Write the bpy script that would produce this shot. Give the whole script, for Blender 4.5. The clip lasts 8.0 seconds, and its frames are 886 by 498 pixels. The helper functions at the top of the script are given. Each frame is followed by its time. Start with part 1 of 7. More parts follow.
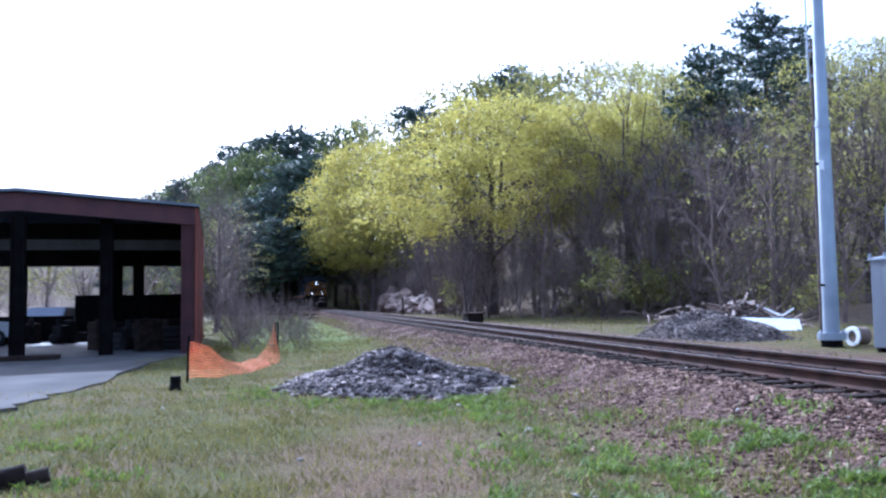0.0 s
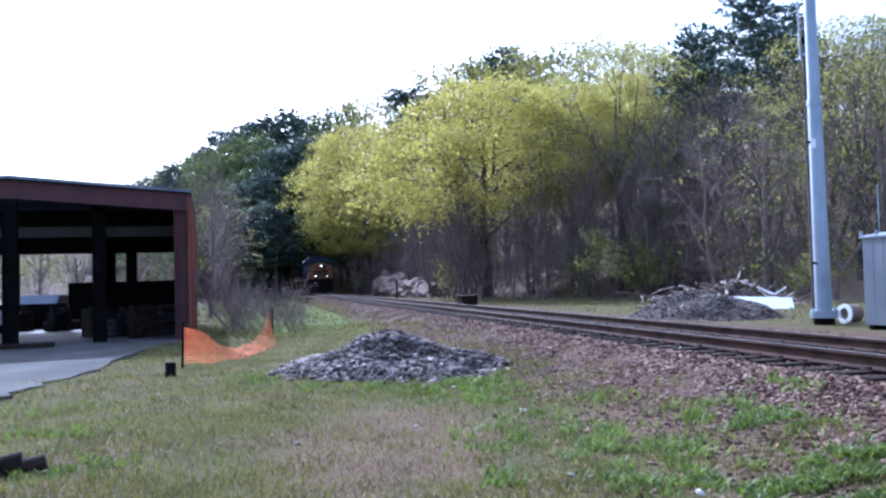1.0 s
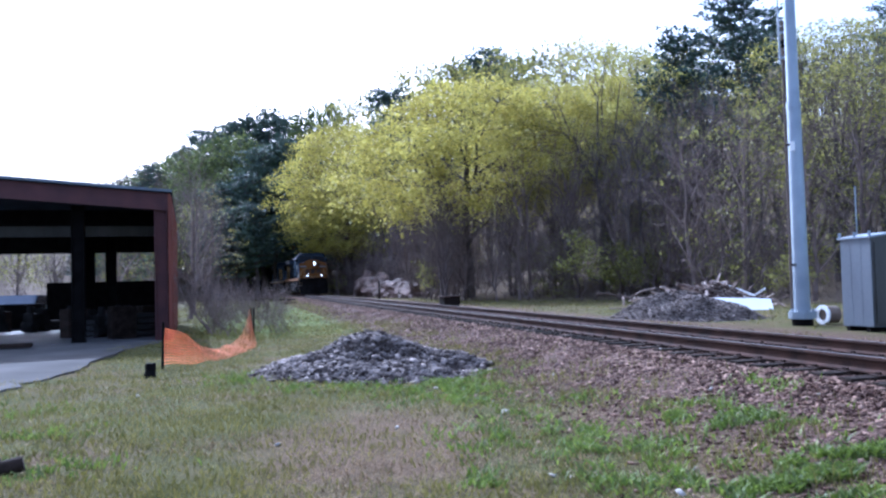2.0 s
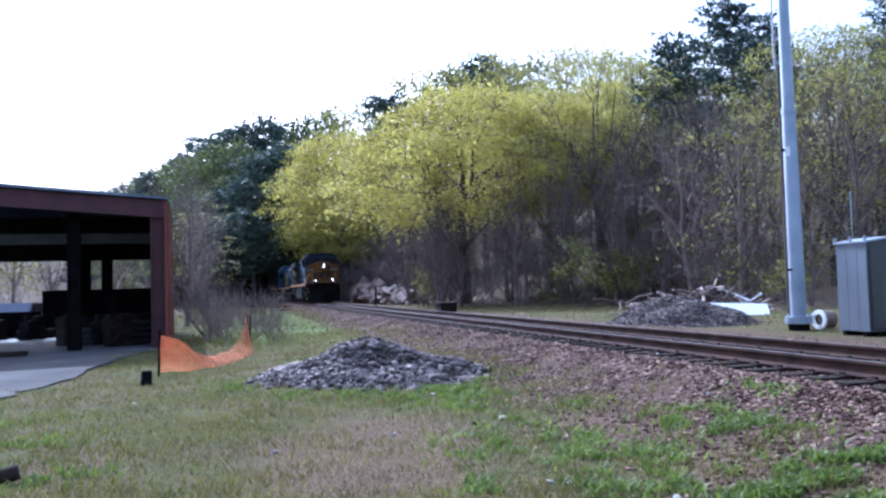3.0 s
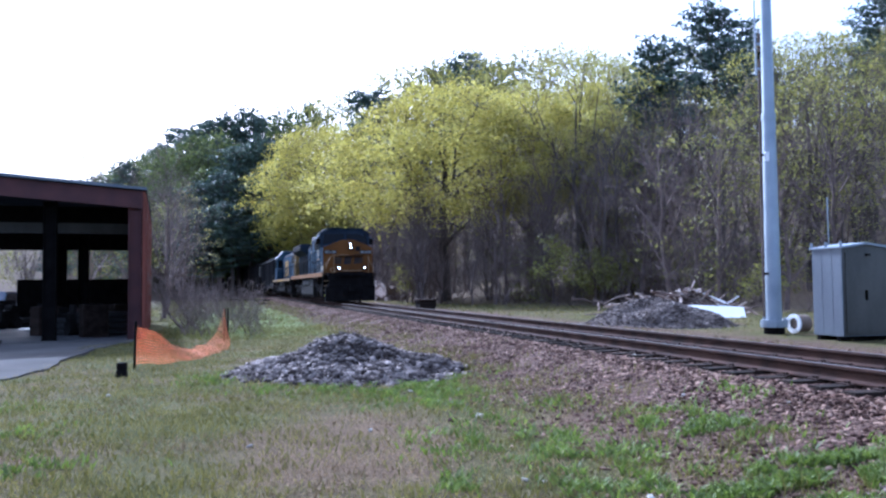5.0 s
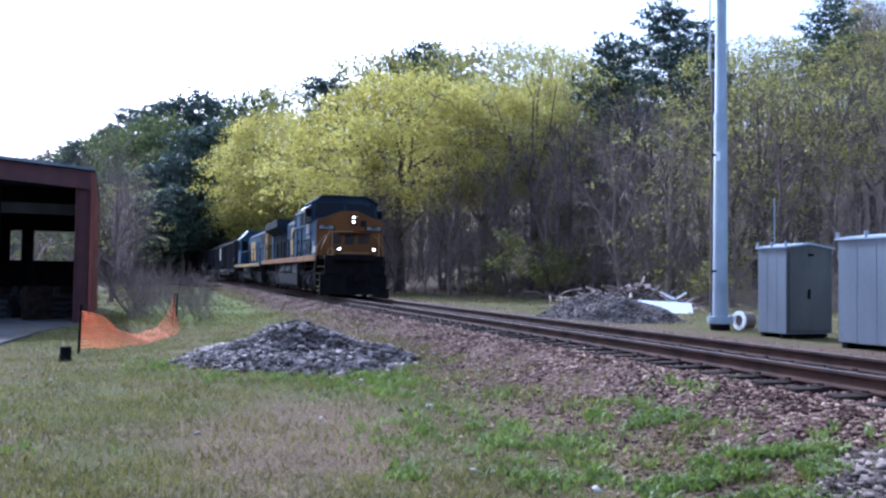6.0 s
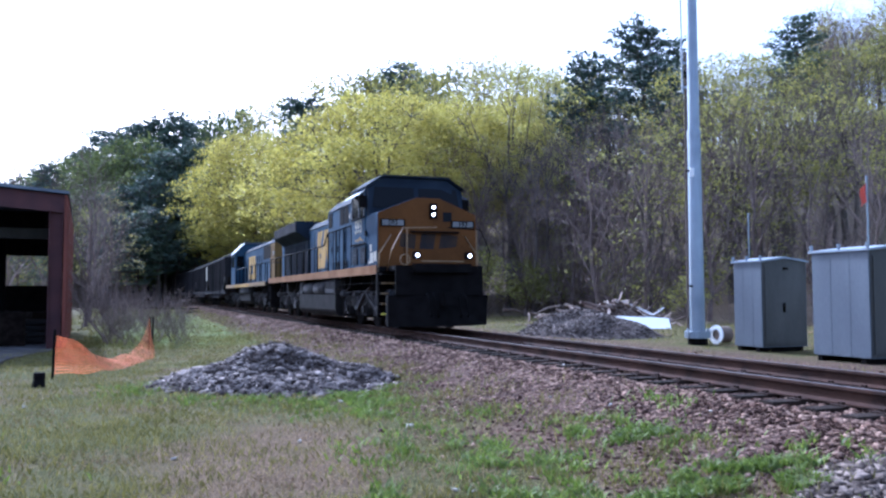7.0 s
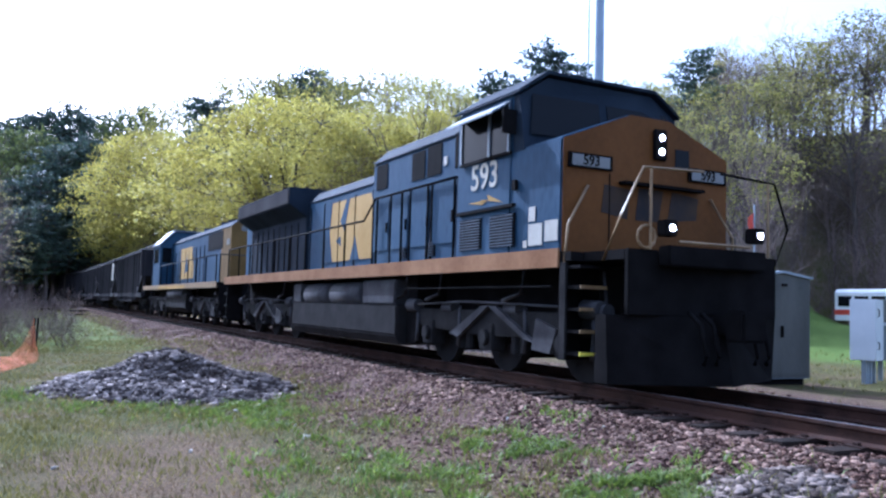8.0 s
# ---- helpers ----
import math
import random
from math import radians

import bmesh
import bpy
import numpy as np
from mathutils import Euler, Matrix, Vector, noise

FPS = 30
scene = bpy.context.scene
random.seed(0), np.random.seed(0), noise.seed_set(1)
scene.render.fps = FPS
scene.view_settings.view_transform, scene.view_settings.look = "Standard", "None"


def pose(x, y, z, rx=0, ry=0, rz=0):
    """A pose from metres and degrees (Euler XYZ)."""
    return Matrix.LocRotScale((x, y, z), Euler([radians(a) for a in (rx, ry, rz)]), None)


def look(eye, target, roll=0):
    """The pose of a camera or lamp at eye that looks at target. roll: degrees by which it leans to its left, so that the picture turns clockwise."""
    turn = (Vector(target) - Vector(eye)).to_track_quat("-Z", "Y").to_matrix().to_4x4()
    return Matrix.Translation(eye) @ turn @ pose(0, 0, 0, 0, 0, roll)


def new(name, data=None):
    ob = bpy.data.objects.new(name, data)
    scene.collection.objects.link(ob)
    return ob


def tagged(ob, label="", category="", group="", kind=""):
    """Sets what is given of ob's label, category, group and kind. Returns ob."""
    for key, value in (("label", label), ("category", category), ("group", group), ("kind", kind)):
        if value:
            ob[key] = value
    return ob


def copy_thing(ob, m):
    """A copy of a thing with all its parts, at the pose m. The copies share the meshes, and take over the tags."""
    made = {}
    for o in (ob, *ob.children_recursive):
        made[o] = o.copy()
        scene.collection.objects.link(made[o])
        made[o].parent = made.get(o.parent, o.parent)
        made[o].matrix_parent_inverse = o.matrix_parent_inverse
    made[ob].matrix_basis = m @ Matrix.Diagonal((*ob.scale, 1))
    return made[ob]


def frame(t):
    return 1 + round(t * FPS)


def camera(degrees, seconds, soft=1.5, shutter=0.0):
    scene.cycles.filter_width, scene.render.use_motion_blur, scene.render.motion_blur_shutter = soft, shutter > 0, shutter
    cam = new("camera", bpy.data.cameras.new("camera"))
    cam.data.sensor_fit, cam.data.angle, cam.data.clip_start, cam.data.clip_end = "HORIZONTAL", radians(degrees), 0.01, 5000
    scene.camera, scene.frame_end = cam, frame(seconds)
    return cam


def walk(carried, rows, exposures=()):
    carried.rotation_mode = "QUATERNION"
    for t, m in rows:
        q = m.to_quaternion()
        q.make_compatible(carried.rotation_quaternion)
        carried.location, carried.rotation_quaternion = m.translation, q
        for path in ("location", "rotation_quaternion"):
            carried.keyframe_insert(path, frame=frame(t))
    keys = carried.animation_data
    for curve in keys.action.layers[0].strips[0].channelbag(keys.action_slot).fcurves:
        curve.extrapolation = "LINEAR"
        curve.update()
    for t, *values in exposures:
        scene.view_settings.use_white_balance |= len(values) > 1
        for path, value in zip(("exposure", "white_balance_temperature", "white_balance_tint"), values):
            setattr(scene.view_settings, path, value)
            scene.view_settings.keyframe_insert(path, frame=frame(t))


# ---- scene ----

# the camera is held by hand on the grass beside a straight single track
cam = camera(57.0, 8.0, soft=2.45)
EYE = 1.63
PATH = [
    # seconds, x, y, z, yaw, pitch, roll
    (0.0, 0, 0, EYE, 0.07, 3.52, 0.87),
    (0.5, 0, 0, EYE, -0.40, 2.90, 0.89),
    (1.0, 0, 0, EYE, -0.35, 2.31, 1.58),
    (1.5, 0, 0, EYE, -1.43, 2.18, 1.35),
    (3.0, 0, 0, EYE, -1.83, 2.76, 1.70),
    (3.5, 0, 0, EYE, -4.30, 1.95, 1.11),
    (4.0, 0, 0, EYE, -3.77, 1.42, 1.14),
    (4.5, 0, 0, EYE, -3.98, 2.37, 0.86),
    (4.7, 0, 0, EYE, -3.12, 2.54, 0.68),
    (5.8, 0, 0, EYE, -5.56, 2.11, -0.67),
    (6.0, 0, 0, EYE, -6.51, 1.86, -0.77),
    (6.5, 0, 0, EYE, -6.97, 2.56, -0.18),
    (7.0, 0, 0, EYE, -8.01, 3.19, 0.11),
    (7.5, 0, 0, EYE, -9.79, 3.12, -0.15),
    (8.0, 0, 0, EYE, -14.79, 4.11, -1.75),
]
walk(cam, [(t, pose(x, y, z, 90 + p, r, w)) for t, x, y, z, w, p, r in PATH],
     [(0.0, 1.27), (1.0, 1.20), (1.5, 1.15), (3.0, 1.12), (6.0, 1.10), (7.5, 1.12), (8.0, 1.18)])

# ---- light: a bright hazy spring sky, sun ahead and to the side of the shed ----
SUN_DIR = Vector((-0.44, 0.90, 0.80)).normalized()
world = bpy.data.worlds.new("sky")
scene.world = world
world.use_nodes = True
wn = world.node_tree.nodes
sky = wn.new("ShaderNodeTexSky")
sky.sky_type = 'NISHITA'
sky.sun_disc = False
sky.sun_elevation = math.asin(SUN_DIR.z)
sky.sun_rotation = math.atan2(SUN_DIR.x, SUN_DIR.y)
sky.dust_density = 9.0
sky.air_density = 1.0
sky.ozone_density = 1.0
wn["Background"].inputs[1].default_value = 0.15
haze = wn.new("ShaderNodeMix")
haze.data_type = 'RGBA'
haze.inputs[0].default_value = 0.38
haze.inputs[7].default_value = (5.6, 5.9, 6.3, 1)
world.node_tree.links.new(sky.outputs[0], haze.inputs[6])
world.node_tree.links.new(haze.outputs[2], wn["Background"].inputs[0])
sun_data = bpy.data.lights.new("sun", 'SUN')
sun_data.energy, sun_data.angle, sun_data.color = 3.7, radians(0.6), (1.0, 0.97, 0.92)
sun = new("sun", sun_data)
sun.matrix_world = look(SUN_DIR * 50, (0, 0, 0))
scene.view_settings.exposure = 1.15
scene.view_settings.use_white_balance = True
scene.view_settings.white_balance_temperature = 4560
scene.view_settings.white_balance_tint = 17

# ---- track frame: s runs along the track away from the camera, w across it ----
TURN = radians(12.5)
D = Vector((-math.sin(TURN), math.cos(TURN), 0))
N = Vector((math.cos(TURN), math.sin(TURN), 0))
TRACK_W = 7.7
RAIL_Z = 0.66


TUNNEL_S = 160.0


def bend(s):
    """The track swings away to the side of the shed in the distance."""
    return -max(0.0, s - 85.0) ** 2 / 1250.0


def tr(s, w, z=0.0):
    return D * s + N * w + Vector((0, 0, z))


def smooth(a, b, v):
    f = min(1.0, max(0.0, (v - a) / (b - a)))
    return f * f * (3 - 2 * f)


def lawn(s, w):
    """1 on the open lawn beyond the equipment cases, 0 elsewhere."""
    far = math.hypot(s, w)
    return smooth(1.08, 1.25, w / max(s, 0.1)) * smooth(96, 84, far) * (w > 10)


def tree_edge(s):
    """Distance across the track at which the wood begins."""
    return 25.0 + 40.0 * smooth(34, 8, s) - 8.5 * smooth(40, 66, s) - 2.0 * smooth(66, 110, s)


def ground_z(s, w):
    h = 0.06 * noise.noise(Vector((s * 0.35, w * 0.35, 0.0))) * smooth(1.0, 5.0, abs(w - TRACK_W) - 1.5)
    h += 0.30 * smooth(3.2, 6.0, w)
    h -= 0.10 * smooth(11, 14, w)
    edge = tree_edge(s)
    open_land = lawn(s, w)
    hill = 24.0 * smooth(edge - 2, edge + 75, w) * smooth(-60, 60, s) + 14.0 * smooth(edge - 2, edge + 90, w) * smooth(60, -20, s)
    h += hill * (1 - open_land) + 1.0 * open_land * smooth(22, 70, math.hypot(s, w))
    h += 12.0 * smooth(-8, -70, w) * smooth(95, 190, s)
    if s > TUNNEL_S - 45:
        d = abs(w - TRACK_W - bend(min(s, 260.0)))
        h += 9.0 * smooth(TUNNEL_S - 45, TUNNEL_S, s) * smooth(4.5, 16, d)
    if s > TUNNEL_S:
        h = max(h, 9.0) + 10.0 * smooth(TUNNEL_S, TUNNEL_S + 90, s)
    return h


# ---- materials ----
def ramp_mat(name, colours, scale=4.0, rough=0.8, metal=0.0, bump=0.3, fine=40.0, fine_mix=0.35, per_object=0.0, per_island=0.0,
             spec=0.4, stretch=(1, 1, 1), bump_dist=0.02, transl=None):
    """Two scales of noise over a colour ramp, with fine relief."""
    m = bpy.data.materials.new(name)
    m.use_nodes = True
    nt = m.node_tree
    nd, ln = nt.nodes, nt.links
    b = nd["Principled BSDF"]
    co = nd.new("ShaderNodeTexCoord")
    mp = nd.new("ShaderNodeMapping")
    mp.inputs["Scale"].default_value = stretch
    ln.new(co.outputs["Object"], mp.inputs[0])
    n1 = nd.new("ShaderNodeTexNoise")
    n1.inputs["Scale"].default_value = scale
    n1.inputs["Detail"].default_value = 6
    n2 = nd.new("ShaderNodeTexNoise")
    n2.inputs["Scale"].default_value = fine
    n2.inputs["Detail"].default_value = 4
    ln.new(mp.outputs[0], n1.inputs["Vector"])
    ln.new(mp.outputs[0], n2.inputs["Vector"])
    mix = nd.new("ShaderNodeMath")
    mix.operation = 'MULTIPLY_ADD'
    ln.new(n2.outputs[0], mix.inputs[0])
    mix.inputs[1].default_value = fine_mix
    sub = nd.new("ShaderNodeMath")
    sub.operation = 'SUBTRACT'
    ln.new(n1.outputs[0], sub.inputs[0])
    sub.inputs[1].default_value = fine_mix * 0.5
    ln.new(sub.outputs[0], mix.inputs[2])
    last = mix.outputs[0]
    for amount, node, out in ((per_object, "ShaderNodeObjectInfo", "Random"), (per_island, "ShaderNodeNewGeometry", "Random Per Island")):
        if amount:
            r = nd.new(node)
            a = nd.new("ShaderNodeMath")
            a.operation = 'MULTIPLY_ADD'
            ln.new(r.outputs[out], a.inputs[0])
            a.inputs[1].default_value = amount
            o = nd.new("ShaderNodeMath")
            o.operation = 'SUBTRACT'
            ln.new(last, o.inputs[0])
            o.inputs[1].default_value = amount * 0.5
            ln.new(o.outputs[0], a.inputs[2])
            last = a.outputs[0]
    cr = nd.new("ShaderNodeValToRGB")
    k = len(colours)
    while len(cr.color_ramp.elements) < k:
        cr.color_ramp.elements.new(0.5)
    for i, c in enumerate(colours):
        e = cr.color_ramp.elements[i]
        e.position = 0.28 + 0.44 * i / max(1, k - 1)
        e.color = (*c, 1)
    ln.new(last, cr.inputs[0])
    ln.new(cr.outputs[0], b.inputs["Base Color"])
    b.inputs["Roughness"].default_value = rough
    b.inputs["Metallic"].default_value = metal
    b.inputs["Specular IOR Level"].default_value = spec
    if bump:
        bp = nd.new("ShaderNodeBump")
        bp.inputs["Strength"].default_value = bump
        bp.inputs["Distance"].default_value = bump_dist
        ln.new(mix.outputs[0], bp.inputs["Height"])
        ln.new(bp.outputs[0], b.inputs["Normal"])
    if transl:
        tb = nd.new("ShaderNodeBsdfTranslucent")
        ln.new(cr.outputs[0], tb.inputs[0])
        ms = nd.new("ShaderNodeMixShader")
        ms.inputs[0].default_value = transl
        ln.new(b.outputs[0], ms.inputs[1])
        ln.new(tb.outputs[0], ms.inputs[2])
        ln.new(ms.outputs[0], nd["Material Output"].inputs[0])
    return m


def glow_mat(name, colour, strength):
    m = bpy.data.materials.new(name)
    m.use_nodes = True
    b = m.node_tree.nodes["Principled BSDF"]
    b.inputs["Base Color"].default_value = (*colour, 1)
    b.inputs["Emission Color"].default_value = (*colour, 1)
    b.inputs["Emission Strength"].default_value = strength
    return m


def glass_mat(name, tint, rough=0.05):
    m = bpy.data.materials.new(name)
    m.use_nodes = True
    b = m.node_tree.nodes["Principled BSDF"]
    b.inputs["Base Color"].default_value = (*tint, 1)
    b.inputs["Roughness"].default_value = rough
    b.inputs["Specular IOR Level"].default_value = 0.08
    return m


M_bark = ramp_mat("bark", [(0.045, 0.036, 0.031), (0.12, 0.096, 0.08)], 6, 0.9, bump=0.6, stretch=(1, 1, 0.25), per_object=0.3)
M_twig = ramp_mat("twig_bark", [(0.078, 0.056, 0.048), (0.20, 0.148, 0.126)], 3, 0.9, bump=0, per_object=0.5)
M_leaf_y = ramp_mat("maple_leaf", [(0.28, 0.24, 0.040), (0.41, 0.365, 0.068), (0.52, 0.47, 0.11)], 0.35, 0.6, bump=0, per_island=0.45, per_object=0.2, fine=3, transl=0.5)
M_leaf_g = ramp_mat("spring_leaf", [(0.12, 0.115, 0.03), (0.21, 0.205, 0.05), (0.32, 0.30, 0.08)], 0.35, 0.6, bump=0, per_island=0.45, per_object=0.35, fine=3, transl=0.45)
M_leaf_p = ramp_mat("budding_leaf", [(0.18, 0.155, 0.045), (0.265, 0.24, 0.075), (0.36, 0.325, 0.12)], 0.35, 0.6, bump=0, per_island=0.45, per_object=0.4, fine=3, transl=0.45)
M_leaf_o = ramp_mat("oak_leaf", [(0.17, 0.16, 0.035), (0.28, 0.265, 0.058), (0.40, 0.37, 0.095)], 0.35, 0.6, bump=0, per_island=0.45, per_object=0.3, fine=3, transl=0.5)
M_leaf_d = ramp_mat("deep_green_leaf", [(0.045, 0.062, 0.018), (0.085, 0.108, 0.03), (0.15, 0.17, 0.05)], 0.35, 0.6, bump=0, per_island=0.45, per_object=0.35, fine=3, transl=0.4)
M_needle = ramp_mat("pine_needle", [(0.030, 0.050, 0.042), (0.062, 0.094, 0.07), (0.10, 0.14, 0.088)], 0.4, 0.6, bump=0, per_island=0.5, per_object=0.3, fine=3, transl=0.12)
M_stone = ramp_mat("ballast_stone", [(0.042, 0.022, 0.016), (0.106, 0.060, 0.042), (0.225, 0.150, 0.112)], 3, 0.9, bump=0.4, per_island=0.7, spec=0.12)
M_pile = ramp_mat("crushed_stone", [(0.040, 0.030, 0.026), (0.100, 0.080, 0.072), (0.225, 0.188, 0.168)], 3, 0.9, bump=0.4, per_island=0.75, spec=0.15)
M_chip = ramp_mat("grey_chippings", [(0.036, 0.027, 0.022), (0.09, 0.07, 0.058), (0.19, 0.152, 0.128)], 3, 0.9, bump=0.4, per_island=0.7, spec=0.1)
M_rust = ramp_mat("rusty_rail", [(0.016, 0.009, 0.007), (0.055, 0.027, 0.018)], 3, 0.9, 0.0, spec=0.15, bump=0.3, stretch=(1, 1, 1))
M_railtop = ramp_mat("worn_rail_head", [(0.045, 0.038, 0.037), (0.09, 0.078, 0.076)], 3, 0.6, 0.2, bump=0.05)
M_tie = ramp_mat("creosoted_wood", [(0.010, 0.0075, 0.006), (0.034, 0.024, 0.019)], 5, 0.95, spec=0.08, bump=0.6, stretch=(1, 0.2, 1), per_object=0.3)
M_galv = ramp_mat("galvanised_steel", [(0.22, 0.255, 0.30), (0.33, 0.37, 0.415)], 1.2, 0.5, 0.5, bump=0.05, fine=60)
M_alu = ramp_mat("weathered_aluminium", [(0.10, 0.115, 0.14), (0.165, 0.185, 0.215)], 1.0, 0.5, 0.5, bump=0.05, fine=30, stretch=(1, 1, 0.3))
# stained metal, with the shade of faces turned from the sun mixed in
M_alu_stain_shade = ramp_mat("stained_shaded_aluminium", [(0.042, 0.042, 0.038), (0.088, 0.086, 0.076)], 1.4, 0.6, 0.3, bump=0.05, fine=30, stretch=(1, 1, 0.3))
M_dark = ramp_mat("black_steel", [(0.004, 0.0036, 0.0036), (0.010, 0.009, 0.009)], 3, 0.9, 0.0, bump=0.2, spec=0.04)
M_redsteel = ramp_mat("rust_red_steel", [(0.045, 0.017, 0.019), (0.085, 0.029, 0.027)], 1.5, 0.7, 0.1, bump=0.2)
M_rustwall = ramp_mat("rusted_sheet", [(0.13, 0.04, 0.027), (0.23, 0.07, 0.042)], 1.5, 0.8, 0.1, bump=0.2, stretch=(1, 1, 0.25))
M_concrete = ramp_mat("worn_concrete", [(0.055, 0.051, 0.048), (0.105, 0.098, 0.093)], 0.6, 0.95, bump=0.2, fine=25, spec=0.04)
M_white = ramp_mat("white_paint", [(0.74, 0.75, 0.76), (0.84, 0.84, 0.84)], 2, 0.5, bump=0.02)
M_orange = ramp_mat("orange_netting", [(0.75, 0.15, 0.05), (0.95, 0.28, 0.10)], 4, 0.6, bump=0.0, transl=0.4)
M_blue = ramp_mat("blue_loco_paint", [(0.017, 0.037, 0.068), (0.032, 0.062, 0.105), (0.052, 0.086, 0.128)], 0.55, 0.6, bump=0.04, fine=14, stretch=(1, 1, 0.35), spec=0.06)
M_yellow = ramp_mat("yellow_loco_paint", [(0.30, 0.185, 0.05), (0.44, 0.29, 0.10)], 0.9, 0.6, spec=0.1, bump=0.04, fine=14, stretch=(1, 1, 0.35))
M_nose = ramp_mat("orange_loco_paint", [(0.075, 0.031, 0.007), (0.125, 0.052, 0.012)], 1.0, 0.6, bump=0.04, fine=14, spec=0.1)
M_navy = ramp_mat("dark_roof_paint", [(0.010, 0.014, 0.022), (0.024, 0.032, 0.045)], 1.0, 0.8, bump=0.1, spec=0.06)
M_grime = ramp_mat("grimy_grey_steel", [(0.010, 0.0095, 0.0095), (0.027, 0.0255, 0.025)], 2.0, 0.9, 0.0, bump=0.2, spec=0.04)
M_loco_glass = glass_mat("dark_window_glass", (0.006, 0.007, 0.009), 0.12)
M_lamp = glow_mat("lit_headlamp", (1.0, 0.93, 0.82), 7)
M_hopper = ramp_mat("dull_hopper_paint", [(0.018, 0.017, 0.019), (0.045, 0.042, 0.044)], 0.7, 0.85, 0.0, spec=0.04, bump=0.15, stretch=(1, 1, 0.3), per_object=0.3)
M_number = ramp_mat("cream_number_paint", [(0.27, 0.25, 0.20), (0.38, 0.36, 0.30)], 2.0, 0.6, bump=0.0)


def ground_mat():
    m = bpy.data.materials.new("grass_and_dirt")
    m.use_nodes = True
    nt = m.node_tree
    nd, ln = nt.nodes, nt.links
    b = nd["Principled BSDF"]
    co = nd.new("ShaderNodeTexCoord")

    def tex(scale, detail=6, rough=0.6):
        n = nd.new("ShaderNodeTexNoise")
        n.inputs["Scale"].default_value = scale
        n.inputs["Detail"].default_value = detail
        n.inputs["Roughness"].default_value = rough
        ln.new(co.outputs["Object"], n.inputs["Vector"])
        return n.outputs[0]

    def ramp(src, stops):
        cr = nd.new("ShaderNodeValToRGB")
        while len(cr.color_ramp.elements) < len(stops):
            cr.color_ramp.elements.new(0.5)
        for e, (p, c) in zip(cr.color_ramp.elements, stops):
            e.position, e.color = p, (*c, 1)
        ln.new(src, cr.inputs[0])
        return cr.outputs[0]

    def blend(f, a, c):
        x = nd.new("ShaderNodeMix")
        x.data_type = 'RGBA'
        ln.new(f, x.inputs[0])
        ln.new(a, x.inputs[6])
        ln.new(c, x.inputs[7])
        return x.outputs[2]

    big, mid, fine = tex(0.45, 4), tex(2.2), tex(26, 8, 0.75)
    grass = ramp(fine, [(0.38, (0.024, 0.026, 0.008)), (0.5, (0.066, 0.066, 0.022)), (0.64, (0.15, 0.132, 0.060))])
    dirt = ramp(fine, [(0.38, (0.040, 0.027, 0.017)), (0.5, (0.104, 0.072, 0.044)), (0.64, (0.215, 0.152, 0.095))])
    gravel = ramp(tex(34, 8, 0.8), [(0.38, (0.030, 0.019, 0.014)), (0.5, (0.088, 0.057, 0.043)), (0.64, (0.185, 0.135, 0.104))])
    litter = ramp(fine, [(0.3, (0.068, 0.051, 0.038)), (0.5, (0.138, 0.105, 0.078)), (0.7, (0.14, 0.13, 0.065))])
    # masks painted on the sheet as attributes of the plan
    def mask(name):
        a = nd.new("ShaderNodeAttribute")
        a.attribute_name = name
        add = nd.new("ShaderNodeMath")
        add.operation = 'MULTIPLY_ADD'
        ln.new(mid, add.inputs[0])
        add.inputs[1].default_value = 1.6
        s2 = nd.new("ShaderNodeMath")
        s2.operation = 'MULTIPLY_ADD'
        ln.new(a.outputs["Fac"], s2.inputs[0])
        s2.inputs[1].default_value = 2.0
        s2.inputs[2].default_value = -1.3
        ln.new(s2.outputs[0], add.inputs[2])
        add.use_clamp = True
        return add.outputs[0]
    c = blend(ramp(big, [(0.48, (0, 0, 0)), (0.68, (1, 1, 1))]), grass, dirt)
    c = blend(mask("soil"), c, dirt)
    c = blend(mask("gravel"), c, gravel)
    turf = ramp(fine, [(0.3, (0.045, 0.070, 0.016)), (0.5, (0.085, 0.122, 0.028)), (0.72, (0.14, 0.18, 0.055))])
    c = blend(mask("turf"), c, turf)
    c = blend(mask("wood"), c, litter)
    ln.new(c, b.inputs["Base Color"])
    b.inputs["Roughness"].default_value = 0.95
    b.inputs["Specular IOR Level"].default_value = 0.04
    bp = nd.new("ShaderNodeBump")
    bp.inputs["Strength"].default_value = 0.7
    bp.inputs["Distance"].default_value = 0.05
    ln.new(fine, bp.inputs["Height"])
    ln.new(bp.outputs[0], b.inputs["Normal"])
    return m


M_ground = ground_mat()


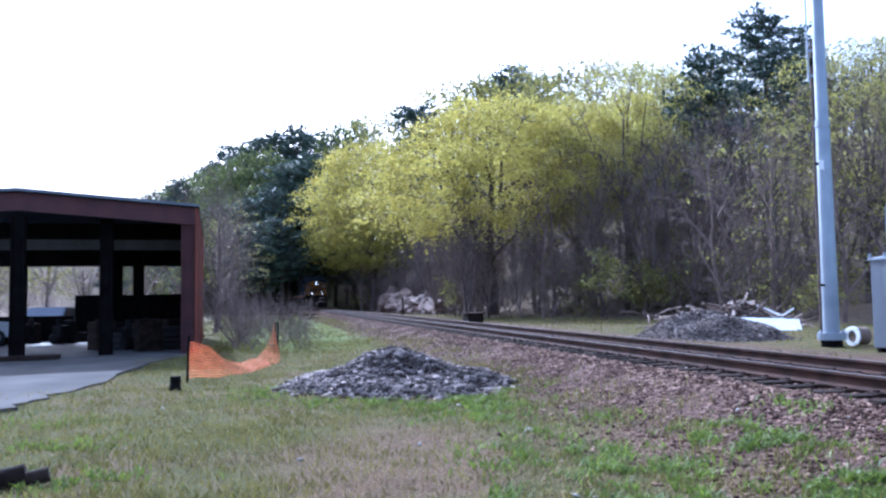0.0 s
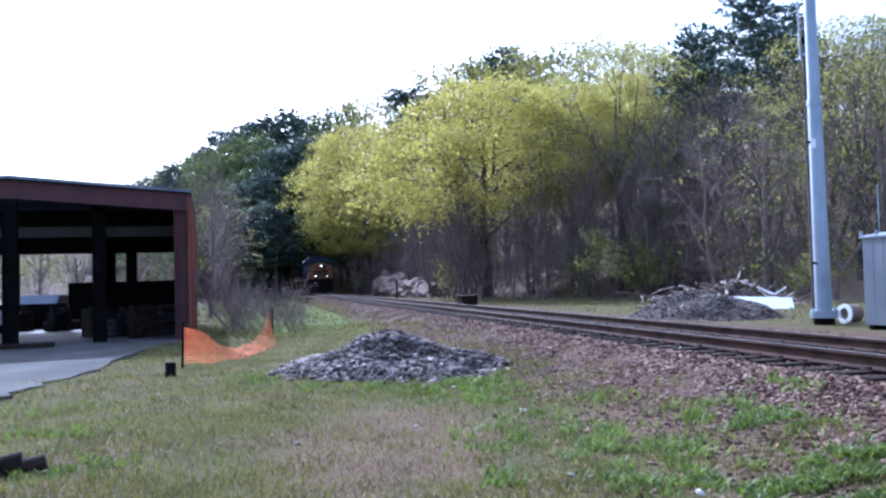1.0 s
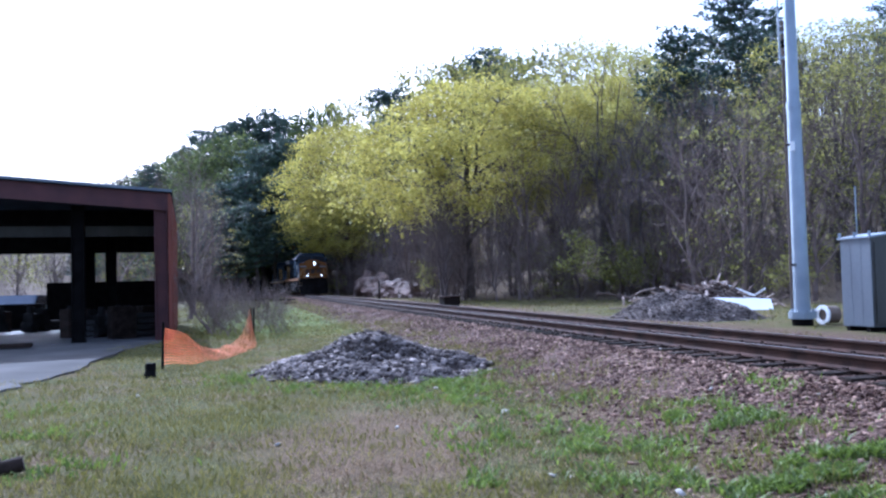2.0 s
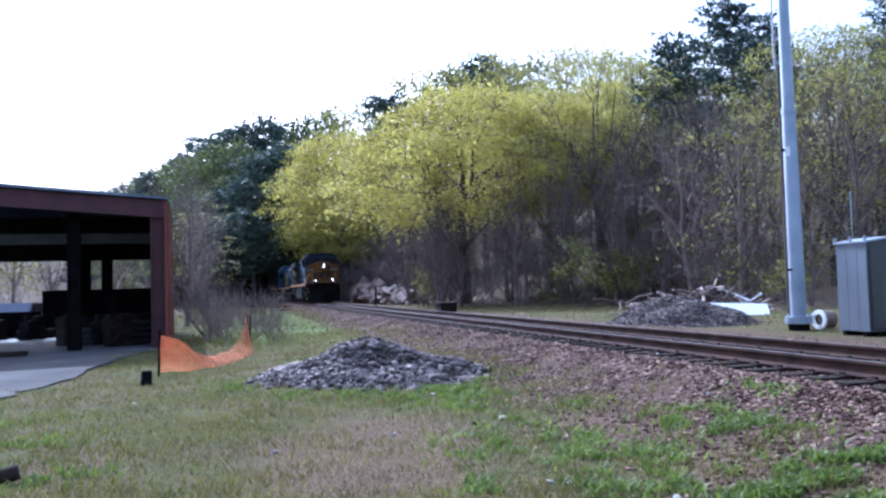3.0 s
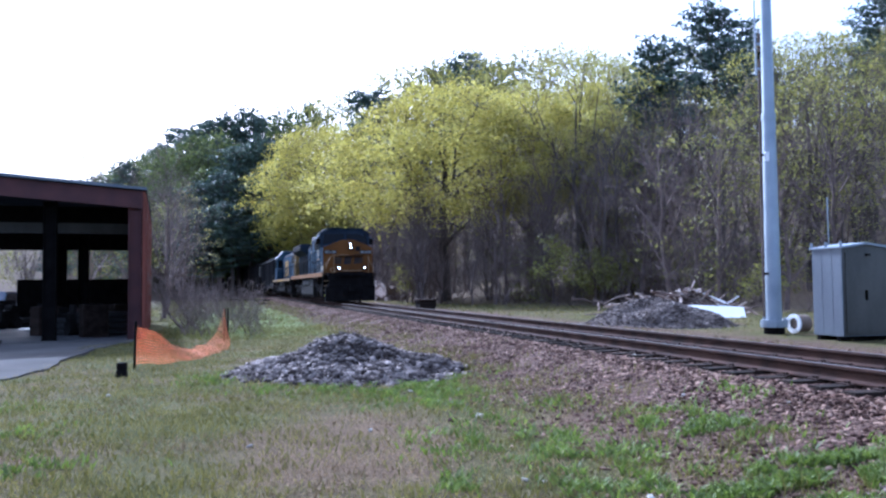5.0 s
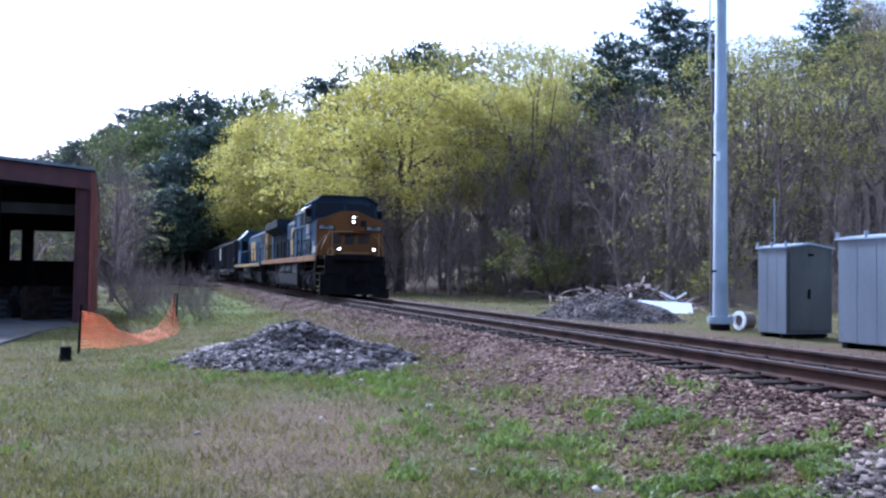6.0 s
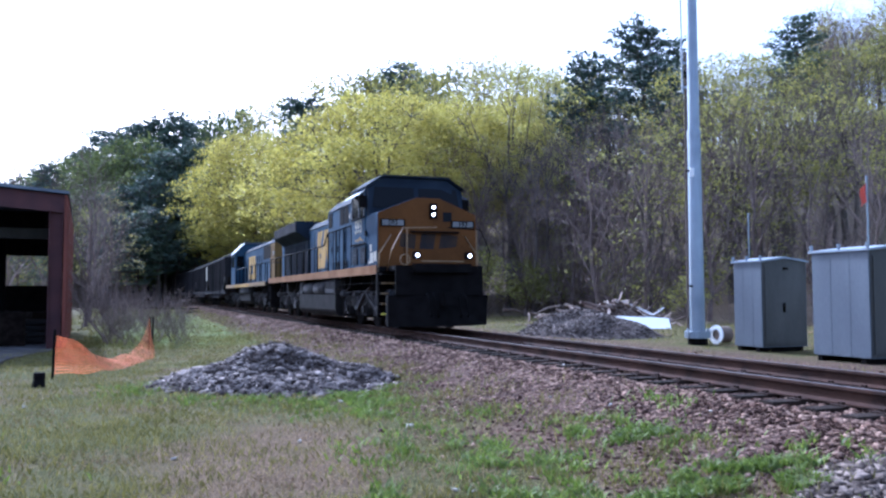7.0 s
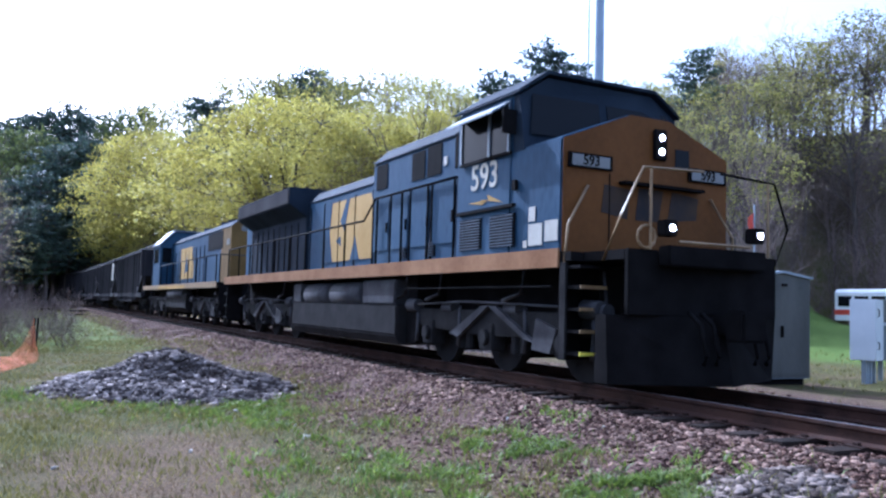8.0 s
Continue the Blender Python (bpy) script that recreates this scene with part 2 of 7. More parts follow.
# ---- mesh helpers ----
class Mesh:
    """Collects boxes, tubes and plates of one part."""

    def __init__(self):
        self.v, self.f = [], []

    def add(self, verts, faces):
        k = len(self.v)
        self.v += [tuple(p) for p in verts]
        self.f += [tuple(i + k for i in f) for f in faces]
        return self

    def box(self, x0, x1, y0, y1, z0, z1, m=None):
        p = [Vector((x, y, z)) for z in (z0, z1) for y in (y0, y1) for x in (x0, x1)]
        if m is not None:
            p = [m @ q for q in p]
        return self.add(p, [(0, 2, 3, 1), (4, 5, 7, 6), (0, 1, 5, 4), (2, 6, 7, 3), (0, 4, 6, 2), (1, 3, 7, 5)])

    def tube(self, pts, radii, sides=8, cap=True):
        pts = [Vector(p) for p in pts]
        if not isinstance(radii, (list, tuple)):
            radii = [radii] * len(pts)
        rings = []
        for i, p in enumerate(pts):
            a = pts[max(0, i - 1)]
            c = pts[min(len(pts) - 1, i + 1)]
            t = (c - a).normalized()
            ref = Vector((0, 0, 1)) if abs(t.z) < 0.9 else Vector((1, 0, 0))
            u = t.cross(ref).normalized()
            v = t.cross(u)
            rings.append([p + (u * math.cos(2 * math.pi * j / sides) + v * math.sin(2 * math.pi * j / sides)) * radii[i] for j in range(sides)])
        faces = []
        for i in range(len(pts) - 1):
            for j in range(sides):
                k = (j + 1) % sides
                faces.append((i * sides + j, i * sides + k, (i + 1) * sides + k, (i + 1) * sides + j))
        if cap:
            faces.append(tuple(range(sides - 1, -1, -1)))
            faces.append(tuple((len(pts) - 1) * sides + j for j in range(sides)))
        return self.add([q for r in rings for q in r], faces)

    def prism(self, outline, x0, x1, axis='x'):
        """Outline of (a, b) pairs pushed along an axis."""
        def at(a, b, c):
            return (c, a, b) if axis == 'x' else ((a, c, b) if axis == 'y' else (a, b, c))
        k = len(outline)
        v = [at(a, b, x0) for a, b in outline] + [at(a, b, x1) for a, b in outline]
        f = [tuple(range(k - 1, -1, -1)), tuple(range(k, 2 * k))]
        f += [(i, (i + 1) % k, k + (i + 1) % k, k + i) for i in range(k)]
        return self.add(v, f)

    def data(self, name, material, bevel=0.0, smooth_shade=False, angle=None):
        me = bpy.data.meshes.new(name)
        me.from_pydata(self.v, [], self.f)
        bm = bmesh.new()
        bm.from_mesh(me)
        bmesh.ops.recalc_face_normals(bm, faces=bm.faces)
        if bevel:
            bmesh.ops.bevel(bm, geom=[e for e in bm.edges if len(e.link_faces) == 2 and e.calc_face_angle(0) > 0.5], offset=bevel, segments=2, affect='EDGES', clamp_overlap=True)
        bm.to_mesh(me)
        bm.free()
        if smooth_shade:
            me.shade_smooth()
            if angle:
                me.set_sharp_from_angle(angle=radians(angle))
        me.materials.append(material)
        return me


def empty(name, m=None):
    ob = new(name)
    ob.empty_display_size = 0.2
    if m is not None:
        ob.matrix_basis = m
    return ob


def part(name, mesh, material, parent, label="", bevel=0.0, smooth_shade=False, angle=None, m=None):
    me = mesh.data(name, material, bevel, smooth_shade, angle) if isinstance(mesh, Mesh) else mesh
    ob = new(name, me)
    ob.parent = parent
    if m is not None:
        ob.matrix_basis = m
    if label:
        tagged(ob, label)
    return ob


def thing(name, mesh, material, m, label, category, group="", kind="", bevel=0.0, smooth_shade=False, angle=None):
    me = mesh.data(name, material, bevel, smooth_shade, angle) if isinstance(mesh, Mesh) else mesh
    ob = new(name, me)
    ob.matrix_basis = m
    return tagged(ob, label, category, group, kind)


def on_track(s, w, z=0.0, turn=0.0):
    """A pose whose x runs toward the camera along the track and whose y runs away across it."""
    p = tr(s, w, z)
    return pose(p.x, p.y, p.z, 0, 0, -77.5 + turn)


# ---- ground: one sheet to the horizon ----
def build_ground():
    def steps(lo, hi, fine_lo, fine_hi, d):
        out = list(np.arange(fine_lo, fine_hi + 1e-6, d))
        v, st = fine_lo, d
        while v > lo:
            st *= 1.16
            v -= st
            out.insert(0, v)
        v, st = fine_hi, d
        while v < hi:
            st *= 1.16
            v += st
            out.append(v)
        return out
    S = steps(-1500, 3000, 2, 40, 0.5)
    S = sorted([s for s in S if abs(s - TUNNEL_S) > 1.5 and not 60 < s < 230] + [60 + 4 * i for i in range(43) if abs(60 + 4 * i - TUNNEL_S) > 1] + [TUNNEL_S - 0.05, TUNNEL_S + 0.05])
    W = steps(-2500, 2500, -14, 14, 0.35)
    verts, soil, gravel, wood, turf = [], [], [], [], []
    for s in S:
        edge = tree_edge(s)
        for w in W:
            p = tr(s, w, ground_z(s, w))
            verts.append(p)
            d = abs(w - TRACK_W - bend(min(s, 300.0)))
            near = smooth(60, 25, s)
            gravel.append(max(smooth(3.0 + 1.4 * near, 1.9 + 0.7 * near, d), 0.9 * smooth(8.5, 3.5, d) * (w > TRACK_W), 0.75 * smooth(2.2, 0.6, math.hypot(p.x - 3.2, p.y - 3.8) / 1.6)))
            soil.append(max(0.75 * smooth(1.25, 0.35, math.hypot((p.x + 0.5) / 1.7, (p.y - 8.3) / 3.2)), 0.8 * smooth(1.3, 0.4, math.hypot((p.x - 2.2) / 0.8, (p.y - 9.0) / 1.2)), 0.6 * smooth(1.3, 0.3, math.hypot((p.x - 2.6) / 1.4, (p.y - 6.5) / 1.6))) + 0.3 * smooth(3, 6, w))
            turf.append(0.55 * smooth(-3.5, -0.5, w) * smooth(5.2, 3.4, w) * smooth(22, 30, s) * smooth(90, 70, s) + lawn(s, w) * smooth(24, 34, math.hypot(s, w)) * smooth(80, 72, math.hypot(s, w)))
            wood.append((1 - lawn(s, w)) * max(smooth(edge - 3, edge + 2, w), smooth(40, 52, s) * smooth(-3, -9, w)))
    k = len(W)
    mouth = TRACK_W + bend(TUNNEL_S)
    faces = [(i * k + j, (i + 1) * k + j, (i + 1) * k + j + 1, i * k + j + 1) for i in range(len(S) - 1) for j in range(k - 1)
             if not (abs((S[i] + S[i + 1]) / 2 - TUNNEL_S) < 0.2 and abs((W[j] + W[j + 1]) / 2 - mouth) < 3.9)]
    me = bpy.data.meshes.new("ground")
    me.from_pydata(verts, [], faces)
    for name, values in (("soil", soil), ("gravel", gravel), ("wood", wood), ("turf", turf)):
        me.attributes.new(name, 'FLOAT', 'POINT').data.foreach_set("value", values)
    me.shade_smooth()
    me.materials.append(M_ground)
    if me.polygons[0].normal.z < 0:
        me.flip_normals()
    tagged(new("ground", me), "patchy spring grass, bare dirt and gravel", "ground", kind="structure")


build_ground()


# ---- railway track ----
def rail_profile(y):
    return [(y - 0.075, RAIL_Z - 0.18), (y + 0.075, RAIL_Z - 0.18), (y + 0.075, RAIL_Z - 0.165), (y + 0.012, RAIL_Z - 0.14), (y + 0.010, RAIL_Z - 0.05),
            (y + 0.037, RAIL_Z - 0.035), (y + 0.037, RAIL_Z - 0.008), (y + 0.028, RAIL_Z), (y - 0.028, RAIL_Z), (y - 0.037, RAIL_Z - 0.008),
            (y - 0.037, RAIL_Z - 0.035), (y - 0.010, RAIL_Z - 0.05), (y - 0.012, RAIL_Z - 0.14), (y - 0.075, RAIL_Z - 0.165)]


def build_track():
    track = empty("railway_track", on_track(0, TRACK_W))
    tagged(track, "single railway track with rusty rails on dark wooden sleepers", "railway track", kind="structure")
    for y in (-0.752, 0.752):
        xs = [60.0, 20.0, 0.0, -60.0, -105.0] + [-105.0 - 6 * i for i in range(1, 33)]

        def sweep(profile):
            k = len(profile)
            v = [(x, a + bend(-x), b) for x in xs for a, b in profile]
            f = [(i * k + j, i * k + (j + 1) % k, (i + 1) * k + (j + 1) % k, (i + 1) * k + j) for i in range(len(xs) - 1) for j in range(k)]
            return Mesh().add(v, f + [tuple(range(k)), tuple((len(xs) - 1) * k + j for j in range(k))])
        rail = part("rail", sweep(rail_profile(y)), M_rust, track, "rust-brown steel rail with a worn head")
        part("rail_head", sweep([(y - 0.026, RAIL_Z - 0.004), (y + 0.026, RAIL_Z - 0.004), (y + 0.026, RAIL_Z + 0.003), (y - 0.026, RAIL_Z + 0.003)]), M_railtop, rail, "bright worn running surface")
    sleeper = Mesh().box(-0.115, 0.115, -1.3, 1.3, RAIL_Z - 0.36, RAIL_Z - 0.192).data("sleeper", M_tie, 0.012)
    plate = Mesh().box(-0.10, 0.10, -0.17, 0.17, RAIL_Z - 0.192, RAIL_Z - 0.178).box(-0.03, 0.03, -0.13, -0.09, RAIL_Z - 0.18, RAIL_Z - 0.150).box(
        -0.03, 0.03, 0.09, 0.13, RAIL_Z - 0.18, RAIL_Z - 0.150).data("tie_plate", M_rust)
    rnd = random.Random(5)
    for i in range(290):
        x = 12 - i * 0.53
        t = part("sleeper", sleeper, M_tie, track, m=pose(x, bend(-x) + rnd.uniform(-0.04, 0.04), rnd.uniform(-0.008, 0.008), 0, 0, rnd.uniform(-0.8, 0.8)))
        if x > -45:
            for y in (-0.752, 0.752):
                part("tie_plate", plate, M_rust, t, m=pose(0, y, 0))


build_track()


def ballast_z(w):
    d = abs(w - TRACK_W)
    return 0.43 if d < 1.5 else 0.43 - (d - 1.5) * 0.185


def build_ballast():
    b = Mesh()
    W = [TRACK_W + k for k in (-4.2, -3.0, -1.75, -1.0, 0, 1.0, 1.75, 3.0, 4.0)]
    S = [-60 + 1.0 * i for i in range(160)] + [100 + 6 * i for i in range(33)]
    rnd = random.Random(3)
    v = []
    for s in S:
        slim = 1.0 - 0.4 * smooth(25, 60, s)
        for i, w in enumerate(W):
            w = TRACK_W + (w - TRACK_W) * (slim if i in (0, 1, 7, 8) else 1.0)
            v.append(tr(s, w + bend(s) + rnd.uniform(-0.1, 0.1), (ballast_z(w) if 0 < i < 8 else (ground_z(s, w) if s < TUNNEL_S - 5 else 0.0) - 0.15) + rnd.uniform(-0.015, 0.015)))
    k = len(W)
    b.add(v, [(i * k + j, (i + 1) * k + j, (i + 1) * k + j + 1, i * k + j + 1) for i in range(len(S) - 1) for j in range(k - 1)])
    ob = thing("ballast_bed", b, M_ballast, Matrix(), "low bank of brown-grey track ballast", "ballast", kind="structure", smooth_shade=True)
    if ob.data.polygons[0].normal.z < 0:
        ob.data.flip_normals()


M_ballast = ramp_mat("ballast", [(0.030, 0.017, 0.013), (0.078, 0.046, 0.034), (0.165, 0.112, 0.086)], 22, 0.95, spec=0.1, bump=0.9, fine=60, fine_mix=0.6, bump_dist=0.04)
build_ballast()


def stones(spots, rnd, lo, hi):
    """Broken stones as squashed, jittered blocks."""
    base = np.array([(-1, -1, -1), (1, -1, -1), (1, 1, -1), (-1, 1, -1), (-1, -1, 1), (1, -1, 1), (1, 1, 1), (-1, 1, 1)], float) * 0.5
    quads = np.array([(0, 3, 2, 1), (4, 5, 6, 7), (0, 1, 5, 4), (1, 2, 6, 5), (2, 3, 7, 6), (3, 0, 4, 7)])
    g = np.random.default_rng(rnd)
    n = len(spots)
    sp = np.array(spots, float)
    size = (lo + (hi - lo) * g.random((n, 1, 1)) ** 1.8) * g.uniform(0.6, 1.2, (n, 1, 3)) * np.array([1.35, 0.92, 0.48])
    v = base[None] * (1 + g.uniform(-0.5, 0.4, (n, 8, 3))) * size
    a, c = g.uniform(0, 6.28, n), g.uniform(-0.9, 0.9, n)
    ca, sa, cc, sc = np.cos(a), np.sin(a), np.cos(c), np.sin(c)
    rz = np.zeros((n, 3, 3))
    rz[:, 0, 0], rz[:, 0, 1], rz[:, 1, 0], rz[:, 1, 1], rz[:, 2, 2] = ca, -sa, sa, ca, 1
    rx = np.zeros((n, 3, 3))
    rx[:, 0, 0], rx[:, 1, 1], rx[:, 1, 2], rx[:, 2, 1], rx[:, 2, 2] = 1, cc, -sc, sc, cc
    v = np.einsum('nij,njk,nlk->nli', rz, rx, v) + sp[:, None, :]
    f = quads[None] + 8 * np.arange(n)[:, None, None]
    return v.reshape(-1, 3), f.reshape(-1, 4)


def raw(name, v, f, material):
    me = bpy.data.meshes.new(name)
    me.vertices.add(len(v))
    me.vertices.foreach_set("co", np.asarray(v, np.float32).ravel())
    f = np.asarray(f)
    me.loops.add(f.size)
    me.loops.foreach_set("vertex_index", f.ravel().astype(np.int32))
    me.polygons.add(len(f))
    me.polygons.foreach_set("loop_start", (np.arange(len(f)) * f.shape[1]).astype(np.int32))
    me.update(calc_edges=True)
    me.materials.append(material)
    return me


def build_loose_ballast():
    rnd = random.Random(11)
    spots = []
    for k in range(50000):
        s = 3 + 36 * rnd.random() ** 1.5 if k > 10000 else rnd.uniform(-14, 3.5)
        w = TRACK_W + rnd.choice((-1, -1, -1, 1)) * (0.2 + abs(rnd.gauss(0, 1.55)))
        if abs(w - TRACK_W) > 5:
            continue
        if abs(w - TRACK_W) < 1.35 and rnd.random() < 0.6:
            continue
        z = max(ballast_z(w) if abs(w - TRACK_W) < 4 else -1, ground_z(s, w)) + 0.008
        spots.append(tr(s, w, z))
    for _ in range(9000):
        s = rnd.uniform(39, 95)
        w = TRACK_W - rnd.uniform(1.3, 3.6)
        spots.append(tr(s, w + bend(s), max(ballast_z(w), ground_z(s, w)) + 0.01))
    v, f = stones(spots, 1, 0.022, 0.060)
    fine = []
    for _ in range(34000):
        s, w = -7 + 26 * rnd.random() ** 1.2, 3.0 + 3.6 * rnd.random() ** 0.8
        if noise.noise(Vector((s * 0.8, w * 0.8, 9.0))) + 0.55 * (w - 3.6) > rnd.gauss(0, 0.25):
            fine.append(tr(s, w, max(ballast_z(w) if abs(w - TRACK_W) < 4 else -1, ground_z(s, w)) + 0.004))
    v2, f2 = stones(fine, 2, 0.012, 0.040)
    tagged(new("grit", raw("grit", v2, f2, M_stone)), "fine brown-grey grit and chippings at the ballast's foot", "gravel", kind="stuff")
    tagged(new("loose_ballast", raw("loose_ballast", v, f, M_stone)), "loose brown-grey ballast stones beside the rails", "ballast", kind="stuff")


build_loose_ballast()


def stone_pile(cx, cy, rx, ry, h, count, lo, hi, name, label, seed, turn=0.0, lumps=(), rock=None):
    """A heap: an earth core with stones all over it."""
    rnd = random.Random(seed)
    ct, st = math.cos(turn), math.sin(turn)
    z0 = None

    def height(u, v):
        r = math.hypot(u, v)
        k = max(0.0, 1 - r * r) ** 1.15 * (0.85 + 0.35 * noise.noise(Vector((u * 2.2 + seed, v * 2.2, 0))))
        for lu, lv, lr, lh in lumps:
            k += lh * smooth(lr, 0.0, math.hypot(u - lu, v - lv))
        return h * k

    def place(u, v):
        x, y = u * rx, v * ry
        px, py = cx + x * ct - y * st, cy + x * st + y * ct
        p = Vector((px, py, 0))
        return Vector((px, py, ground_z(p.dot(D), p.dot(N)) + height(u, v)))

    core, rings, segs = Mesh(), 9, 28
    verts = [place(0, 0)]
    for i in range(1, rings + 1):
        for j in range(segs):
            r, a = 1.08 * i / rings, 2 * math.pi * j / segs
            q = place(r * math.cos(a), r * math.sin(a))
            q.z -= 0.05 if i < rings else 0.12
            verts.append(q)
    faces = [(0, 1 + j, 1 + (j + 1) % segs) for j in range(segs)]
    for i in range(rings - 1):
        for j in range(segs):
            a, c = 1 + i * segs + j, 1 + i * segs + (j + 1) % segs
            faces.append((a, a + segs, c + segs, c))
    core.add(verts, faces)
    pile = empty(name)
    tagged(pile, label, "stone pile")
    rock = rock or M_pile
    part("core", core, rock, pile, smooth_shade=True)
    spots = []
    while len(spots) < count:
        u, v = rnd.uniform(-1.1, 1.1), rnd.uniform(-1.1, 1.1)
        if math.hypot(u, v) < 1.0 + rnd.gauss(0, 0.06):
            spots.append(place(u, v))
    vv, ff = stones(spots, seed, lo, hi)
    tagged(part("gravel", raw("gravel", vv, ff, rock), rock, pile), kind="stuff")


# ---- tunnel mouth in the bank where the track leaves the valley ----
def build_tunnel():
    c = TRACK_W + bend(TUNNEL_S)
    arch = [(3.4 * math.cos(a), 3.6 + 3.2 * math.sin(a)) for a in [math.pi * i / 16 for i in range(17)]]
    t = empty("tunnel", on_track(TUNNEL_S, c, 0.0, -math.degrees(math.atan2(bend(TUNNEL_S + 8) - bend(TUNNEL_S), 8.0))))
    tagged(t, "dark stone tunnel mouth in the wooded bank", "tunnel", kind="structure")
    inner = [(3.4, -0.5)] + arch + [(-3.4, -0.5)]
    outer = [(7.5, -0.5), (7.5, 4.0), (6.5, 8.6), (4.0, 9.6), (-4.0, 9.6), (-6.5, 8.6), (-7.5, 4.0), (-7.5, -0.5)]
    k = len(inner)
    wide = []
    for i in range(k):
        f = i / (k - 1) * (len(outer) - 1)
        j = min(len(outer) - 2, int(f))
        wide.append(tuple(outer[j][q] + (outer[j + 1][q] - outer[j][q]) * (f - j) for q in (0, 1)))
    wall = Mesh()
    v = [(x, y, z) for x in (0.7, -0.5) for ring in (inner, wide) for y, z in ring]
    faces = []
    for i in range(k - 1):
        faces += [(i, i + 1, k + i + 1, k + i), (2 * k + i, 3 * k + i, 3 * k + i + 1, 2 * k + i + 1), (i, 2 * k + i, 2 * k + i + 1, i + 1), (k + i, k + i + 1, 3 * k + i + 1, 3 * k + i)]
    wall.add(v, faces)
    part("headwall", wall, M_tunnel, t, "dark weathered stone headwall")
    bore = Mesh()
    xs = [0.0, -20.0, -45.0, -75.0, -105.0, -135.0]
    centre = [bend(TUNNEL_S - x) - bend(TUNNEL_S) + (x * (bend(TUNNEL_S + 8) - bend(TUNNEL_S)) / 8.0) for x in xs]
    v = [(x, y * 1.02 + cc, z) for x, cc in zip(xs, centre) for y, z in inner]
    bore.add(v, [(i * k + j, i * k + j + 1, (i + 1) * k + j + 1, (i + 1) * k + j) for i in range(len(xs) - 1) for j in range(k - 1)] + [tuple((len(xs) - 1) * k + j for j in range(k))])
    part("bore", bore, M_tunnel, t, "sooty tunnel lining")


M_tunnel = ramp_mat("sooty_stone", [(0.02, 0.019, 0.018), (0.06, 0.055, 0.05)], 1.2, 0.95, bump=0.5, fine=6)
build_tunnel()


# ---- trees ----
def skeleton_tree(seed, height, spread, trunk_r, first, limbs, up, depth=3, sway=0.12, kids=(5, 5), sides=(7, 5, 3)):
    """Limbs of a broad-leaved tree: (points, radii) tubes and the ends of its twigs."""
    g = random.Random(seed)
    tubes, ends = [], []

    def grow(p, d, length, r, level):
        n = 4 if level < 2 else 2 if level < depth else 1
        pts, rad = [p.copy()], [r]
        q, dd = p.copy(), d.copy()
        for i in range(n):
            dd = (dd + Vector((g.gauss(0, sway), g.gauss(0, sway), g.gauss(0.03, sway * 0.7)))).normalized()
            q = q + dd * (length / n)
            pts.append(q.copy())
            rad.append(r * (1 - 0.7 * (i + 1) / n))
        tubes.append((pts, rad, sides[min(level, len(sides) - 1)]))
        if level >= depth:
            ends.append((pts[-1], dd))
            ends.append((pts[0].lerp(pts[-1], 0.5), dd))
            return
        for k in range(kids[min(level - 1, len(kids) - 1)]):
            f = g.uniform(0.35, 1.0)
            i = min(n - 1, int(f * n))
            base = pts[i].lerp(pts[i + 1], f * n - i)
            a = g.uniform(0, 6.283)
            side = dd.cross(Vector((math.cos(a), math.sin(a), g.uniform(-0.4, 0.6)))).normalized()
            nd = (dd * 0.75 + side * g.uniform(0.5, 0.95) + Vector((0, 0, 0.12))).normalized()
            grow(base, nd, length * g.uniform(0.45, 0.7), max(0.010, r * 0.42), level + 1)

    top = height * 0.72
    tp, trad = [Vector((0, 0, -0.4))], [trunk_r * 1.35]
    x = y = 0.0
    for i in range(1, 9):
        x += g.gauss(0, 0.12)
        y += g.gauss(0, 0.12)
        tp.append(Vector((x, y, top * i / 8)))
        trad.append(trunk_r * (1 - 0.82 * i / 8))
    tubes.append((tp, trad, 8))
    for k in range(limbs):
        f = first + (1 - first) * (k + g.random() * 0.6) / limbs
        i = min(7, int(f * 8))
        base = tp[i].lerp(tp[i + 1], f * 8 - i)
        a = k * 2.4 + g.uniform(-0.5, 0.5)
        lean = up + (1.0 - up) * (f - first) / (1 - first) * 0.7
        d = Vector((math.cos(a) * (1 - lean * 0.6), math.sin(a) * (1 - lean * 0.6), 0.25 + lean)).normalized()
        length = spread * (1.0 - 0.35 * max(0.0, f - 0.5)) * g.uniform(0.8, 1.1)
        grow(base, d, length, trunk_r * (0.5 - 0.25 * f), 1)
    return tubes, ends


def tubes_mesh(name, tubes, material):
    m = Mesh()
    for pts, rad, sides in tubes:
        m.tube(pts, rad, sides, cap=False)
    me = bpy.data.meshes.new(name)
    me.from_pydata(m.v, [], m.f)
    me.shade_smooth()
    me.materials.append(material)
    return me


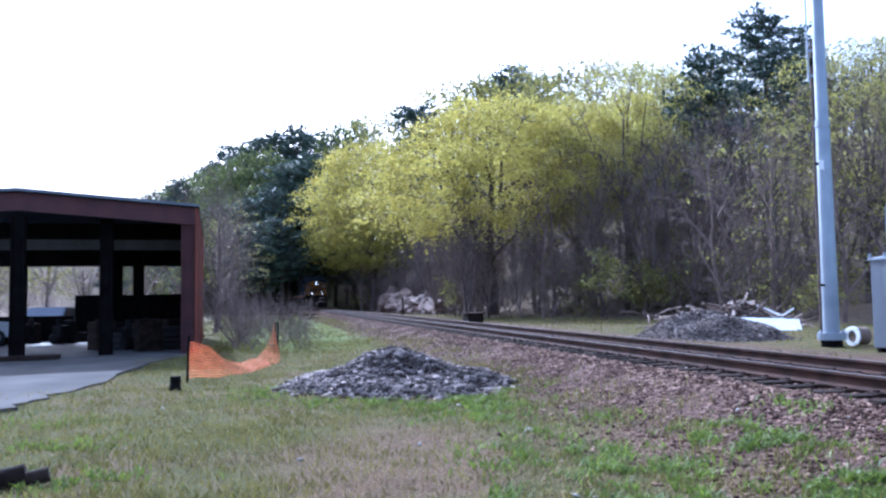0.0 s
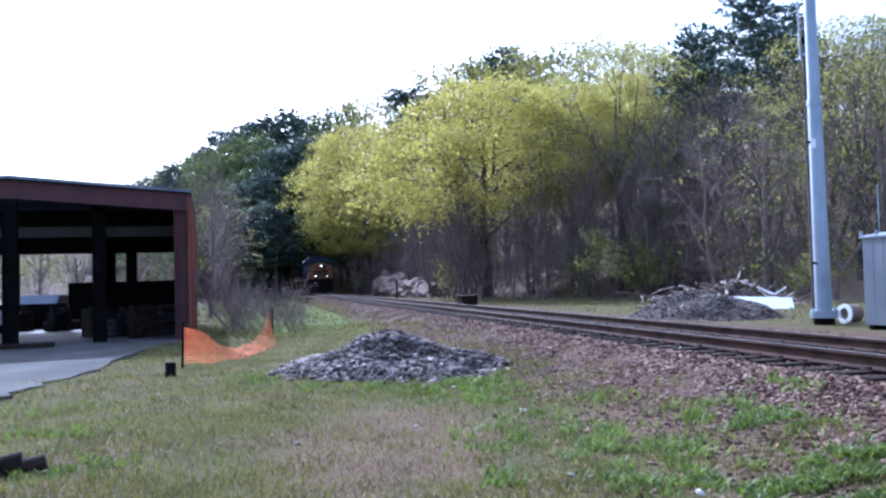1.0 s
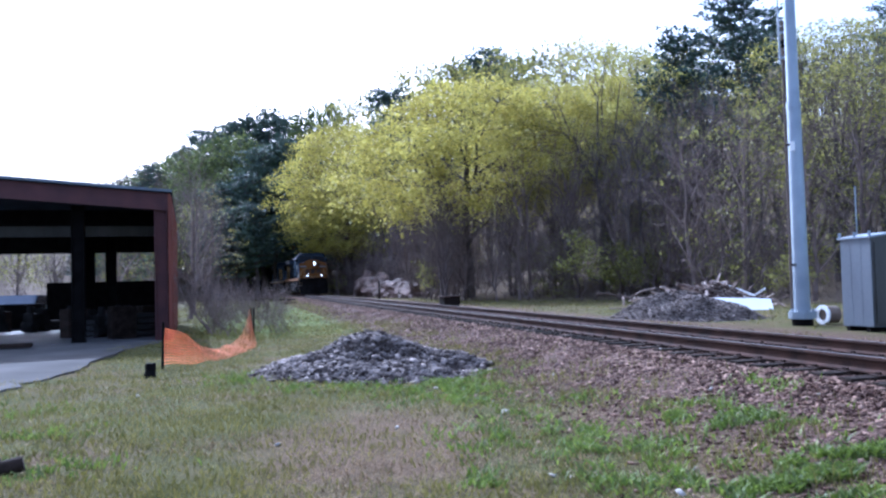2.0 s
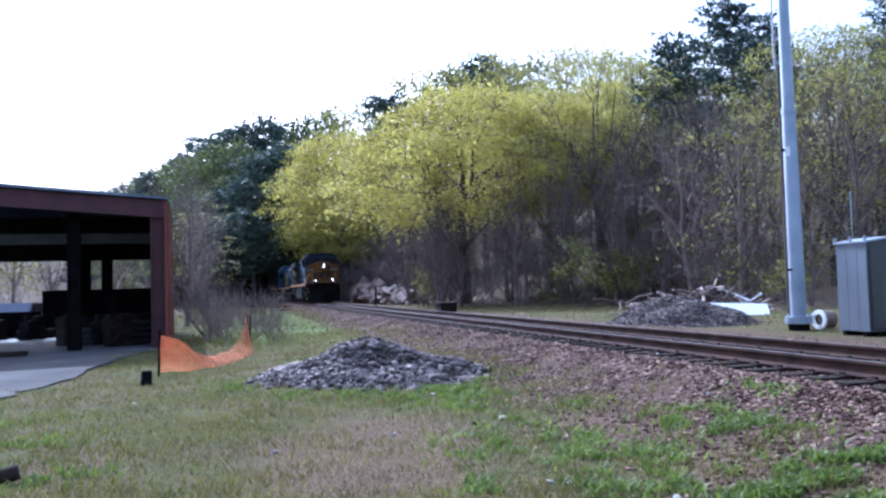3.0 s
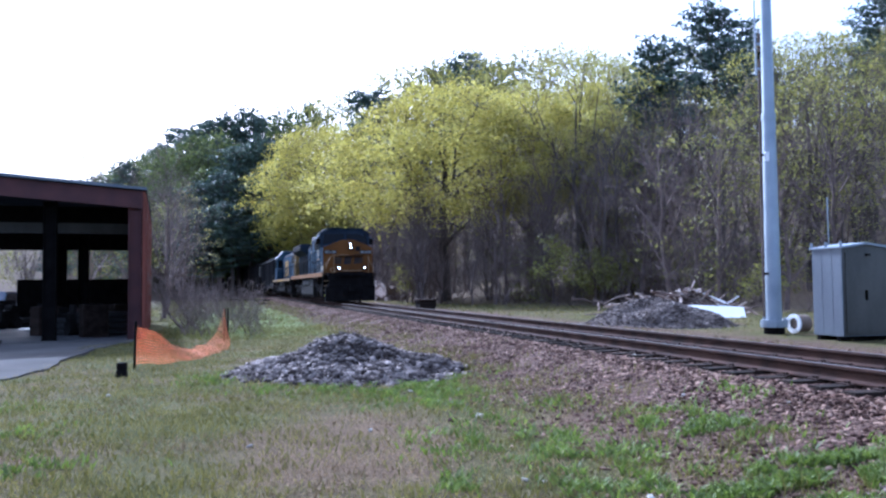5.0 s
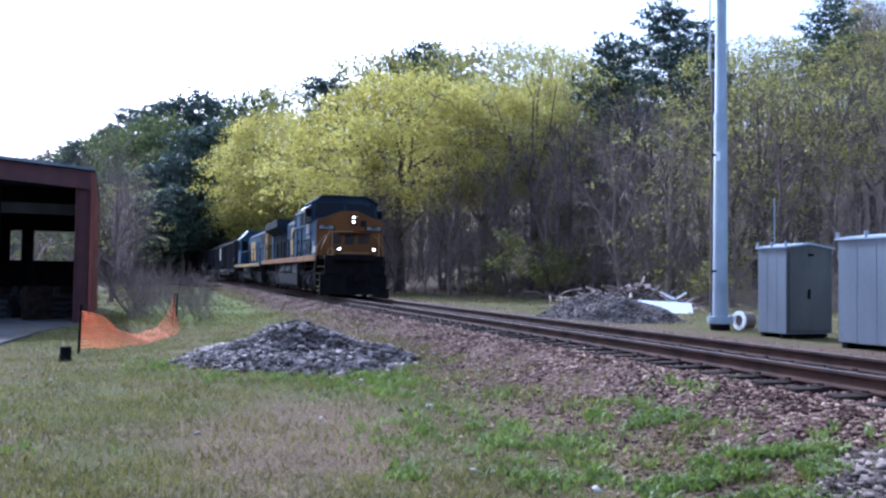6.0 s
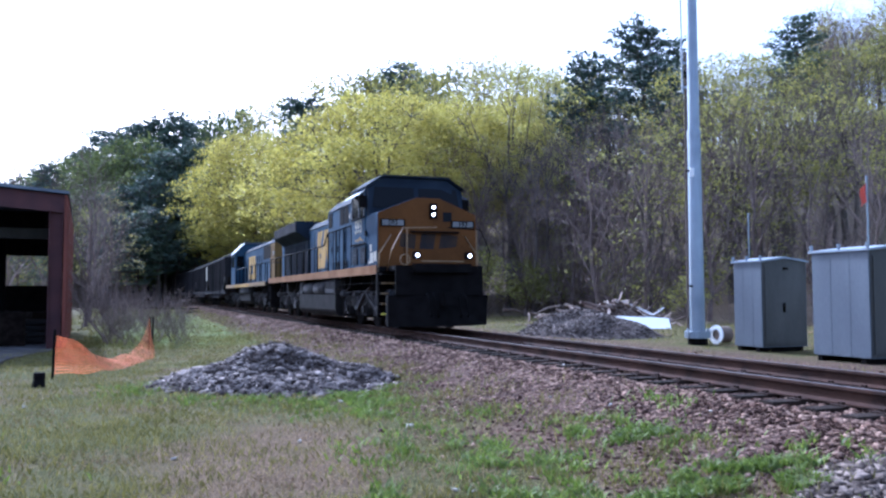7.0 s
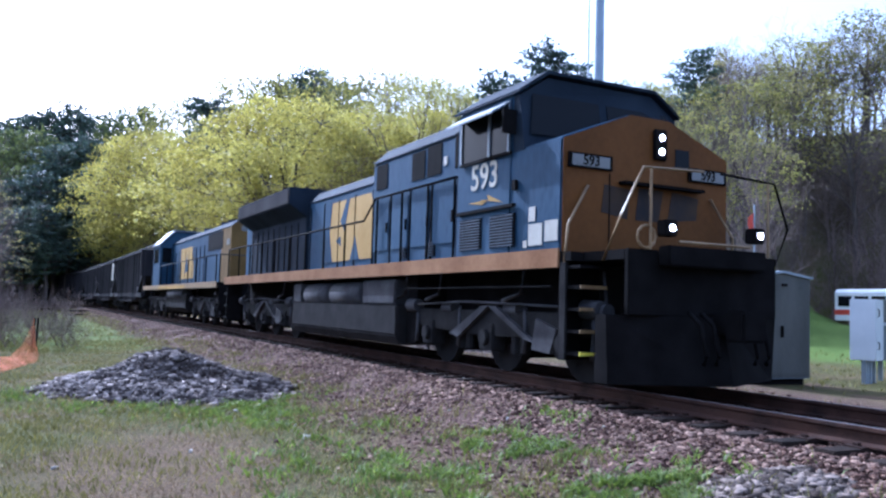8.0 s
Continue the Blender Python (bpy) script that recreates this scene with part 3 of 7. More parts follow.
def leaf_mesh(name, ends, material, per_end, radius, size, seed, flat=0.6, drop=0.0):
    """Many small leaf sprays round the twig ends, four-cornered and folded at random."""
    g = np.random.default_rng(seed)
    e = np.array([p for p, d in ends], float)
    if drop:
        e = e[g.random(len(e)) > drop]
    c = np.repeat(e, per_end, axis=0) + g.normal(0, radius, (len(e) * per_end, 3)) * np.array([1, 1, flat])
    n = len(c)
    u = g.normal(0, 1, (n, 3))
    u /= np.linalg.norm(u, axis=1)[:, None]
    w = g.normal(0, 1, (n, 3))
    w[:, 2] += 0.3
    v = np.cross(u, w)
    v /= np.linalg.norm(v, axis=1)[:, None]
    s = size * g.uniform(0.5, 1.3, (n, 1))
    q = np.stack([c - u * s, c - v * s * 0.55 + u * s * g.uniform(-0.4, 0.4, (n, 1)), c + u * s, c + v * s * 0.55], axis=1)
    return raw(name, q.reshape(-1, 3), np.arange(4 * n).reshape(n, 4), material)


def broadleaf(name, seed, height, spread, trunk_r, leaf, per_end, radius, size, label, first=0.28, limbs=11, up=0.35, kids=(5, 5), drop=0.0, depth=3, wood=None, cat="tree", flat=0.6):
    tubes, ends = skeleton_tree(seed, height, spread, trunk_r, first, limbs, up, depth, kids=kids)
    tree = empty(name)
    tagged(tree, label, cat)
    part("trunk", tubes_mesh("trunk", tubes, wood or M_bark), None, tree)
    if leaf:
        part("crown", leaf_mesh("crown", ends, leaf, per_end, radius, size, seed, flat=flat, drop=drop), None, tree)
    return tree


def pine(name, seed, height, spread, label, bare=0.35, per=9):
    g = random.Random(seed)
    tubes, ends = [], []
    tp = [Vector((g.gauss(0, 0.08) * i, g.gauss(0, 0.08) * i, height * i / 8 - 0.3)) for i in range(9)]
    tubes.append((tp, [0.34 * (1 - 0.93 * i / 8) for i in range(9)], 8))
    z = height * bare
    while z < height * 0.99:
        f = (z / height - bare) / (1 - bare)
        ring = g.randint(4, 6)
        a0 = g.random() * 6.28
        for k in range(ring):
            if g.random() < 0.15:
                continue
            a = a0 + 6.283 * k / ring + g.gauss(0, 0.25)
            L = spread * (0.35 + 0.65 * math.sin(min(1.0, (1 - f) * 1.35) * 1.57)) * g.uniform(0.55, 1.1)
            i = min(7, int(z / height * 8))
            base = tp[i].lerp(tp[i + 1], z / height * 8 - i)
            d = Vector((math.cos(a), math.sin(a), 0.1 + 0.4 * f))
            pts = [base, base + d * L * 0.5, base + d * L + Vector((0, 0, L * 0.12))]
            tubes.append((pts, [0.07 * (1 - 0.6 * f), 0.04, 0.012], 4))
            n = max(4, int(L * 3.6))
            for j in range(n):
                u = 0.3 + 0.75 * (j + g.random()) / n
                side = Vector((-d.y, d.x, 0)) * g.gauss(0, 0.18 * L * (1.15 - 0.7 * u))
                ends.append((pts[0].lerp(pts[2], u) + side + Vector((0, 0, 0.1)), d))
        z += height * g.uniform(0.032, 0.052)
    tree = empty(name)
    tagged(tree, label, "pine tree")
    part("trunk", tubes_mesh("trunk", tubes, M_bark), None, tree)
    part("crown", leaf_mesh("crown", ends, M_needle, per + 4, 0.34, 0.20, seed, flat=0.3), None, tree)
    return tree


def clump_tree(name, seed, height, radius, low, trunk_r, leaf, clumps, clump_r, leaves, size, label, fork=0.3, limbs=7, inner=0.35, gap=0.0, flat=0.3, droop=0.0):
    """A tree whose limbs rise in an umbrella and end in flat layered sprays of leaf, with gaps between them.
    low: where the crown begins, as a share of the height; gap: the share of sprays left out."""
    g = random.Random(seed)
    tubes = []
    zf, zl = height * fork, height * low
    lean = [Vector((g.gauss(0, 0.15), g.gauss(0, 0.15), 0)) for _ in range(4)]
    trunk = [Vector((0, 0, -0.5)), Vector((0, 0, zf * 0.35)) + lean[0], Vector((0, 0, zf)) + lean[1], Vector((0, 0, zf + (height - zf) * 0.4)) + lean[2] * 2, Vector((0, 0, height * 0.88)) + lean[3] * 3]
    tubes.append((trunk, [trunk_r * 1.4, trunk_r, trunk_r * 0.85, trunk_r * 0.45, trunk_r * 0.08], 8))
    nodes = [(trunk[3], trunk_r * 0.4), (trunk[3].lerp(trunk[4], 0.5), trunk_r * 0.25)]
    for k in range(limbs):
        a = k * 2.39996 + g.uniform(-0.3, 0.3)
        start = trunk[1].lerp(trunk[2], g.uniform(0.5, 1.0)) if k % 2 else trunk[2].lerp(trunk[3], g.uniform(0.0, 0.8))
        reach = radius * g.uniform(0.55, 0.8)
        rise = (height - start.z) * g.uniform(0.45, 0.75)
        side = Vector((-math.sin(a), math.cos(a), 0))
        pts = [start]
        for i in range(1, 6):
            u = i / 5
            pts.append(start + Vector((math.cos(a), math.sin(a), 0)) * reach * u ** 0.85 + Vector((0, 0, rise * u ** 1.15)) + side * g.gauss(0, 0.07 * reach) * u + Vector((0, 0, g.gauss(0, 0.25))))
        r0 = trunk_r * g.uniform(0.38, 0.55)
        tubes.append((pts, [r0 * (1 - 0.75 * i / 5) for i in range(6)], 6))
        nodes += [(pts[i], r0 * (1 - 0.75 * i / 5)) for i in (2, 3, 4, 5)]
    spots = []
    for k in range(clumps):
        f = (k + 0.5) / clumps
        shell = 1.0 if g.random() > inner else g.uniform(0.45, 0.85)
        z = zl + (height - zl) * (1 - (1 - f) ** 0.9)
        h = (z - zl) / (height - zl)
        rr = radius * (0.55 + 0.45 * min(1.0, h / 0.28)) * math.sqrt(max(0.0, 1 - max(0.0, (h - 0.22) / 0.78) ** 2.1))
        a = k * 2.39996 + g.uniform(-0.5, 0.5)
        rr *= shell * (1 + 0.16 * math.sin(3 * a + seed) + 0.10 * g.gauss(0, 1))
        if g.random() < gap:
            continue
        spots.append(Vector((math.cos(a) * rr, math.sin(a) * rr, z - clump_r * 0.3 - droop * rr + g.gauss(0, 0.25))))
    rs = np.random.default_rng(seed)
    cs, us = [], []
    for c in spots:
        node, r0 = min(nodes, key=lambda q: (q[0] - c).length + (3.0 if q[0].z > c.z + 0.4 else 0.0))
        mid = node.lerp(c, 0.5) + Vector((g.gauss(0, 0.2), g.gauss(0, 0.2), g.uniform(-0.1, 0.4)))
        tubes.append(([node, mid, c], [max(0.02, r0 * 0.45), max(0.016, r0 * 0.28), 0.008], 4))
        for _ in range(3):
            tip = c + Vector((g.gauss(0, clump_r * 0.8), g.gauss(0, clump_r * 0.8), g.gauss(0.1, 0.15)))
            tubes.append(([mid.lerp(c, 0.5), tip], [0.016, 0.006], 3))
        n = int(leaves * g.uniform(0.6, 1.4))
        d = rs.normal(0, 1, (n, 3))
        r = clump_r * g.uniform(0.7, 1.25)
        d *= np.array([r, r, r * flat])
        d[:, 2] -= 0.22 * (d[:, 0] ** 2 + d[:, 1] ** 2) / max(r, 0.1)
        cs.append(np.array(c) + d)
    c = np.concatenate(cs)
    n = len(c)
    u = rs.normal(0, 1, (n, 3)) * np.array([1, 1, 0.55])
    u /= np.linalg.norm(u, axis=1)[:, None]
    v = np.cross(u, rs.normal(0, 1, (n, 3)) * np.array([0.8, 0.8, 1.0]) + np.array([0, 0, 0.5]))
    v /= np.linalg.norm(v, axis=1)[:, None]
    q = size * rs.uniform(0.5, 1.35, (n, 1))
    quad = np.stack([c - u * q, c - v * q * 0.6 + u * q * rs.uniform(-0.4, 0.4, (n, 1)), c + u * q, c + v * q * 0.6], axis=1)
    tree = empty(name)
    tagged(tree, label, "tree")
    part("trunk", tubes_mesh("trunk", tubes, M_bark), None, tree)
    crown = part("crown", raw("crown", quad.reshape(-1, 3), np.arange(4 * n).reshape(n, 4), leaf), None, tree)
    crown.data["top"], crown.data["wide"] = height, radius
    return tree


def plant(proto, s, w, scale=1.0, turn=0.0, sink=0.1, tall=1.0):
    p = tr(s, w, ground_z(s, w) - sink)
    m = pose(p.x, p.y, p.z, 0, 0, turn) @ Matrix.Diagonal((scale, scale, scale * tall, 1))
    return copy_thing(proto, m)


def skyline(az):
    """Highest angle that the wood reaches at a bearing."""
    stops = ((-48, 17.5), (-38, 16.6), (-33, 14.6), (-26, 14.8), (-20, 14.6), (-14, 14.8), (-8, 14.0), (0, 12.8), (8, 11.0), (13, 9.8), (19, 6.8), (60, 6.0))
    for (a, e), (b, f) in zip(stops, stops[1:]):
        if az <= b:
            return e + (f - e) * max(0.0, (az - a) / (b - a))
    return 6.0


def capped(proto, s, w, scale):
    """The scale at which a tree there stays under the skyline."""
    p = tr(s, w)
    if p.y < 1:
        return scale
    dist, az = math.hypot(p.x, p.y), math.degrees(math.atan2(-p.x, p.y))
    tall = max(v[2] for o in proto.children for v in o.bound_box)
    return min(scale, max(0.25, (EYE + dist * math.tan(radians(skyline(az))) - ground_z(s, w)) / tall))


def plant_az(proto, az, dist, scale=1.0, turn=0.0, tall=1.0):
    """Stand a tree at a bearing (degrees, to the left of straight ahead) and distance from where the film was taken."""
    a = radians(az)
    p = Vector((-math.sin(a) * dist, math.cos(a) * dist, 0))
    return plant(proto, p.dot(D), p.dot(N), scale, turn, tall=tall)


def plant_to(proto, az, dist, el, wide=1.0, turn=0.0):
    """As plant_az, with the height at which its top meets the given angle above the horizon."""
    a = radians(az)
    p = Vector((-math.sin(a) * dist, math.cos(a) * dist, 0))
    s, w = p.dot(D), p.dot(N)
    g = ground_z(s, w)
    crown = [o for o in proto.children if o.name.startswith("crown")][0].data
    top = crown.get("top") or max(v.co.z for v in crown.vertices)
    crown["top"] = top
    k = max(0.5, (EYE + dist * math.tan(radians(el)) - g) / top)
    flat = min(1.3, max(0.75, k)) * wide
    m = pose(p.x, p.y, g - 0.1, 0, 0, turn) @ Matrix.Diagonal((flat, flat, k, 1))
    return copy_thing(proto, m)


def plant_fit(proto, az, dist, el, radius, turn=0.0):
    """Stand a tree at a bearing and distance, with its top at an angle above the horizon and the given crown radius."""
    a = radians(az)
    p = Vector((-math.sin(a) * dist, math.cos(a) * dist, 0))
    g = ground_z(p.dot(D), p.dot(N))
    crown = [o for o in proto.children if o.name.startswith("crown")][0].data
    k = max(0.4, (EYE + dist * math.tan(radians(el)) - g) / crown["top"])
    flat = radius / crown["wide"]
    return copy_thing(proto, pose(p.x, p.y, g - 0.1, 0, 0, turn) @ Matrix.Diagonal((flat, flat, k, 1)))


def build_trees():
    rnd = random.Random(21)
    maple = [clump_tree("maple_tree", 31 + i, 16.0, 8.0, 0.44, 0.36, M_leaf_y, 210, 1.0, 190, 0.115, "broad domed maple in fresh yellow-green leaf at the wood's edge", fork=0.3, limbs=11, inner=0.22, flat=0.26, droop=0.05) for i in range(2)]
    oak = [clump_tree("oak_tree", 131 + i, 16.0, 6.0, 0.42, 0.30, M_leaf_o, 100, 0.8, 80, 0.11, "dark-limbed oak with open yellow-green new leaf", fork=0.4, limbs=9, inner=0.5, gap=0.15, flat=0.32) for i in range(2)]
    young = [clump_tree("young_tree", 141 + i, 11.0, 3.4, 0.10, 0.12, M_leaf_g, 72, 0.6, 34, 0.10, "slender young tree with thin layered green leaf", fork=0.25, limbs=7, inner=0.5, gap=0.2, flat=0.28) for i in range(2)]
    deep = [clump_tree("hillside_tree", 151 + i, 15.0, 4.6, 0.22, 0.22, M_leaf_d, 120, 0.9, 60, 0.2, "full green broadleaf tree on the far hillside", fork=0.3, limbs=7, inner=0.4, flat=0.5) for i in range(2)]
    green = [clump_tree("spring_tree", 51 + i, 15.0, 4.4, 0.35, 0.22, M_leaf_g, 80, 0.8, 34, 0.17, "slender hillside tree in light green spring leaf", fork=0.35, limbs=7, inner=0.5, flat=0.4) for i in range(2)]
    bud = [clump_tree("budding_tree", 61 + i, 14.0, 3.8, 0.28, 0.18, M_leaf_p, 70, 0.65, 18, 0.13, "budding tree with thin yellowish-brown foliage", fork=0.3, limbs=8, inner=0.5, gap=0.1, flat=0.4) for i in range(2)]
    tall = [broadleaf("tall_tree", 171 + i, 17.0, 3.4, 0.2, None, 2, 0.30, 0.11, "straight dark-trunked forest tree not yet in leaf", first=0.45, limbs=9, up=0.55, kids=(4, 3), drop=0.7) for i in range(2)]
    airy = [broadleaf("airy_tree", 56 + i, 15.0, 3.9, 0.2, M_leaf_p, 4, 0.38, 0.15, "tall tree with a thin crown of pale new leaves", first=0.4, limbs=11, up=0.6, drop=0.45) for i in range(2)]
    bare = [broadleaf("bare_tree", 71 + i, 11.0, 3.4, 0.14, None, 0, 0, 0, "leafless grey-brown young tree with fine twigs", first=0.15, limbs=11, up=0.55, kids=(5, 5), wood=M_twig) for i in range(3)]
    pines = [pine("pine_tree", 81 + i, 20.0, 3.6, "tall dark green pine", bare=0.42 - 0.17 * i) for i in range(2)]
    shrub = [broadleaf("shrub", 91 + i, 2.6, 1.6, 0.05, (M_leaf_g, None)[i], 4, 0.22, 0.11, ("low green shrub at the wood's edge", "tangle of leafless brown brush")[i], first=0.05, limbs=8, up=0.4, kids=(4, 3), wood=M_twig, cat="shrub") for i in range(2)]
    # the trees that stand out along the wood's edge: bearing, distance, angle of the top, crown radius
    for k, (kind, az, dist, el, r) in enumerate(((maple[0], -3.4, 66, 14.1, 8.7), (maple[1], 4.9, 111, 11.2, 8.8), (maple[1], -9.4, 68, 13.6, 6.2), (green[1], 2.0, 104, 12.0, 4.6),
                                                 (oak[0], -12.7, 64, 16.2, 5.6), (maple[1], -13.2, 72, 14.2, 4.6), (oak[1], -16.0, 61, 11.6, 4.2), (oak[0], -27.6, 50, 13.2, 4.6), (oak[1], -31.0, 54, 13.6, 4.4), (oak[1], -34.3, 58, 12.5, 4.4),
                                                 (young[0], -22.3, 46, 12.6, 3.2), (young[1], -24.6, 47, 9.0, 2.6), (young[0], -14.6, 58, 6.0, 2.8), (young[0], -29.4, 47, 6.5, 2.6),
                                                 (green[0], -37.9, 96, 18.0, 4.6), (green[1], -42.2, 98, 19.0, 5.0), (oak[0], -25.4, 66, 15.2, 5.0), (oak[1], -29.6, 74, 15.4, 5.0), (oak[0], -33.9, 80, 15.4, 5.0), (oak[1], -7.6, 92, 15.0, 6.0), (oak[0], -15.0, 84, 15.8, 5.6))):
        plant_fit(kind, az, dist, el, r, 67 * k)
    # pines and hilltop trees against the sky
    for k, (az, dist, el) in enumerate(((1.7, 112, 14.0), (-18.4, 66, 16.4), (-22.2, 76, 18.4), (-23.8, 86, 17.0), (-31.7, 84, 17.7), (-4.9, 122, 16.3), (-3.2, 124, 15.6), (-6.6, 124, 15.6),
                                        (9.0, 150, 12.1), (10.1, 146, 12.2), (11.2, 150, 11.8), (12.4, 150, 11.4), (13.6, 155, 11.2), (14.9, 160, 10.8), (16.2, 172, 9.6), (18.6, 196, 8.0), (8.4, 132, 10.6), (9.6, 130, 10.0),
                                        (10.8, 128, 9.6), (8.8, 124, 8.4), (10.0, 122, 7.8), (12.0, 120, 8.0), (13.2, 122, 7.4), (14.4, 120, 6.8), (11.2, 112, 6.0), (12.6, 110, 5.6), (13.8, 108, 5.2))):
        plant_to(pines[k % 2], az, dist, el, 1.25, 49 * k)
    for k, (az, dist, el, r) in enumerate(((12.0, 138, 10.4, 5.2), (13.4, 142, 10.2, 5.2), (14.6, 138, 9.4, 5.4), (15.8, 150, 9.2, 5.6), (17.2, 160, 8.6, 6.0), (18.6, 165, 7.6, 6.0), (20.2, 170, 7.0, 6.0), (11.3, 132, 8.6, 5.0), (12.8, 130, 8.0, 5.0), (14.2, 128, 7.2, 5.0), (15.6, 132, 7.0, 5.0), (17.0, 136, 6.2, 5.0),
                                           (7.6, 138, 12.2, 5.0), (6.2, 136, 12.6, 5.2), (19.4, 150, 6.0, 5.0))):
        plant_fit(deep[k % 2], az, dist, el, r, 40 * k)
    for k, (az, dist, el) in enumerate(((5.0, 132, 13.0), (3.3, 130, 13.4), (0.0, 118, 15.0), (-1.4, 118, 15.4), (-2.6, 116, 15.6), (-5.8, 115, 16.0), (-7.4, 115, 15.8), (-9.4, 112, 16.2), (-11.0, 104, 16.8), (-13.5, 102, 16.8), (-16.0, 100, 15.8), (-17.6, 98, 15.6),
                                        (-20.4, 96, 16.0), (-26.5, 98, 15.8), (-28.8, 98, 15.6), (-30.4, 100, 15.4), (-35.0, 100, 16.0), (-36.6, 98, 16.4), (-40.0, 98, 18.0), (-43.5, 98, 18.6), (-34.0, 90, 15), (-38.5, 90, 15.5), (-41.5, 88, 15.0))):
        kind = (airy if az < -33 or -19 < az < -9.5 else green)[k % 2]
        plant_to(kind, az, dist, el, 1.2, 31 * k)
    # the wooded hillside, row behind row
    for row, (off, step, kinds) in enumerate(((0.8, 3.4, bare), (3.0, 3.2, bare), (7.0, 4.4, bare + bare + bud), (13, 5.5, bare + tall + oak[:1]), (22, 8.0, tall + bare + oak[:1]), (33, 10.0, bud + tall), (46, 13.0, green + bud + pines), (62, 16.0, green + bud))):
        s = -30.0 + row * 4
        while s < 150 + row * 10:
            w = tree_edge(s) + off + rnd.gauss(0, 1.2)
            if lawn(s, w) < 0.3 and s > -30 and not (76 < s < 98 and w < 17):
                kind = rnd.choice(kinds if s > 52 or row > 3 else bare + kinds)
                plant(kind, s, w, capped(kind, s, w, rnd.uniform(0.8, 1.12)), rnd.uniform(0, 360))
            s += step * rnd.uniform(0.75, 1.3)
    for k in range(30):
        az, dist = -12.0 - 23.0 * (k + rnd.random()) / 30, rnd.uniform(49, 66)
        a = radians(az)
        p = Vector((-math.sin(a) * dist, math.cos(a) * dist, 0))
        s, w = p.dot(D), p.dot(N)
        if w > tree_edge(s) and lawn(s, w) < 0.3:
            plant(tall[k % 2], s, w, capped(tall[k % 2], s, w, rnd.uniform(0.8, 1.05)), rnd.uniform(0, 360))
    # leafless young trees before the maples
    for k in range(20):
        az = 1.0 - 20.5 * rnd.random()
        dist = rnd.uniform(54, 64) + 18 * smooth(-4, 5, az)
        plant_az(rnd.choice(bare), az, dist, rnd.uniform(0.5, 0.9), rnd.uniform(0, 360))
    for k in range(12):
        plant_az(young[k % 2], rnd.uniform(-21, -6), rnd.uniform(56, 66), rnd.uniform(0.3, 0.6), rnd.uniform(0, 360))
    for k in range(16):
        plant_az(shrub[0], rnd.uniform(-20, -11), rnd.uniform(52, 58), rnd.uniform(0.6, 1.2), rnd.uniform(0, 360))
    # trees on the near side of the track beyond the shed, and about the far end
    for s, w, kind, sc in ((46, -2.5, bare[0], 0.85), (52, -4.5, bare[1], 0.9), (58, -3.0, bare[2], 0.9), (72, -3.5, bare[0], 1.0), (54, -7.5, bare[0], 1.0), (96, -12, pines[1], 0.62), (102, -15, pines[1], 0.7), (108, -12.5, pines[1], 0.66), (114, -13, pines[1], 0.72), (121, -12, pines[1], 0.7), (104, -16, pines[0], 0.72), (112, -19, pines[1], 0.75), (120, -15, pines[1], 0.7), (94, -13, pines[1], 0.5), (88, -10, pines[1], 0.45),
                           (90, -3.0, bare[1], 1.1), (98, -3.5, bud[1], 1.0), (108, -3.5, bare[0], 1.1), (118, -5.5, green[0], 0.9), (128, -5.0, bud[1], 1.1), (138, -6.0, pines[1], 0.7), (147, -6.5, pines[1], 0.75), (154, -6, pines[1], 0.7),
                           (118, -14, pines[1], 0.7), (130, -12, green[0], 1.0), (145, -14, pines[1], 0.8), (112, 15, maple[0], 0.95), (124, 14.5, pines[1], 0.75), (134, 13.5, pines[1], 0.7), (144, 12.5, pines[1], 0.75), (152, 12, pines[1], 0.75),
                           (163, -4, pines[1], 0.8), (164, 0.5, pines[1], 0.7), (163.5, 5, pines[1], 0.75), (164, 9, pines[1], 0.75), (165, 13, pines[1], 0.8), (172, 2, pines[1], 0.9), (172, 8, pines[1], 0.9), (174, -6, pines[1], 0.95), (176, 14, pines[1], 0.95)):
        plant(kind, s, w, sc, rnd.uniform(0, 360))
    for s in (140, 146, 151, 155, 158):
        for w in (-5.0, -3.2, 10.5, 12.5):
            plant(shrub[1], s + rnd.uniform(-2, 2), w + bend(s) + rnd.uniform(-1, 1), rnd.uniform(0.8, 1.5), rnd.uniform(0, 360))
    for k in range(30):
        plant(shrub[1], rnd.uniform(43, 52), rnd.uniform(-27, -3), rnd.uniform(0.7, 1.3), rnd.uniform(0, 360))
    for k, (s, w) in enumerate(((58, -8), (61, -12), (56, -15), (62, -18), (58, -22), (64, -26), (60, -30), (66, -34), (58, -36), (62, -41), (70, -14), (72, -9), (75, -18), (75, -22), (82, -30), (70, -38), (95, -26), (88, -42), (60, -48), (75, -52))):
        plant(rnd.choice(green + bud + bare), s, w, rnd.uniform(0.42, 0.58), rnd.uniform(0, 360))
    s = -20.0
    while s < 120:
        w = tree_edge(s) + rnd.uniform(-1.2, 2.5)
        if lawn(s, w) < 0.3 and not (74 < s < 100 and w < 17):
            plant(shrub[0] if rnd.random() < 0.15 else shrub[1], s, w, rnd.uniform(0.45, 1.0), rnd.uniform(0, 360))
        s += rnd.uniform(0.9, 1.8)
    for s, w in ((30, -1.0), (32, -0.6), (34, -1.1), (31, -0.9), (36, -0.8), (28.5, -0.9), (39, -1.0), (42, -2.5), (37, -0.6)):
        plant(shrub[1], s, w, rnd.uniform(0.5, 0.95), rnd.uniform(0, 360))
    for k in range(26):
        plant(shrub[1], rnd.uniform(27.5, 37), rnd.uniform(-1.0, 1.9), rnd.uniform(0.34, 0.62), rnd.uniform(0, 360))
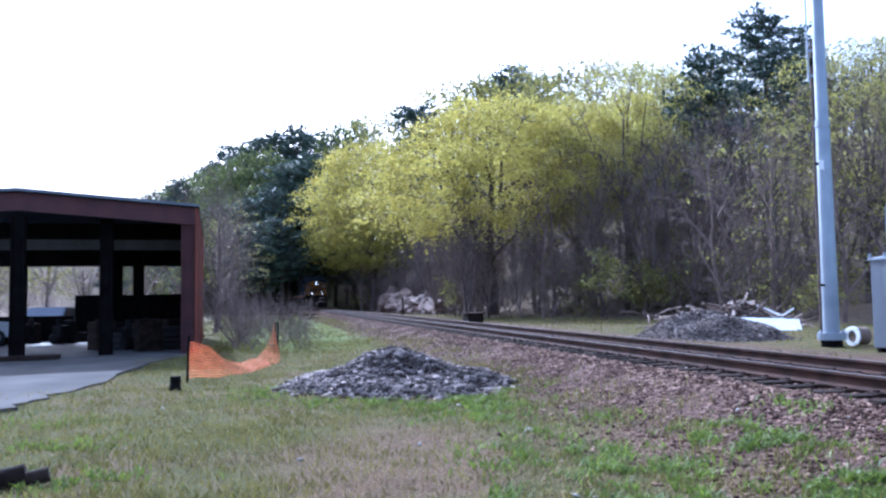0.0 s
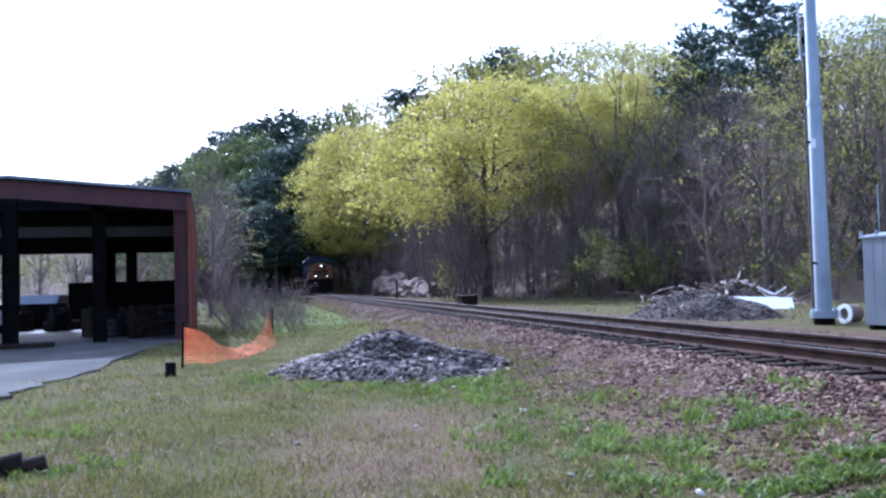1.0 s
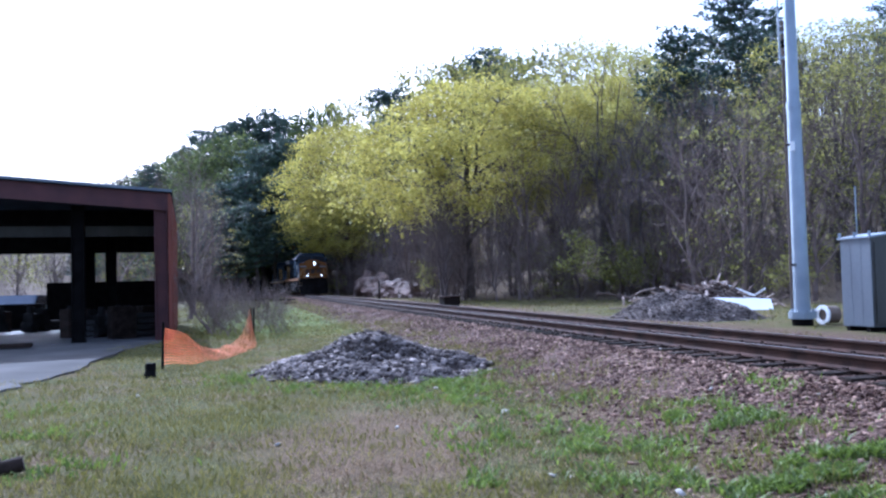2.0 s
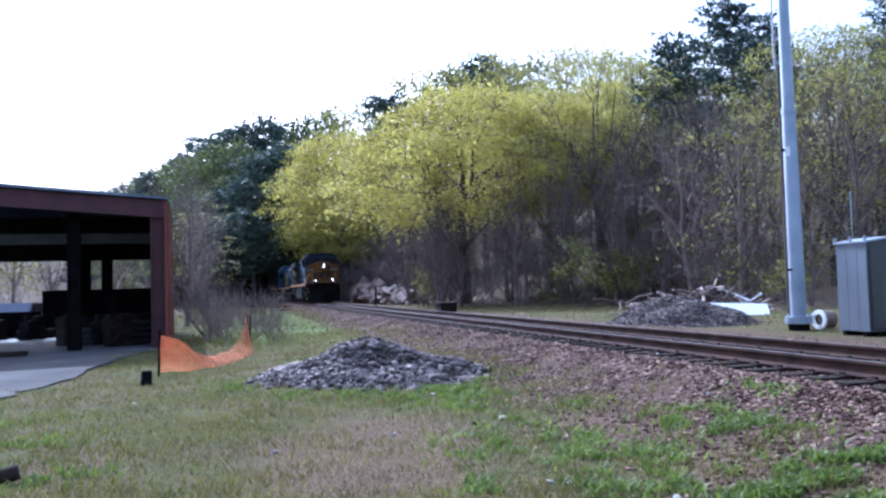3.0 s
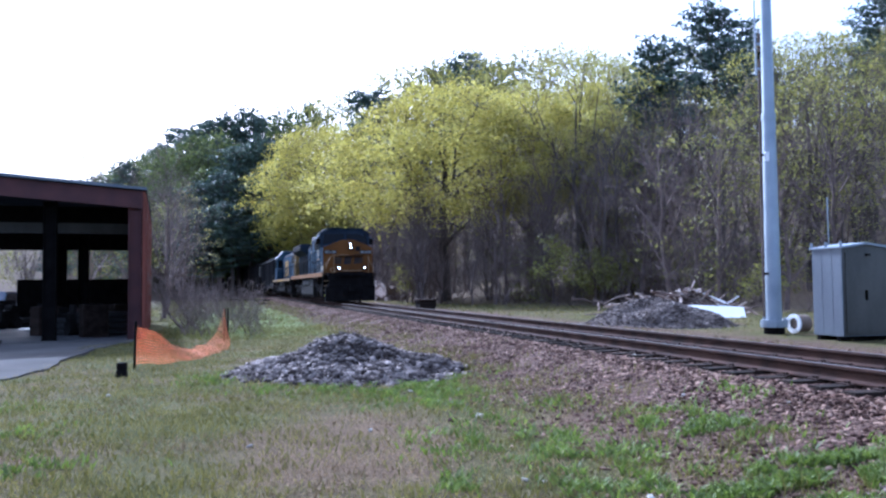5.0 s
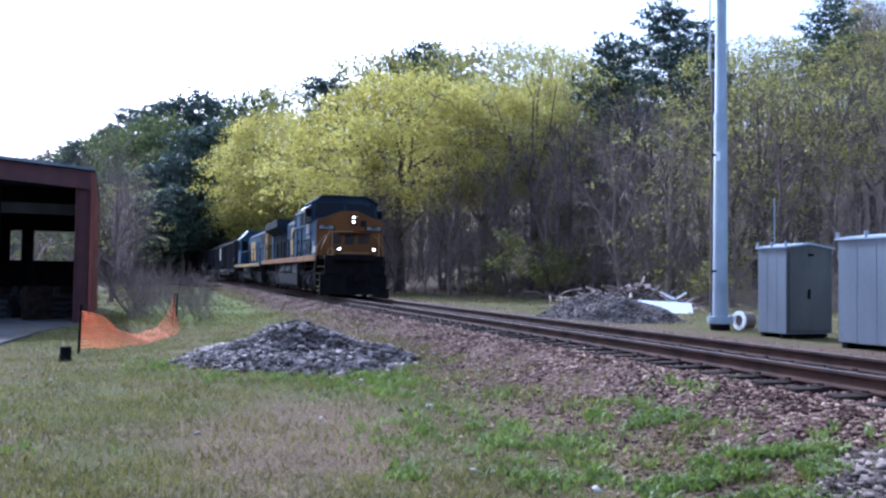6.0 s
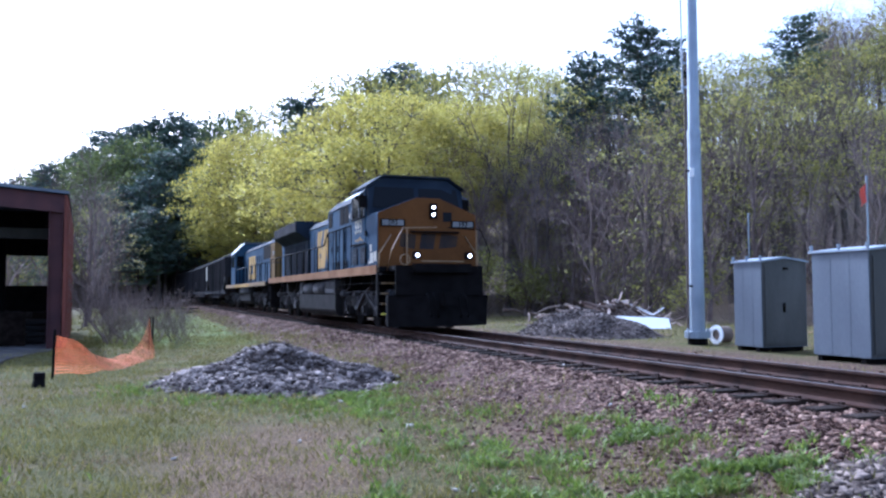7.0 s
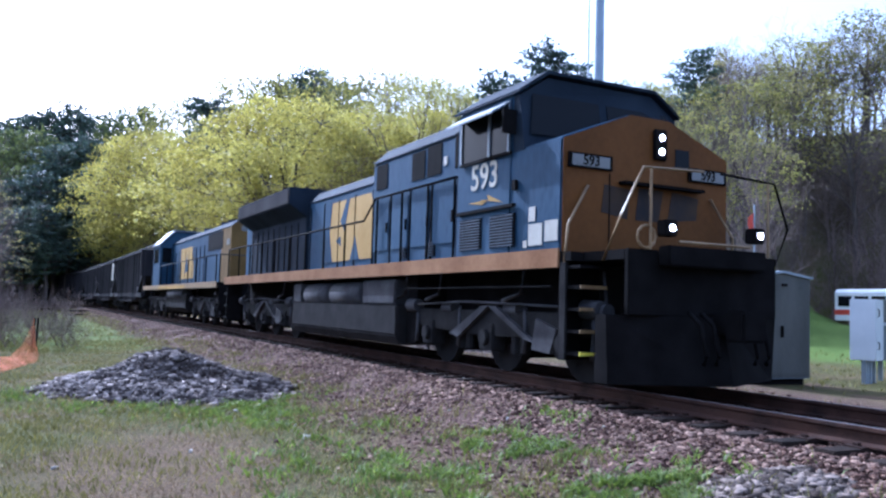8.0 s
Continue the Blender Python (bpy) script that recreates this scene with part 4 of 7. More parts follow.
    # brush at the foot of the wood
    for k in range(80):
        s = rnd.uniform(22, 112)
        w = tree_edge(s) + rnd.uniform(-1.5, 3.0)
        if lawn(s, w) < 0.3 and not (74 < s < 100 and w < 17):
            plant(shrub[1], s, w, rnd.uniform(0.8, 1.6), rnd.uniform(0, 360))
    # the far side of the lawn
    for k in range(46):
        plant_az(rnd.choice(bare + airy + bare), rnd.uniform(-47, -31), rnd.uniform(90, 124), rnd.uniform(0.6, 0.95), rnd.uniform(0, 360))
    for k in range(34):
        plant_az(rnd.choice(bare), rnd.uniform(-48, -35), rnd.uniform(77, 92), rnd.uniform(0.6, 0.95), rnd.uniform(0, 360))
    for k in range(36):
        plant_az(rnd.choice(bare), rnd.uniform(-48, -33), rnd.uniform(88, 104), rnd.uniform(0.9, 1.25), rnd.uniform(0, 360))
    for k in range(30):
        plant_az(shrub[1], rnd.uniform(-48, -35), rnd.uniform(76, 84), rnd.uniform(0.8, 1.5), rnd.uniform(0, 360))
    for p in tall + maple + oak + young + deep + green + bud + airy + bare + pines + shrub:
        for o in list(p.children):
            bpy.data.objects.remove(o)
        bpy.data.objects.remove(p)


build_trees()


# ---- the open shed ----
# floor colour lowered to stand for the shade under the roof
M_slab = ramp_mat("shade_darkened_floor", [(0.05, 0.05, 0.052), (0.12, 0.118, 0.12)], 0.7, 0.8, bump=0.1, fine=12)


def build_shed():
    m = on_track(SHED_S, SHED_W, 0.0, SHED_TURN)
    shed = empty("open_shed", m)
    tagged(shed, "open-fronted rust-red steel shed with a dark low-pitched roof", "shed", kind="structure")
    wid, dep, eave, ridge = 10.2, 13.0, 4.66, 5.06
    # local x toward the camera (front at 0), y across: the side beside the track at 0, the far side at -wid
    for x0, x1, nm in ((-0.12, 0.0, "front_girder"), (-dep, -dep + 0.12, "rear_girder")):
        part(nm, Mesh().prism([(0.05, eave - 0.55), (0.05, eave), (-wid / 2, ridge), (-wid - 0.05, eave), (-wid - 0.05, eave - 0.55), (-wid / 2, ridge - 0.55)], x0, x1), M_redsteel, shed, "rust-red fascia girder")
    part("roof", Mesh().prism([(0.14, eave + 0.005), (0.14, eave + 0.08), (-wid / 2, ridge + 0.09), (-wid - 0.14, eave + 0.08), (-wid - 0.14, eave + 0.005), (-wid / 2, ridge + 0.01)], -dep - 0.1, 0.10), M_navy, shed, "dark low-pitched roof sheets")
    part("edge_trim", Mesh().prism([(0.15, eave + 0.02), (0.15, eave + 0.10), (-wid / 2, ridge + 0.12), (-wid - 0.15, eave + 0.10), (-wid - 0.15, eave + 0.02), (-wid / 2, ridge + 0.03)], 0.102, 0.15), M_alu, shed, "grey roof edge trim")
    ribs = Mesh().prism([(-x * 1.0, z) for x, z in ((dep, 0), (dep, eave), (0.0, eave), (0.0, 0))], 0.02, 0.10, axis='y')
    for i in range(40):
        ribs.box(-0.3 - i * 0.32, -0.22 - i * 0.32, 0.10, 0.135, 0.05, eave - 0.05)
    part("side_wall", ribs, M_rustwall, shed, "rust-orange corrugated side wall")
    for x, ys in ((-0.15, (-0.2, -5.1, -wid + 0.2)), (-0.95, (-2.7,)), (-dep / 2, (-0.2, -2.2, -wid + 0.2)), (-dep + 0.15, (-0.2, -3.6, -7.6, -wid + 0.2))):
        for y in ys:
            col = Mesh().box(x - 0.2, x + 0.2, y - 0.19, y - 0.17, 0, eave - 0.3).box(x - 0.2, x + 0.2, y + 0.17, y + 0.19, 0, eave - 0.3).box(x - 0.014, x + 0.014, y - 0.17, y + 0.17, 0, eave - 0.3).box(x - 0.25, x + 0.25, y - 0.22, y + 0.22, -0.02, 0.04)
            # only the near front corner stays red; the others are blackened for the shade
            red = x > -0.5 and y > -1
            part("column", col, M_redsteel if red else M_dark, shed, "rust-red steel column" if red else "steel column, darkened for the shed's shade")
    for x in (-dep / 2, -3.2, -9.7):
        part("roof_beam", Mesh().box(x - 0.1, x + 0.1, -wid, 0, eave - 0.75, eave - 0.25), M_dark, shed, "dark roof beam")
    part("cross_beam", Mesh().box(-3.3, -3.1, -wid, -0.2, eave - 1.15, eave - 0.8), M_alu_stain_shade, shed, "pale steel cross beam")
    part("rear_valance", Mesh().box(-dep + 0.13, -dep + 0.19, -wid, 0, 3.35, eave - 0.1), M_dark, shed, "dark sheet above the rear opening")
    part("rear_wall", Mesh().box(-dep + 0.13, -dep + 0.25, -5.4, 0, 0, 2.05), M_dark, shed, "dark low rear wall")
    # lower stretch added to keep the sun behind off the floor
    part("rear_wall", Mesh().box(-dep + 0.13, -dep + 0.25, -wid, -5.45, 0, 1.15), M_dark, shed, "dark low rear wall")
    slab = Mesh().prism([(0.0, 0.1), (-0.0, -wid - 8), (-dep, -wid - 8), (-dep, 0.1)][::-1], -0.1, 0.03, axis='z')
    part("floor_slab", slab, M_slab, shed, "worn concrete floor")


SHED_S, SHED_W, SHED_TURN = 27.0, -2.13, 3.2


def build_yard():
    """Concrete apron before the shed, with an uneven edge in the grass."""
    rnd = random.Random(8)
    edge = []
    course = ((-8.1, 25.75), (-8.0, 22.0), (-7.6, 20.0), (-7.15, 17.3), (-6.95, 15.3), (-6.9, 13.8), (-7.0, 12.6), (-7.6, 11.6))
    for (xa, ya), (xb, yb) in zip(course, course[1:]):
        for i in range(4):
            edge.append(Vector((xa + (xb - xa) * i / 4 + rnd.gauss(0, 0.09), ya + (yb - ya) * i / 4, 0.02)))
    back = [tr(12.4, -8, 0.02), tr(9, -20, 0.02), tr(26.98, -22, 0.02)]
    pts = edge + back
    v = [p + Vector((0, 0, 0.03)) for p in pts] + [p - Vector((0, 0, 0.15)) for p in pts]
    k = len(pts)
    mesh = Mesh().add(v, [tuple(range(k)), tuple(range(2 * k - 1, k - 1, -1))] + [(i, i + k, (i + 1) % k + k, (i + 1) % k) for i in range(k)])
    thing("pavement", mesh, M_concrete, Matrix(), "worn pale concrete apron before the shed", "pavement", kind="structure")


build_shed()
build_yard()


# ---- signal pole, equipment cases ----
M_polewood = ramp_mat("pole_timber", [(0.035, 0.026, 0.022), (0.085, 0.064, 0.054)], 5, 0.9, bump=0.5, stretch=(1, 1, 0.12), spec=0.1)


def surface_z(x, y):
    p = Vector((x, y, 0))
    return ground_z(p.dot(D), p.dot(N))


def build_pole():
    p = tr(19.23, 14.9)
    z = ground_z(19.23, 14.9)
    pole = empty("signal_mast", pose(p.x, p.y, z))
    tagged(pole, "tall galvanised steel mast with a flanged base", "mast")
    part("shaft", Mesh().tube([(0, 0, 0.0), (0, 0, 6.0), (0, 0, 6.1), (0, 0, 12), (0, 0, 18)], [0.215, 0.18, 0.165, 0.14, 0.11], 20), M_galv, pole, smooth_shade=True, angle=40)
    part("base_flange", Mesh().tube([(0, 0, 0.18), (0, 0, 0.38)], 0.36, 20), M_galv, pole, "round steel base flange", bevel=0.01)
    part("footing", Mesh().tube([(0, 0, -0.3), (0, 0, 0.18)], 0.27, 16), M_dark, pole, "dark footing below the flange")
    part("collar", Mesh().tube([(0, 0, 5.95), (0, 0, 6.12)], [0.20, 0.19], 20), M_galv, pole, smooth_shade=True, angle=40)
    for z1 in (1.62, 4.9):
        part("step_bolt", Mesh().box(-0.30, -0.16, -0.12, -0.06, z1, z1 + 0.06), M_dark, pole)
    # an older wooden pole close behind it, with a rod aerial clamped to its head
    x, y = 11.0, 23.68
    wood = empty("wooden_pole", pose(x, y, surface_z(x, y)))
    tagged(wood, "weathered dark brown wooden utility pole behind the steel mast", "utility pole")
    part("shaft", Mesh().tube([(0, 0, -0.4), (0, 0, 4), (0.02, 0, 8.9)], [0.15, 0.135, 0.115], 12), M_polewood, wood, smooth_shade=True, angle=40)
    part("rod_aerial", Mesh().tube([(-0.2, -0.08, 7.6), (-0.22, -0.08, 10.5), (-0.24, -0.08, 17)], [0.03, 0.026, 0.02], 6), M_galv, wood, "thin pale rod aerial")
    for z1 in (7.75, 8.5):
        part("clamp", Mesh().box(-0.25, 0.1, -0.15, -0.10, z1, z1 + 0.07), M_galv, wood)
    part("insulator", Mesh().tube([(-0.12, -0.12, 8.1), (-0.12, -0.12, 8.3)], 0.05, 8), M_dark, wood)
    for i in range(8):
        a = i * 0.785
        part("bolt", Mesh().tube([(0.29 * math.cos(a), 0.29 * math.sin(a), 0.38), (0.29 * math.cos(a), 0.29 * math.sin(a), 0.45)], 0.025, 6), M_galv, pole)
    part("label_plate", Mesh().box(-0.24, -0.12, -0.225, -0.215, 4.75, 5.0), M_white, pole, "small white plate")


def equipment_case(s, w, lx, wy, h, label):
    """A sheet-metal signal case on skids: corner nearest the track and the camera at (s, w)."""
    c = empty("equipment_case", on_track(s, w, ground_z(s, w)))
    tagged(c, label, "equipment case", "signal equipment cases")
    body = Mesh().prism([(0, 0.12), (wy, 0.12), (wy, h - 0.1), (wy / 2, h), (0, h - 0.1)], -lx, 0)
    part("body", body, M_alu, c, bevel=0.01)
    part("roof", Mesh().prism([(-0.05, h - 0.12), (-0.05, h - 0.075), (wy / 2, h + 0.03), (wy + 0.05, h - 0.075), (wy + 0.05, h - 0.12), (wy / 2, h - 0.02)], -lx - 0.05, 0.05), M_galv, c, "pale sheet-metal roof", bevel=0.006)
    # door and end panel carry stains plus the shade of this end in their colour
    door = part("door", Mesh().box(0.002, 0.03, 0.08, wy - 0.08, 0.2, h - 0.22), M_alu_stain_shade, c, "stained metal door, darkened for its shaded side", bevel=0.006)
    part("handle", Mesh().box(0.03, 0.07, wy * 0.45, wy * 0.48, h * 0.42, h * 0.52), M_dark, door)
    part("lamp_hood", Mesh().box(0.03, 0.08, wy * 0.5 - 0.06, wy * 0.5 + 0.06, h - 0.3, h - 0.25), M_dark, door)
    part("end_panel", Mesh().prism([(0.02, 0.14), (wy - 0.02, 0.14), (wy - 0.02, h - 0.12), (wy / 2, h - 0.03), (0.02, h - 0.12)], 0.001, 0.003), M_alu_stain_shade, c, "stained end panel, darkened for its shaded side")
    for x in (-lx + 0.15, -0.2):
        part("skid", Mesh().box(x - 0.06, x + 0.06, 0.02, wy - 0.02, -0.05, 0.12), M_dark, c)
    for x in (-lx, -lx * 0.5, -0.02):
        part("lifting_lug", Mesh().tube([(x, 0.0, h - 0.10), (x, 0.0, h + 0.05)], 0.035, 8), M_galv, c)
    for i in range(1, 3):
        part("seam", Mesh().box(-lx * i / 3 - 0.012, -lx * i / 3 + 0.012, -0.004, 0.0, 0.14, h - 0.14), M_alu, c)
    return c


build_pole()
equipment_case(16.1, 14.4, 1.0, 1.42, 2.34, "weathered grey aluminium signal case on skids")
equipment_case(12.05, 13.42, 1.45, 1.7, 2.36, "larger weathered grey aluminium signal case on skids")
stone_pile(-0.98, 15.0, 2.2, 1.45, 0.46, 6000, 0.05, 0.125, "stone_pile", "heap of grey crushed stone on the grass", 4, -0.36, lumps=((0.05, 0.15, 0.55, 0.85), (0.75, 0.25, 0.45, 0.30), (-0.75, 0.0, 0.35, 0.12)))
stone_pile(4.35, 5.6, 1.2, 0.6, 0.10, 2600, 0.03, 0.085, "stone_pile", "low spread of pale crushed stone at the foot of the ballast", 12, 0.35, rock=M_chip)
stone_pile(8.9, 27.3, 2.6, 2.3, 0.95, 5500, 0.03, 0.07, "stone_pile", "large heap of fine grey-brown ballast beside the track", 7, 0.2)


# ---- loose things about the yard ----
M_wood_old = ramp_mat("weathered_timber", [(0.08, 0.052, 0.042), (0.19, 0.135, 0.108), (0.40, 0.325, 0.275)], 4, 0.85, bump=0.4, stretch=(0.3, 1, 1), per_object=0.7)
M_rock = ramp_mat("outcrop_rock", [(0.036, 0.022, 0.017), (0.088, 0.055, 0.043), (0.155, 0.102, 0.082)], 0.9, 0.9, bump=0.8, fine=7, fine_mix=0.6, bump_dist=0.2)
M_red = ramp_mat("red_paint", [(0.50, 0.06, 0.04), (0.62, 0.10, 0.06)], 2, 0.5, bump=0.0)
M_cable = ramp_mat("brown_reel_wrap", [(0.11, 0.078, 0.056), (0.19, 0.14, 0.105)], 5, 0.8, bump=0.2)
M_carwhite = ramp_mat("white_car_paint", [(0.62, 0.64, 0.66), (0.74, 0.75, 0.76)], 1, 0.25, bump=0.0, spec=0.6)
M_carblue = ramp_mat("dark_car_paint", [(0.03, 0.05, 0.09), (0.05, 0.07, 0.12)], 1, 0.25, bump=0.0, spec=0.6)
M_tyre = ramp_mat("tyre_rubber", [(0.012, 0.012, 0.012), (0.03, 0.03, 0.03)], 6, 0.9, bump=0.2)


def build_fence():
    """Orange mesh netting hung slackly between posts, strand by strand."""
    f = empty("safety_fence")
    tagged(f, "sagging orange plastic safety netting on dark posts", "fence")
    a, b, c = tr(18.0, -1.55), tr(22.0, -0.75), tr(26.2, 0.35)
    a.z, b.z, c.z = ground_z(18, -1.55), ground_z(22, -0.75), ground_z(26.2, 0.35)

    def at(u, v):
        base = a.lerp(b, u * 2) if u < 0.5 else b.lerp(c, u * 2 - 1)
        q = 4 * u * (1 - u)
        base = base + N * (0.55 * q) - D * 0.9 * q
        top = 0.85 - 0.62 * smooth(0.0, 0.32, u) + 0.78 * smooth(0.5, 1.0, u)
        low = 0.10 * (1 - q) + 0.12 * smooth(0.7, 1.0, u)
        z = low + (top - low) * v
        out = N * (0.35 * q * (1 - v))
        return base + out + Vector((0, 0, z + 0.02 * math.sin(u * 40 + v * 3)))
    net = Mesh()
    nu, nv = 95, 12
    wd = 0.0055
    for i in range(nu + 1):
        u = i / nu
        for j in range(nv):
            p, q = at(u, j / nv), at(u, (j + 1) / nv)
            t = (at(min(1, u + 0.01), 0.5) - at(max(0, u - 0.01), 0.5)).normalized() * wd
            net.add([p - t, p + t, q + t, q - t], [(0, 1, 2, 3)])
    for j in range(nv + 1):
        for i in range(nu):
            p, q = at(i / nu, j / nv), at((i + 1) / nu, j / nv)
            t = (at(i / nu, 1) - at(i / nu, 0)).normalized() * (wd * 1.3)
            net.add([p - t, q - t, q + t, p + t], [(0, 1, 2, 3)])
    me = bpy.data.meshes.new("netting")
    me.from_pydata(net.v, [], net.f)
    me.materials.append(M_orange)
    part("netting", me, None, f, "bright orange plastic mesh")
    for p in (a, c, c + D * 0.5 + N * 0.1):
        part("post", Mesh().tube([(p.x, p.y, p.z - 0.2), (p.x + 0.03, p.y, p.z + 0.98)], 0.028, 7), M_dark, f)


def build_stump():
    p = tr(16.35, -1.64)
    m = Mesh().tube([(0, 0, -0.05), (0.01, 0, 0.05), (0.02, 0.01, 0.16), (0.02, 0.0, 0.19)], [0.13, 0.11, 0.09, 0.07], 10)
    m.tube([(0.02, 0, 0.15), (0.02, 0, 0.27)], [0.10, 0.095], 10)
    thing("stump", m, M_dark, pose(p.x, p.y, ground_z(16.35, -1.64)), "short dark stub of pipe standing in the grass", "stub", smooth_shade=True, angle=40)
    for x, y, r in ((-3.98, 7.25, 0.11), (-3.80, 7.3, 0.08)):
        thing("log_end", Mesh().tube([(0, 0, 0), (0.25, 0.1, 0.06)], [r, r * 0.85], 10), M_tie, pose(x, y, surface_z(x, y) + r * 0.5), "dark rotten log end in the weeds", "log", smooth_shade=True, angle=40)


def build_debris():
    """Broken timber heaped behind the ballast pile, with a white board leaning on it."""
    rnd = random.Random(15)
    heap = empty("timber_heap")
    tagged(heap, "heap of broken sleepers, planks and branches", "debris pile")
    cx, cy = 12.6, 35.0
    for k in range(120):
        L = rnd.uniform(0.6, 2.0)
        a = rnd.uniform(0, 360)
        r = abs(rnd.gauss(0, 1.0))
        th = rnd.uniform(0, 6.283)
        x, y = cx + 1.7 * r * math.cos(th), cy + 0.8 * r * math.sin(th)
        z = surface_z(x, y) + max(0.06, 1.25 * (1 - r / 2.2)) * rnd.uniform(0.4, 1.0)
        t = rnd.uniform(0.02, 0.06)
        m = Mesh().box(-L / 2, L / 2, -t * rnd.uniform(0.7, 1.6), t, -t * 0.6, t * 0.6)
        white = rnd.random() < 0.25 and x > cx + 0.3
        part("plank", m, M_white if white else M_wood_old, heap, m=pose(x, y, z, rnd.uniform(-20, 20), rnd.uniform(-32, 32), a))
    x, y = 13.0, 32.6
    thing("white_board", Mesh().box(-1.15, 1.15, -0.03, 0.03, 0, 0.75), M_white, pose(x, y, surface_z(x, y) - 0.02, -52, 2.5, -12), "flat white painted board lying against the timber heap", "board", bevel=0.008)
    # broken branches beside it
    for k in range(26):
        L = rnd.uniform(0.6, 1.6)
        x, y = 10.6 + rnd.gauss(0, 0.9), 35.3 + rnd.gauss(0, 0.6)
        part("branch", Mesh().tube([(-L / 2, 0, 0), (0, 0, 0.1), (L / 2, 0.1, 0.05)], [0.05, 0.04, 0.02], 6), M_wood_old, heap, m=pose(x, y, surface_z(x, y) + rnd.uniform(0.1, 0.8), rnd.uniform(-20, 20), rnd.uniform(-30, 30), rnd.uniform(0, 360)))


def build_reel():
    p = tr(19.13, 15.52)
    r = empty("cable_reel", pose(p.x, p.y, ground_z(19.13, 15.52) + 0.26, 0, 0, 16) @ Matrix.Scale(0.72, 4))
    tagged(r, "small brown drum with a white flange lying by the mast", "reel")
    part("drum", Mesh().tube([(-0.05, 0, 0), (0.0, 0, 0), (0.5, 0, 0)], [0.30, 0.33, 0.33], 20), M_cable, r, smooth_shade=True, angle=40)
    ring = Mesh()
    for i in range(20):
        a0, a1 = i * 0.31416, (i + 1) * 0.31416
        pts = [(x, q * math.cos(a), q * math.sin(a)) for x in (-0.12, -0.05) for a in (a0, a1) for q in (0.22, 0.37)]
        ring.add(pts, [(0, 1, 3, 2), (4, 6, 7, 5), (0, 4, 5, 1), (2, 3, 7, 6), (1, 5, 7, 3), (0, 2, 6, 4)])
    part("flange", ring, M_white, r, "white ring flange")
    part("strap", Mesh().tube([(-0.1, 0.3, 0.2), (-0.3, 0.5, 0.1), (-0.35, 0.75, -0.1)], 0.035, 6), M_white, r, smooth_shade=True)


def build_trackside():
    s, w = 44.0, 11.4
    b = empty("track_box", on_track(s, w, ground_z(s, w)))
    tagged(b, "low rusty brown box beside the far rail", "box")
    part("body", Mesh().box(-0.6, 0.6, -0.45, 0.45, 0.1, 0.5), M_tie, b, bevel=0.02)
    part("lid", Mesh().box(-0.68, 0.68, -0.52, 0.52, 0.5, 0.56), M_rust, b, bevel=0.01)
    for x in (-0.5, 0.5):
        part("foot", Mesh().box(x - 0.08, x + 0.08, -0.4, 0.4, -0.1, 0.1), M_tie, b)
    s, w = 72.0, 12.2
    thing("marker_post", Mesh().tube([(0, 0, -0.2), (0, 0, 1.5)], 0.09, 8).box(-0.11, 0.11, -0.11, 0.11, 1.5, 1.56), M_tie, on_track(s, w, ground_z(s, w)), "short dark wooden marker post by the track", "post")
    # crossing planks and a low barrier on the grass near the far trees
    for s, w, L in ((82, 5.0, 2.4), (88, 4.6, 2.8), (72, 4.2, 1.6)):
        thing("timber_baulk", Mesh().box(-0.13, 0.13, -L / 2, L / 2, 0, 0.16), M_tie, on_track(s, w, ground_z(s, w) + 0.0, 8), "dark timber baulk lying on the ballast", "timber", bevel=0.01)
    s, w = 75.0, 1.3
    bench = empty("low_barrier", on_track(s, w, ground_z(s, w)))
    tagged(bench, "low dark timber barrier on short posts", "barrier")
    part("beam", Mesh().box(-0.08, 0.08, -1.1, 1.1, 0.42, 0.58), M_tie, bench)
    for y in (-0.95, 0.95):
        part("post", Mesh().box(-0.07, 0.07, y - 0.08, y + 0.08, -0.1, 0.42), M_tie, bench)


def build_outcrop():
    rnd = random.Random(33)
    for s, w, sx, sy, sz in ((88, 15.0, 6.0, 1.9, 2.3), (81, 15.4, 4.2, 1.7, 1.7), (96, 14.8, 4.6, 1.7, 2.1), (75, 16.2, 3.0, 1.4, 1.2)):
        bm = bmesh.new()
        bmesh.ops.create_icosphere(bm, subdivisions=4, radius=1.0)
        for v in bm.verts:
            k = 1 + 0.35 * noise.noise(v.co * 1.3 + Vector((s, 0, 0))) + 0.16 * noise.noise(v.co * 4 + Vector((s, 0, 0))) + 0.2 * round(noise.noise(v.co * 2.3 + Vector((0, s, 0))) * 3) / 3
            v.co = Vector((v.co.x * sx * k, v.co.y * sy * k, v.co.z * sz * k))
        me = bpy.data.meshes.new("rock_outcrop")
        bm.to_mesh(me)
        bm.free()
        me.materials.append(M_rock)
        thing("rock_outcrop", me, M_rock, on_track(s, w, ground_z(s, w) + 0.2), "bare pinkish-brown rock outcrop at the foot of the wooded bank", "rock")


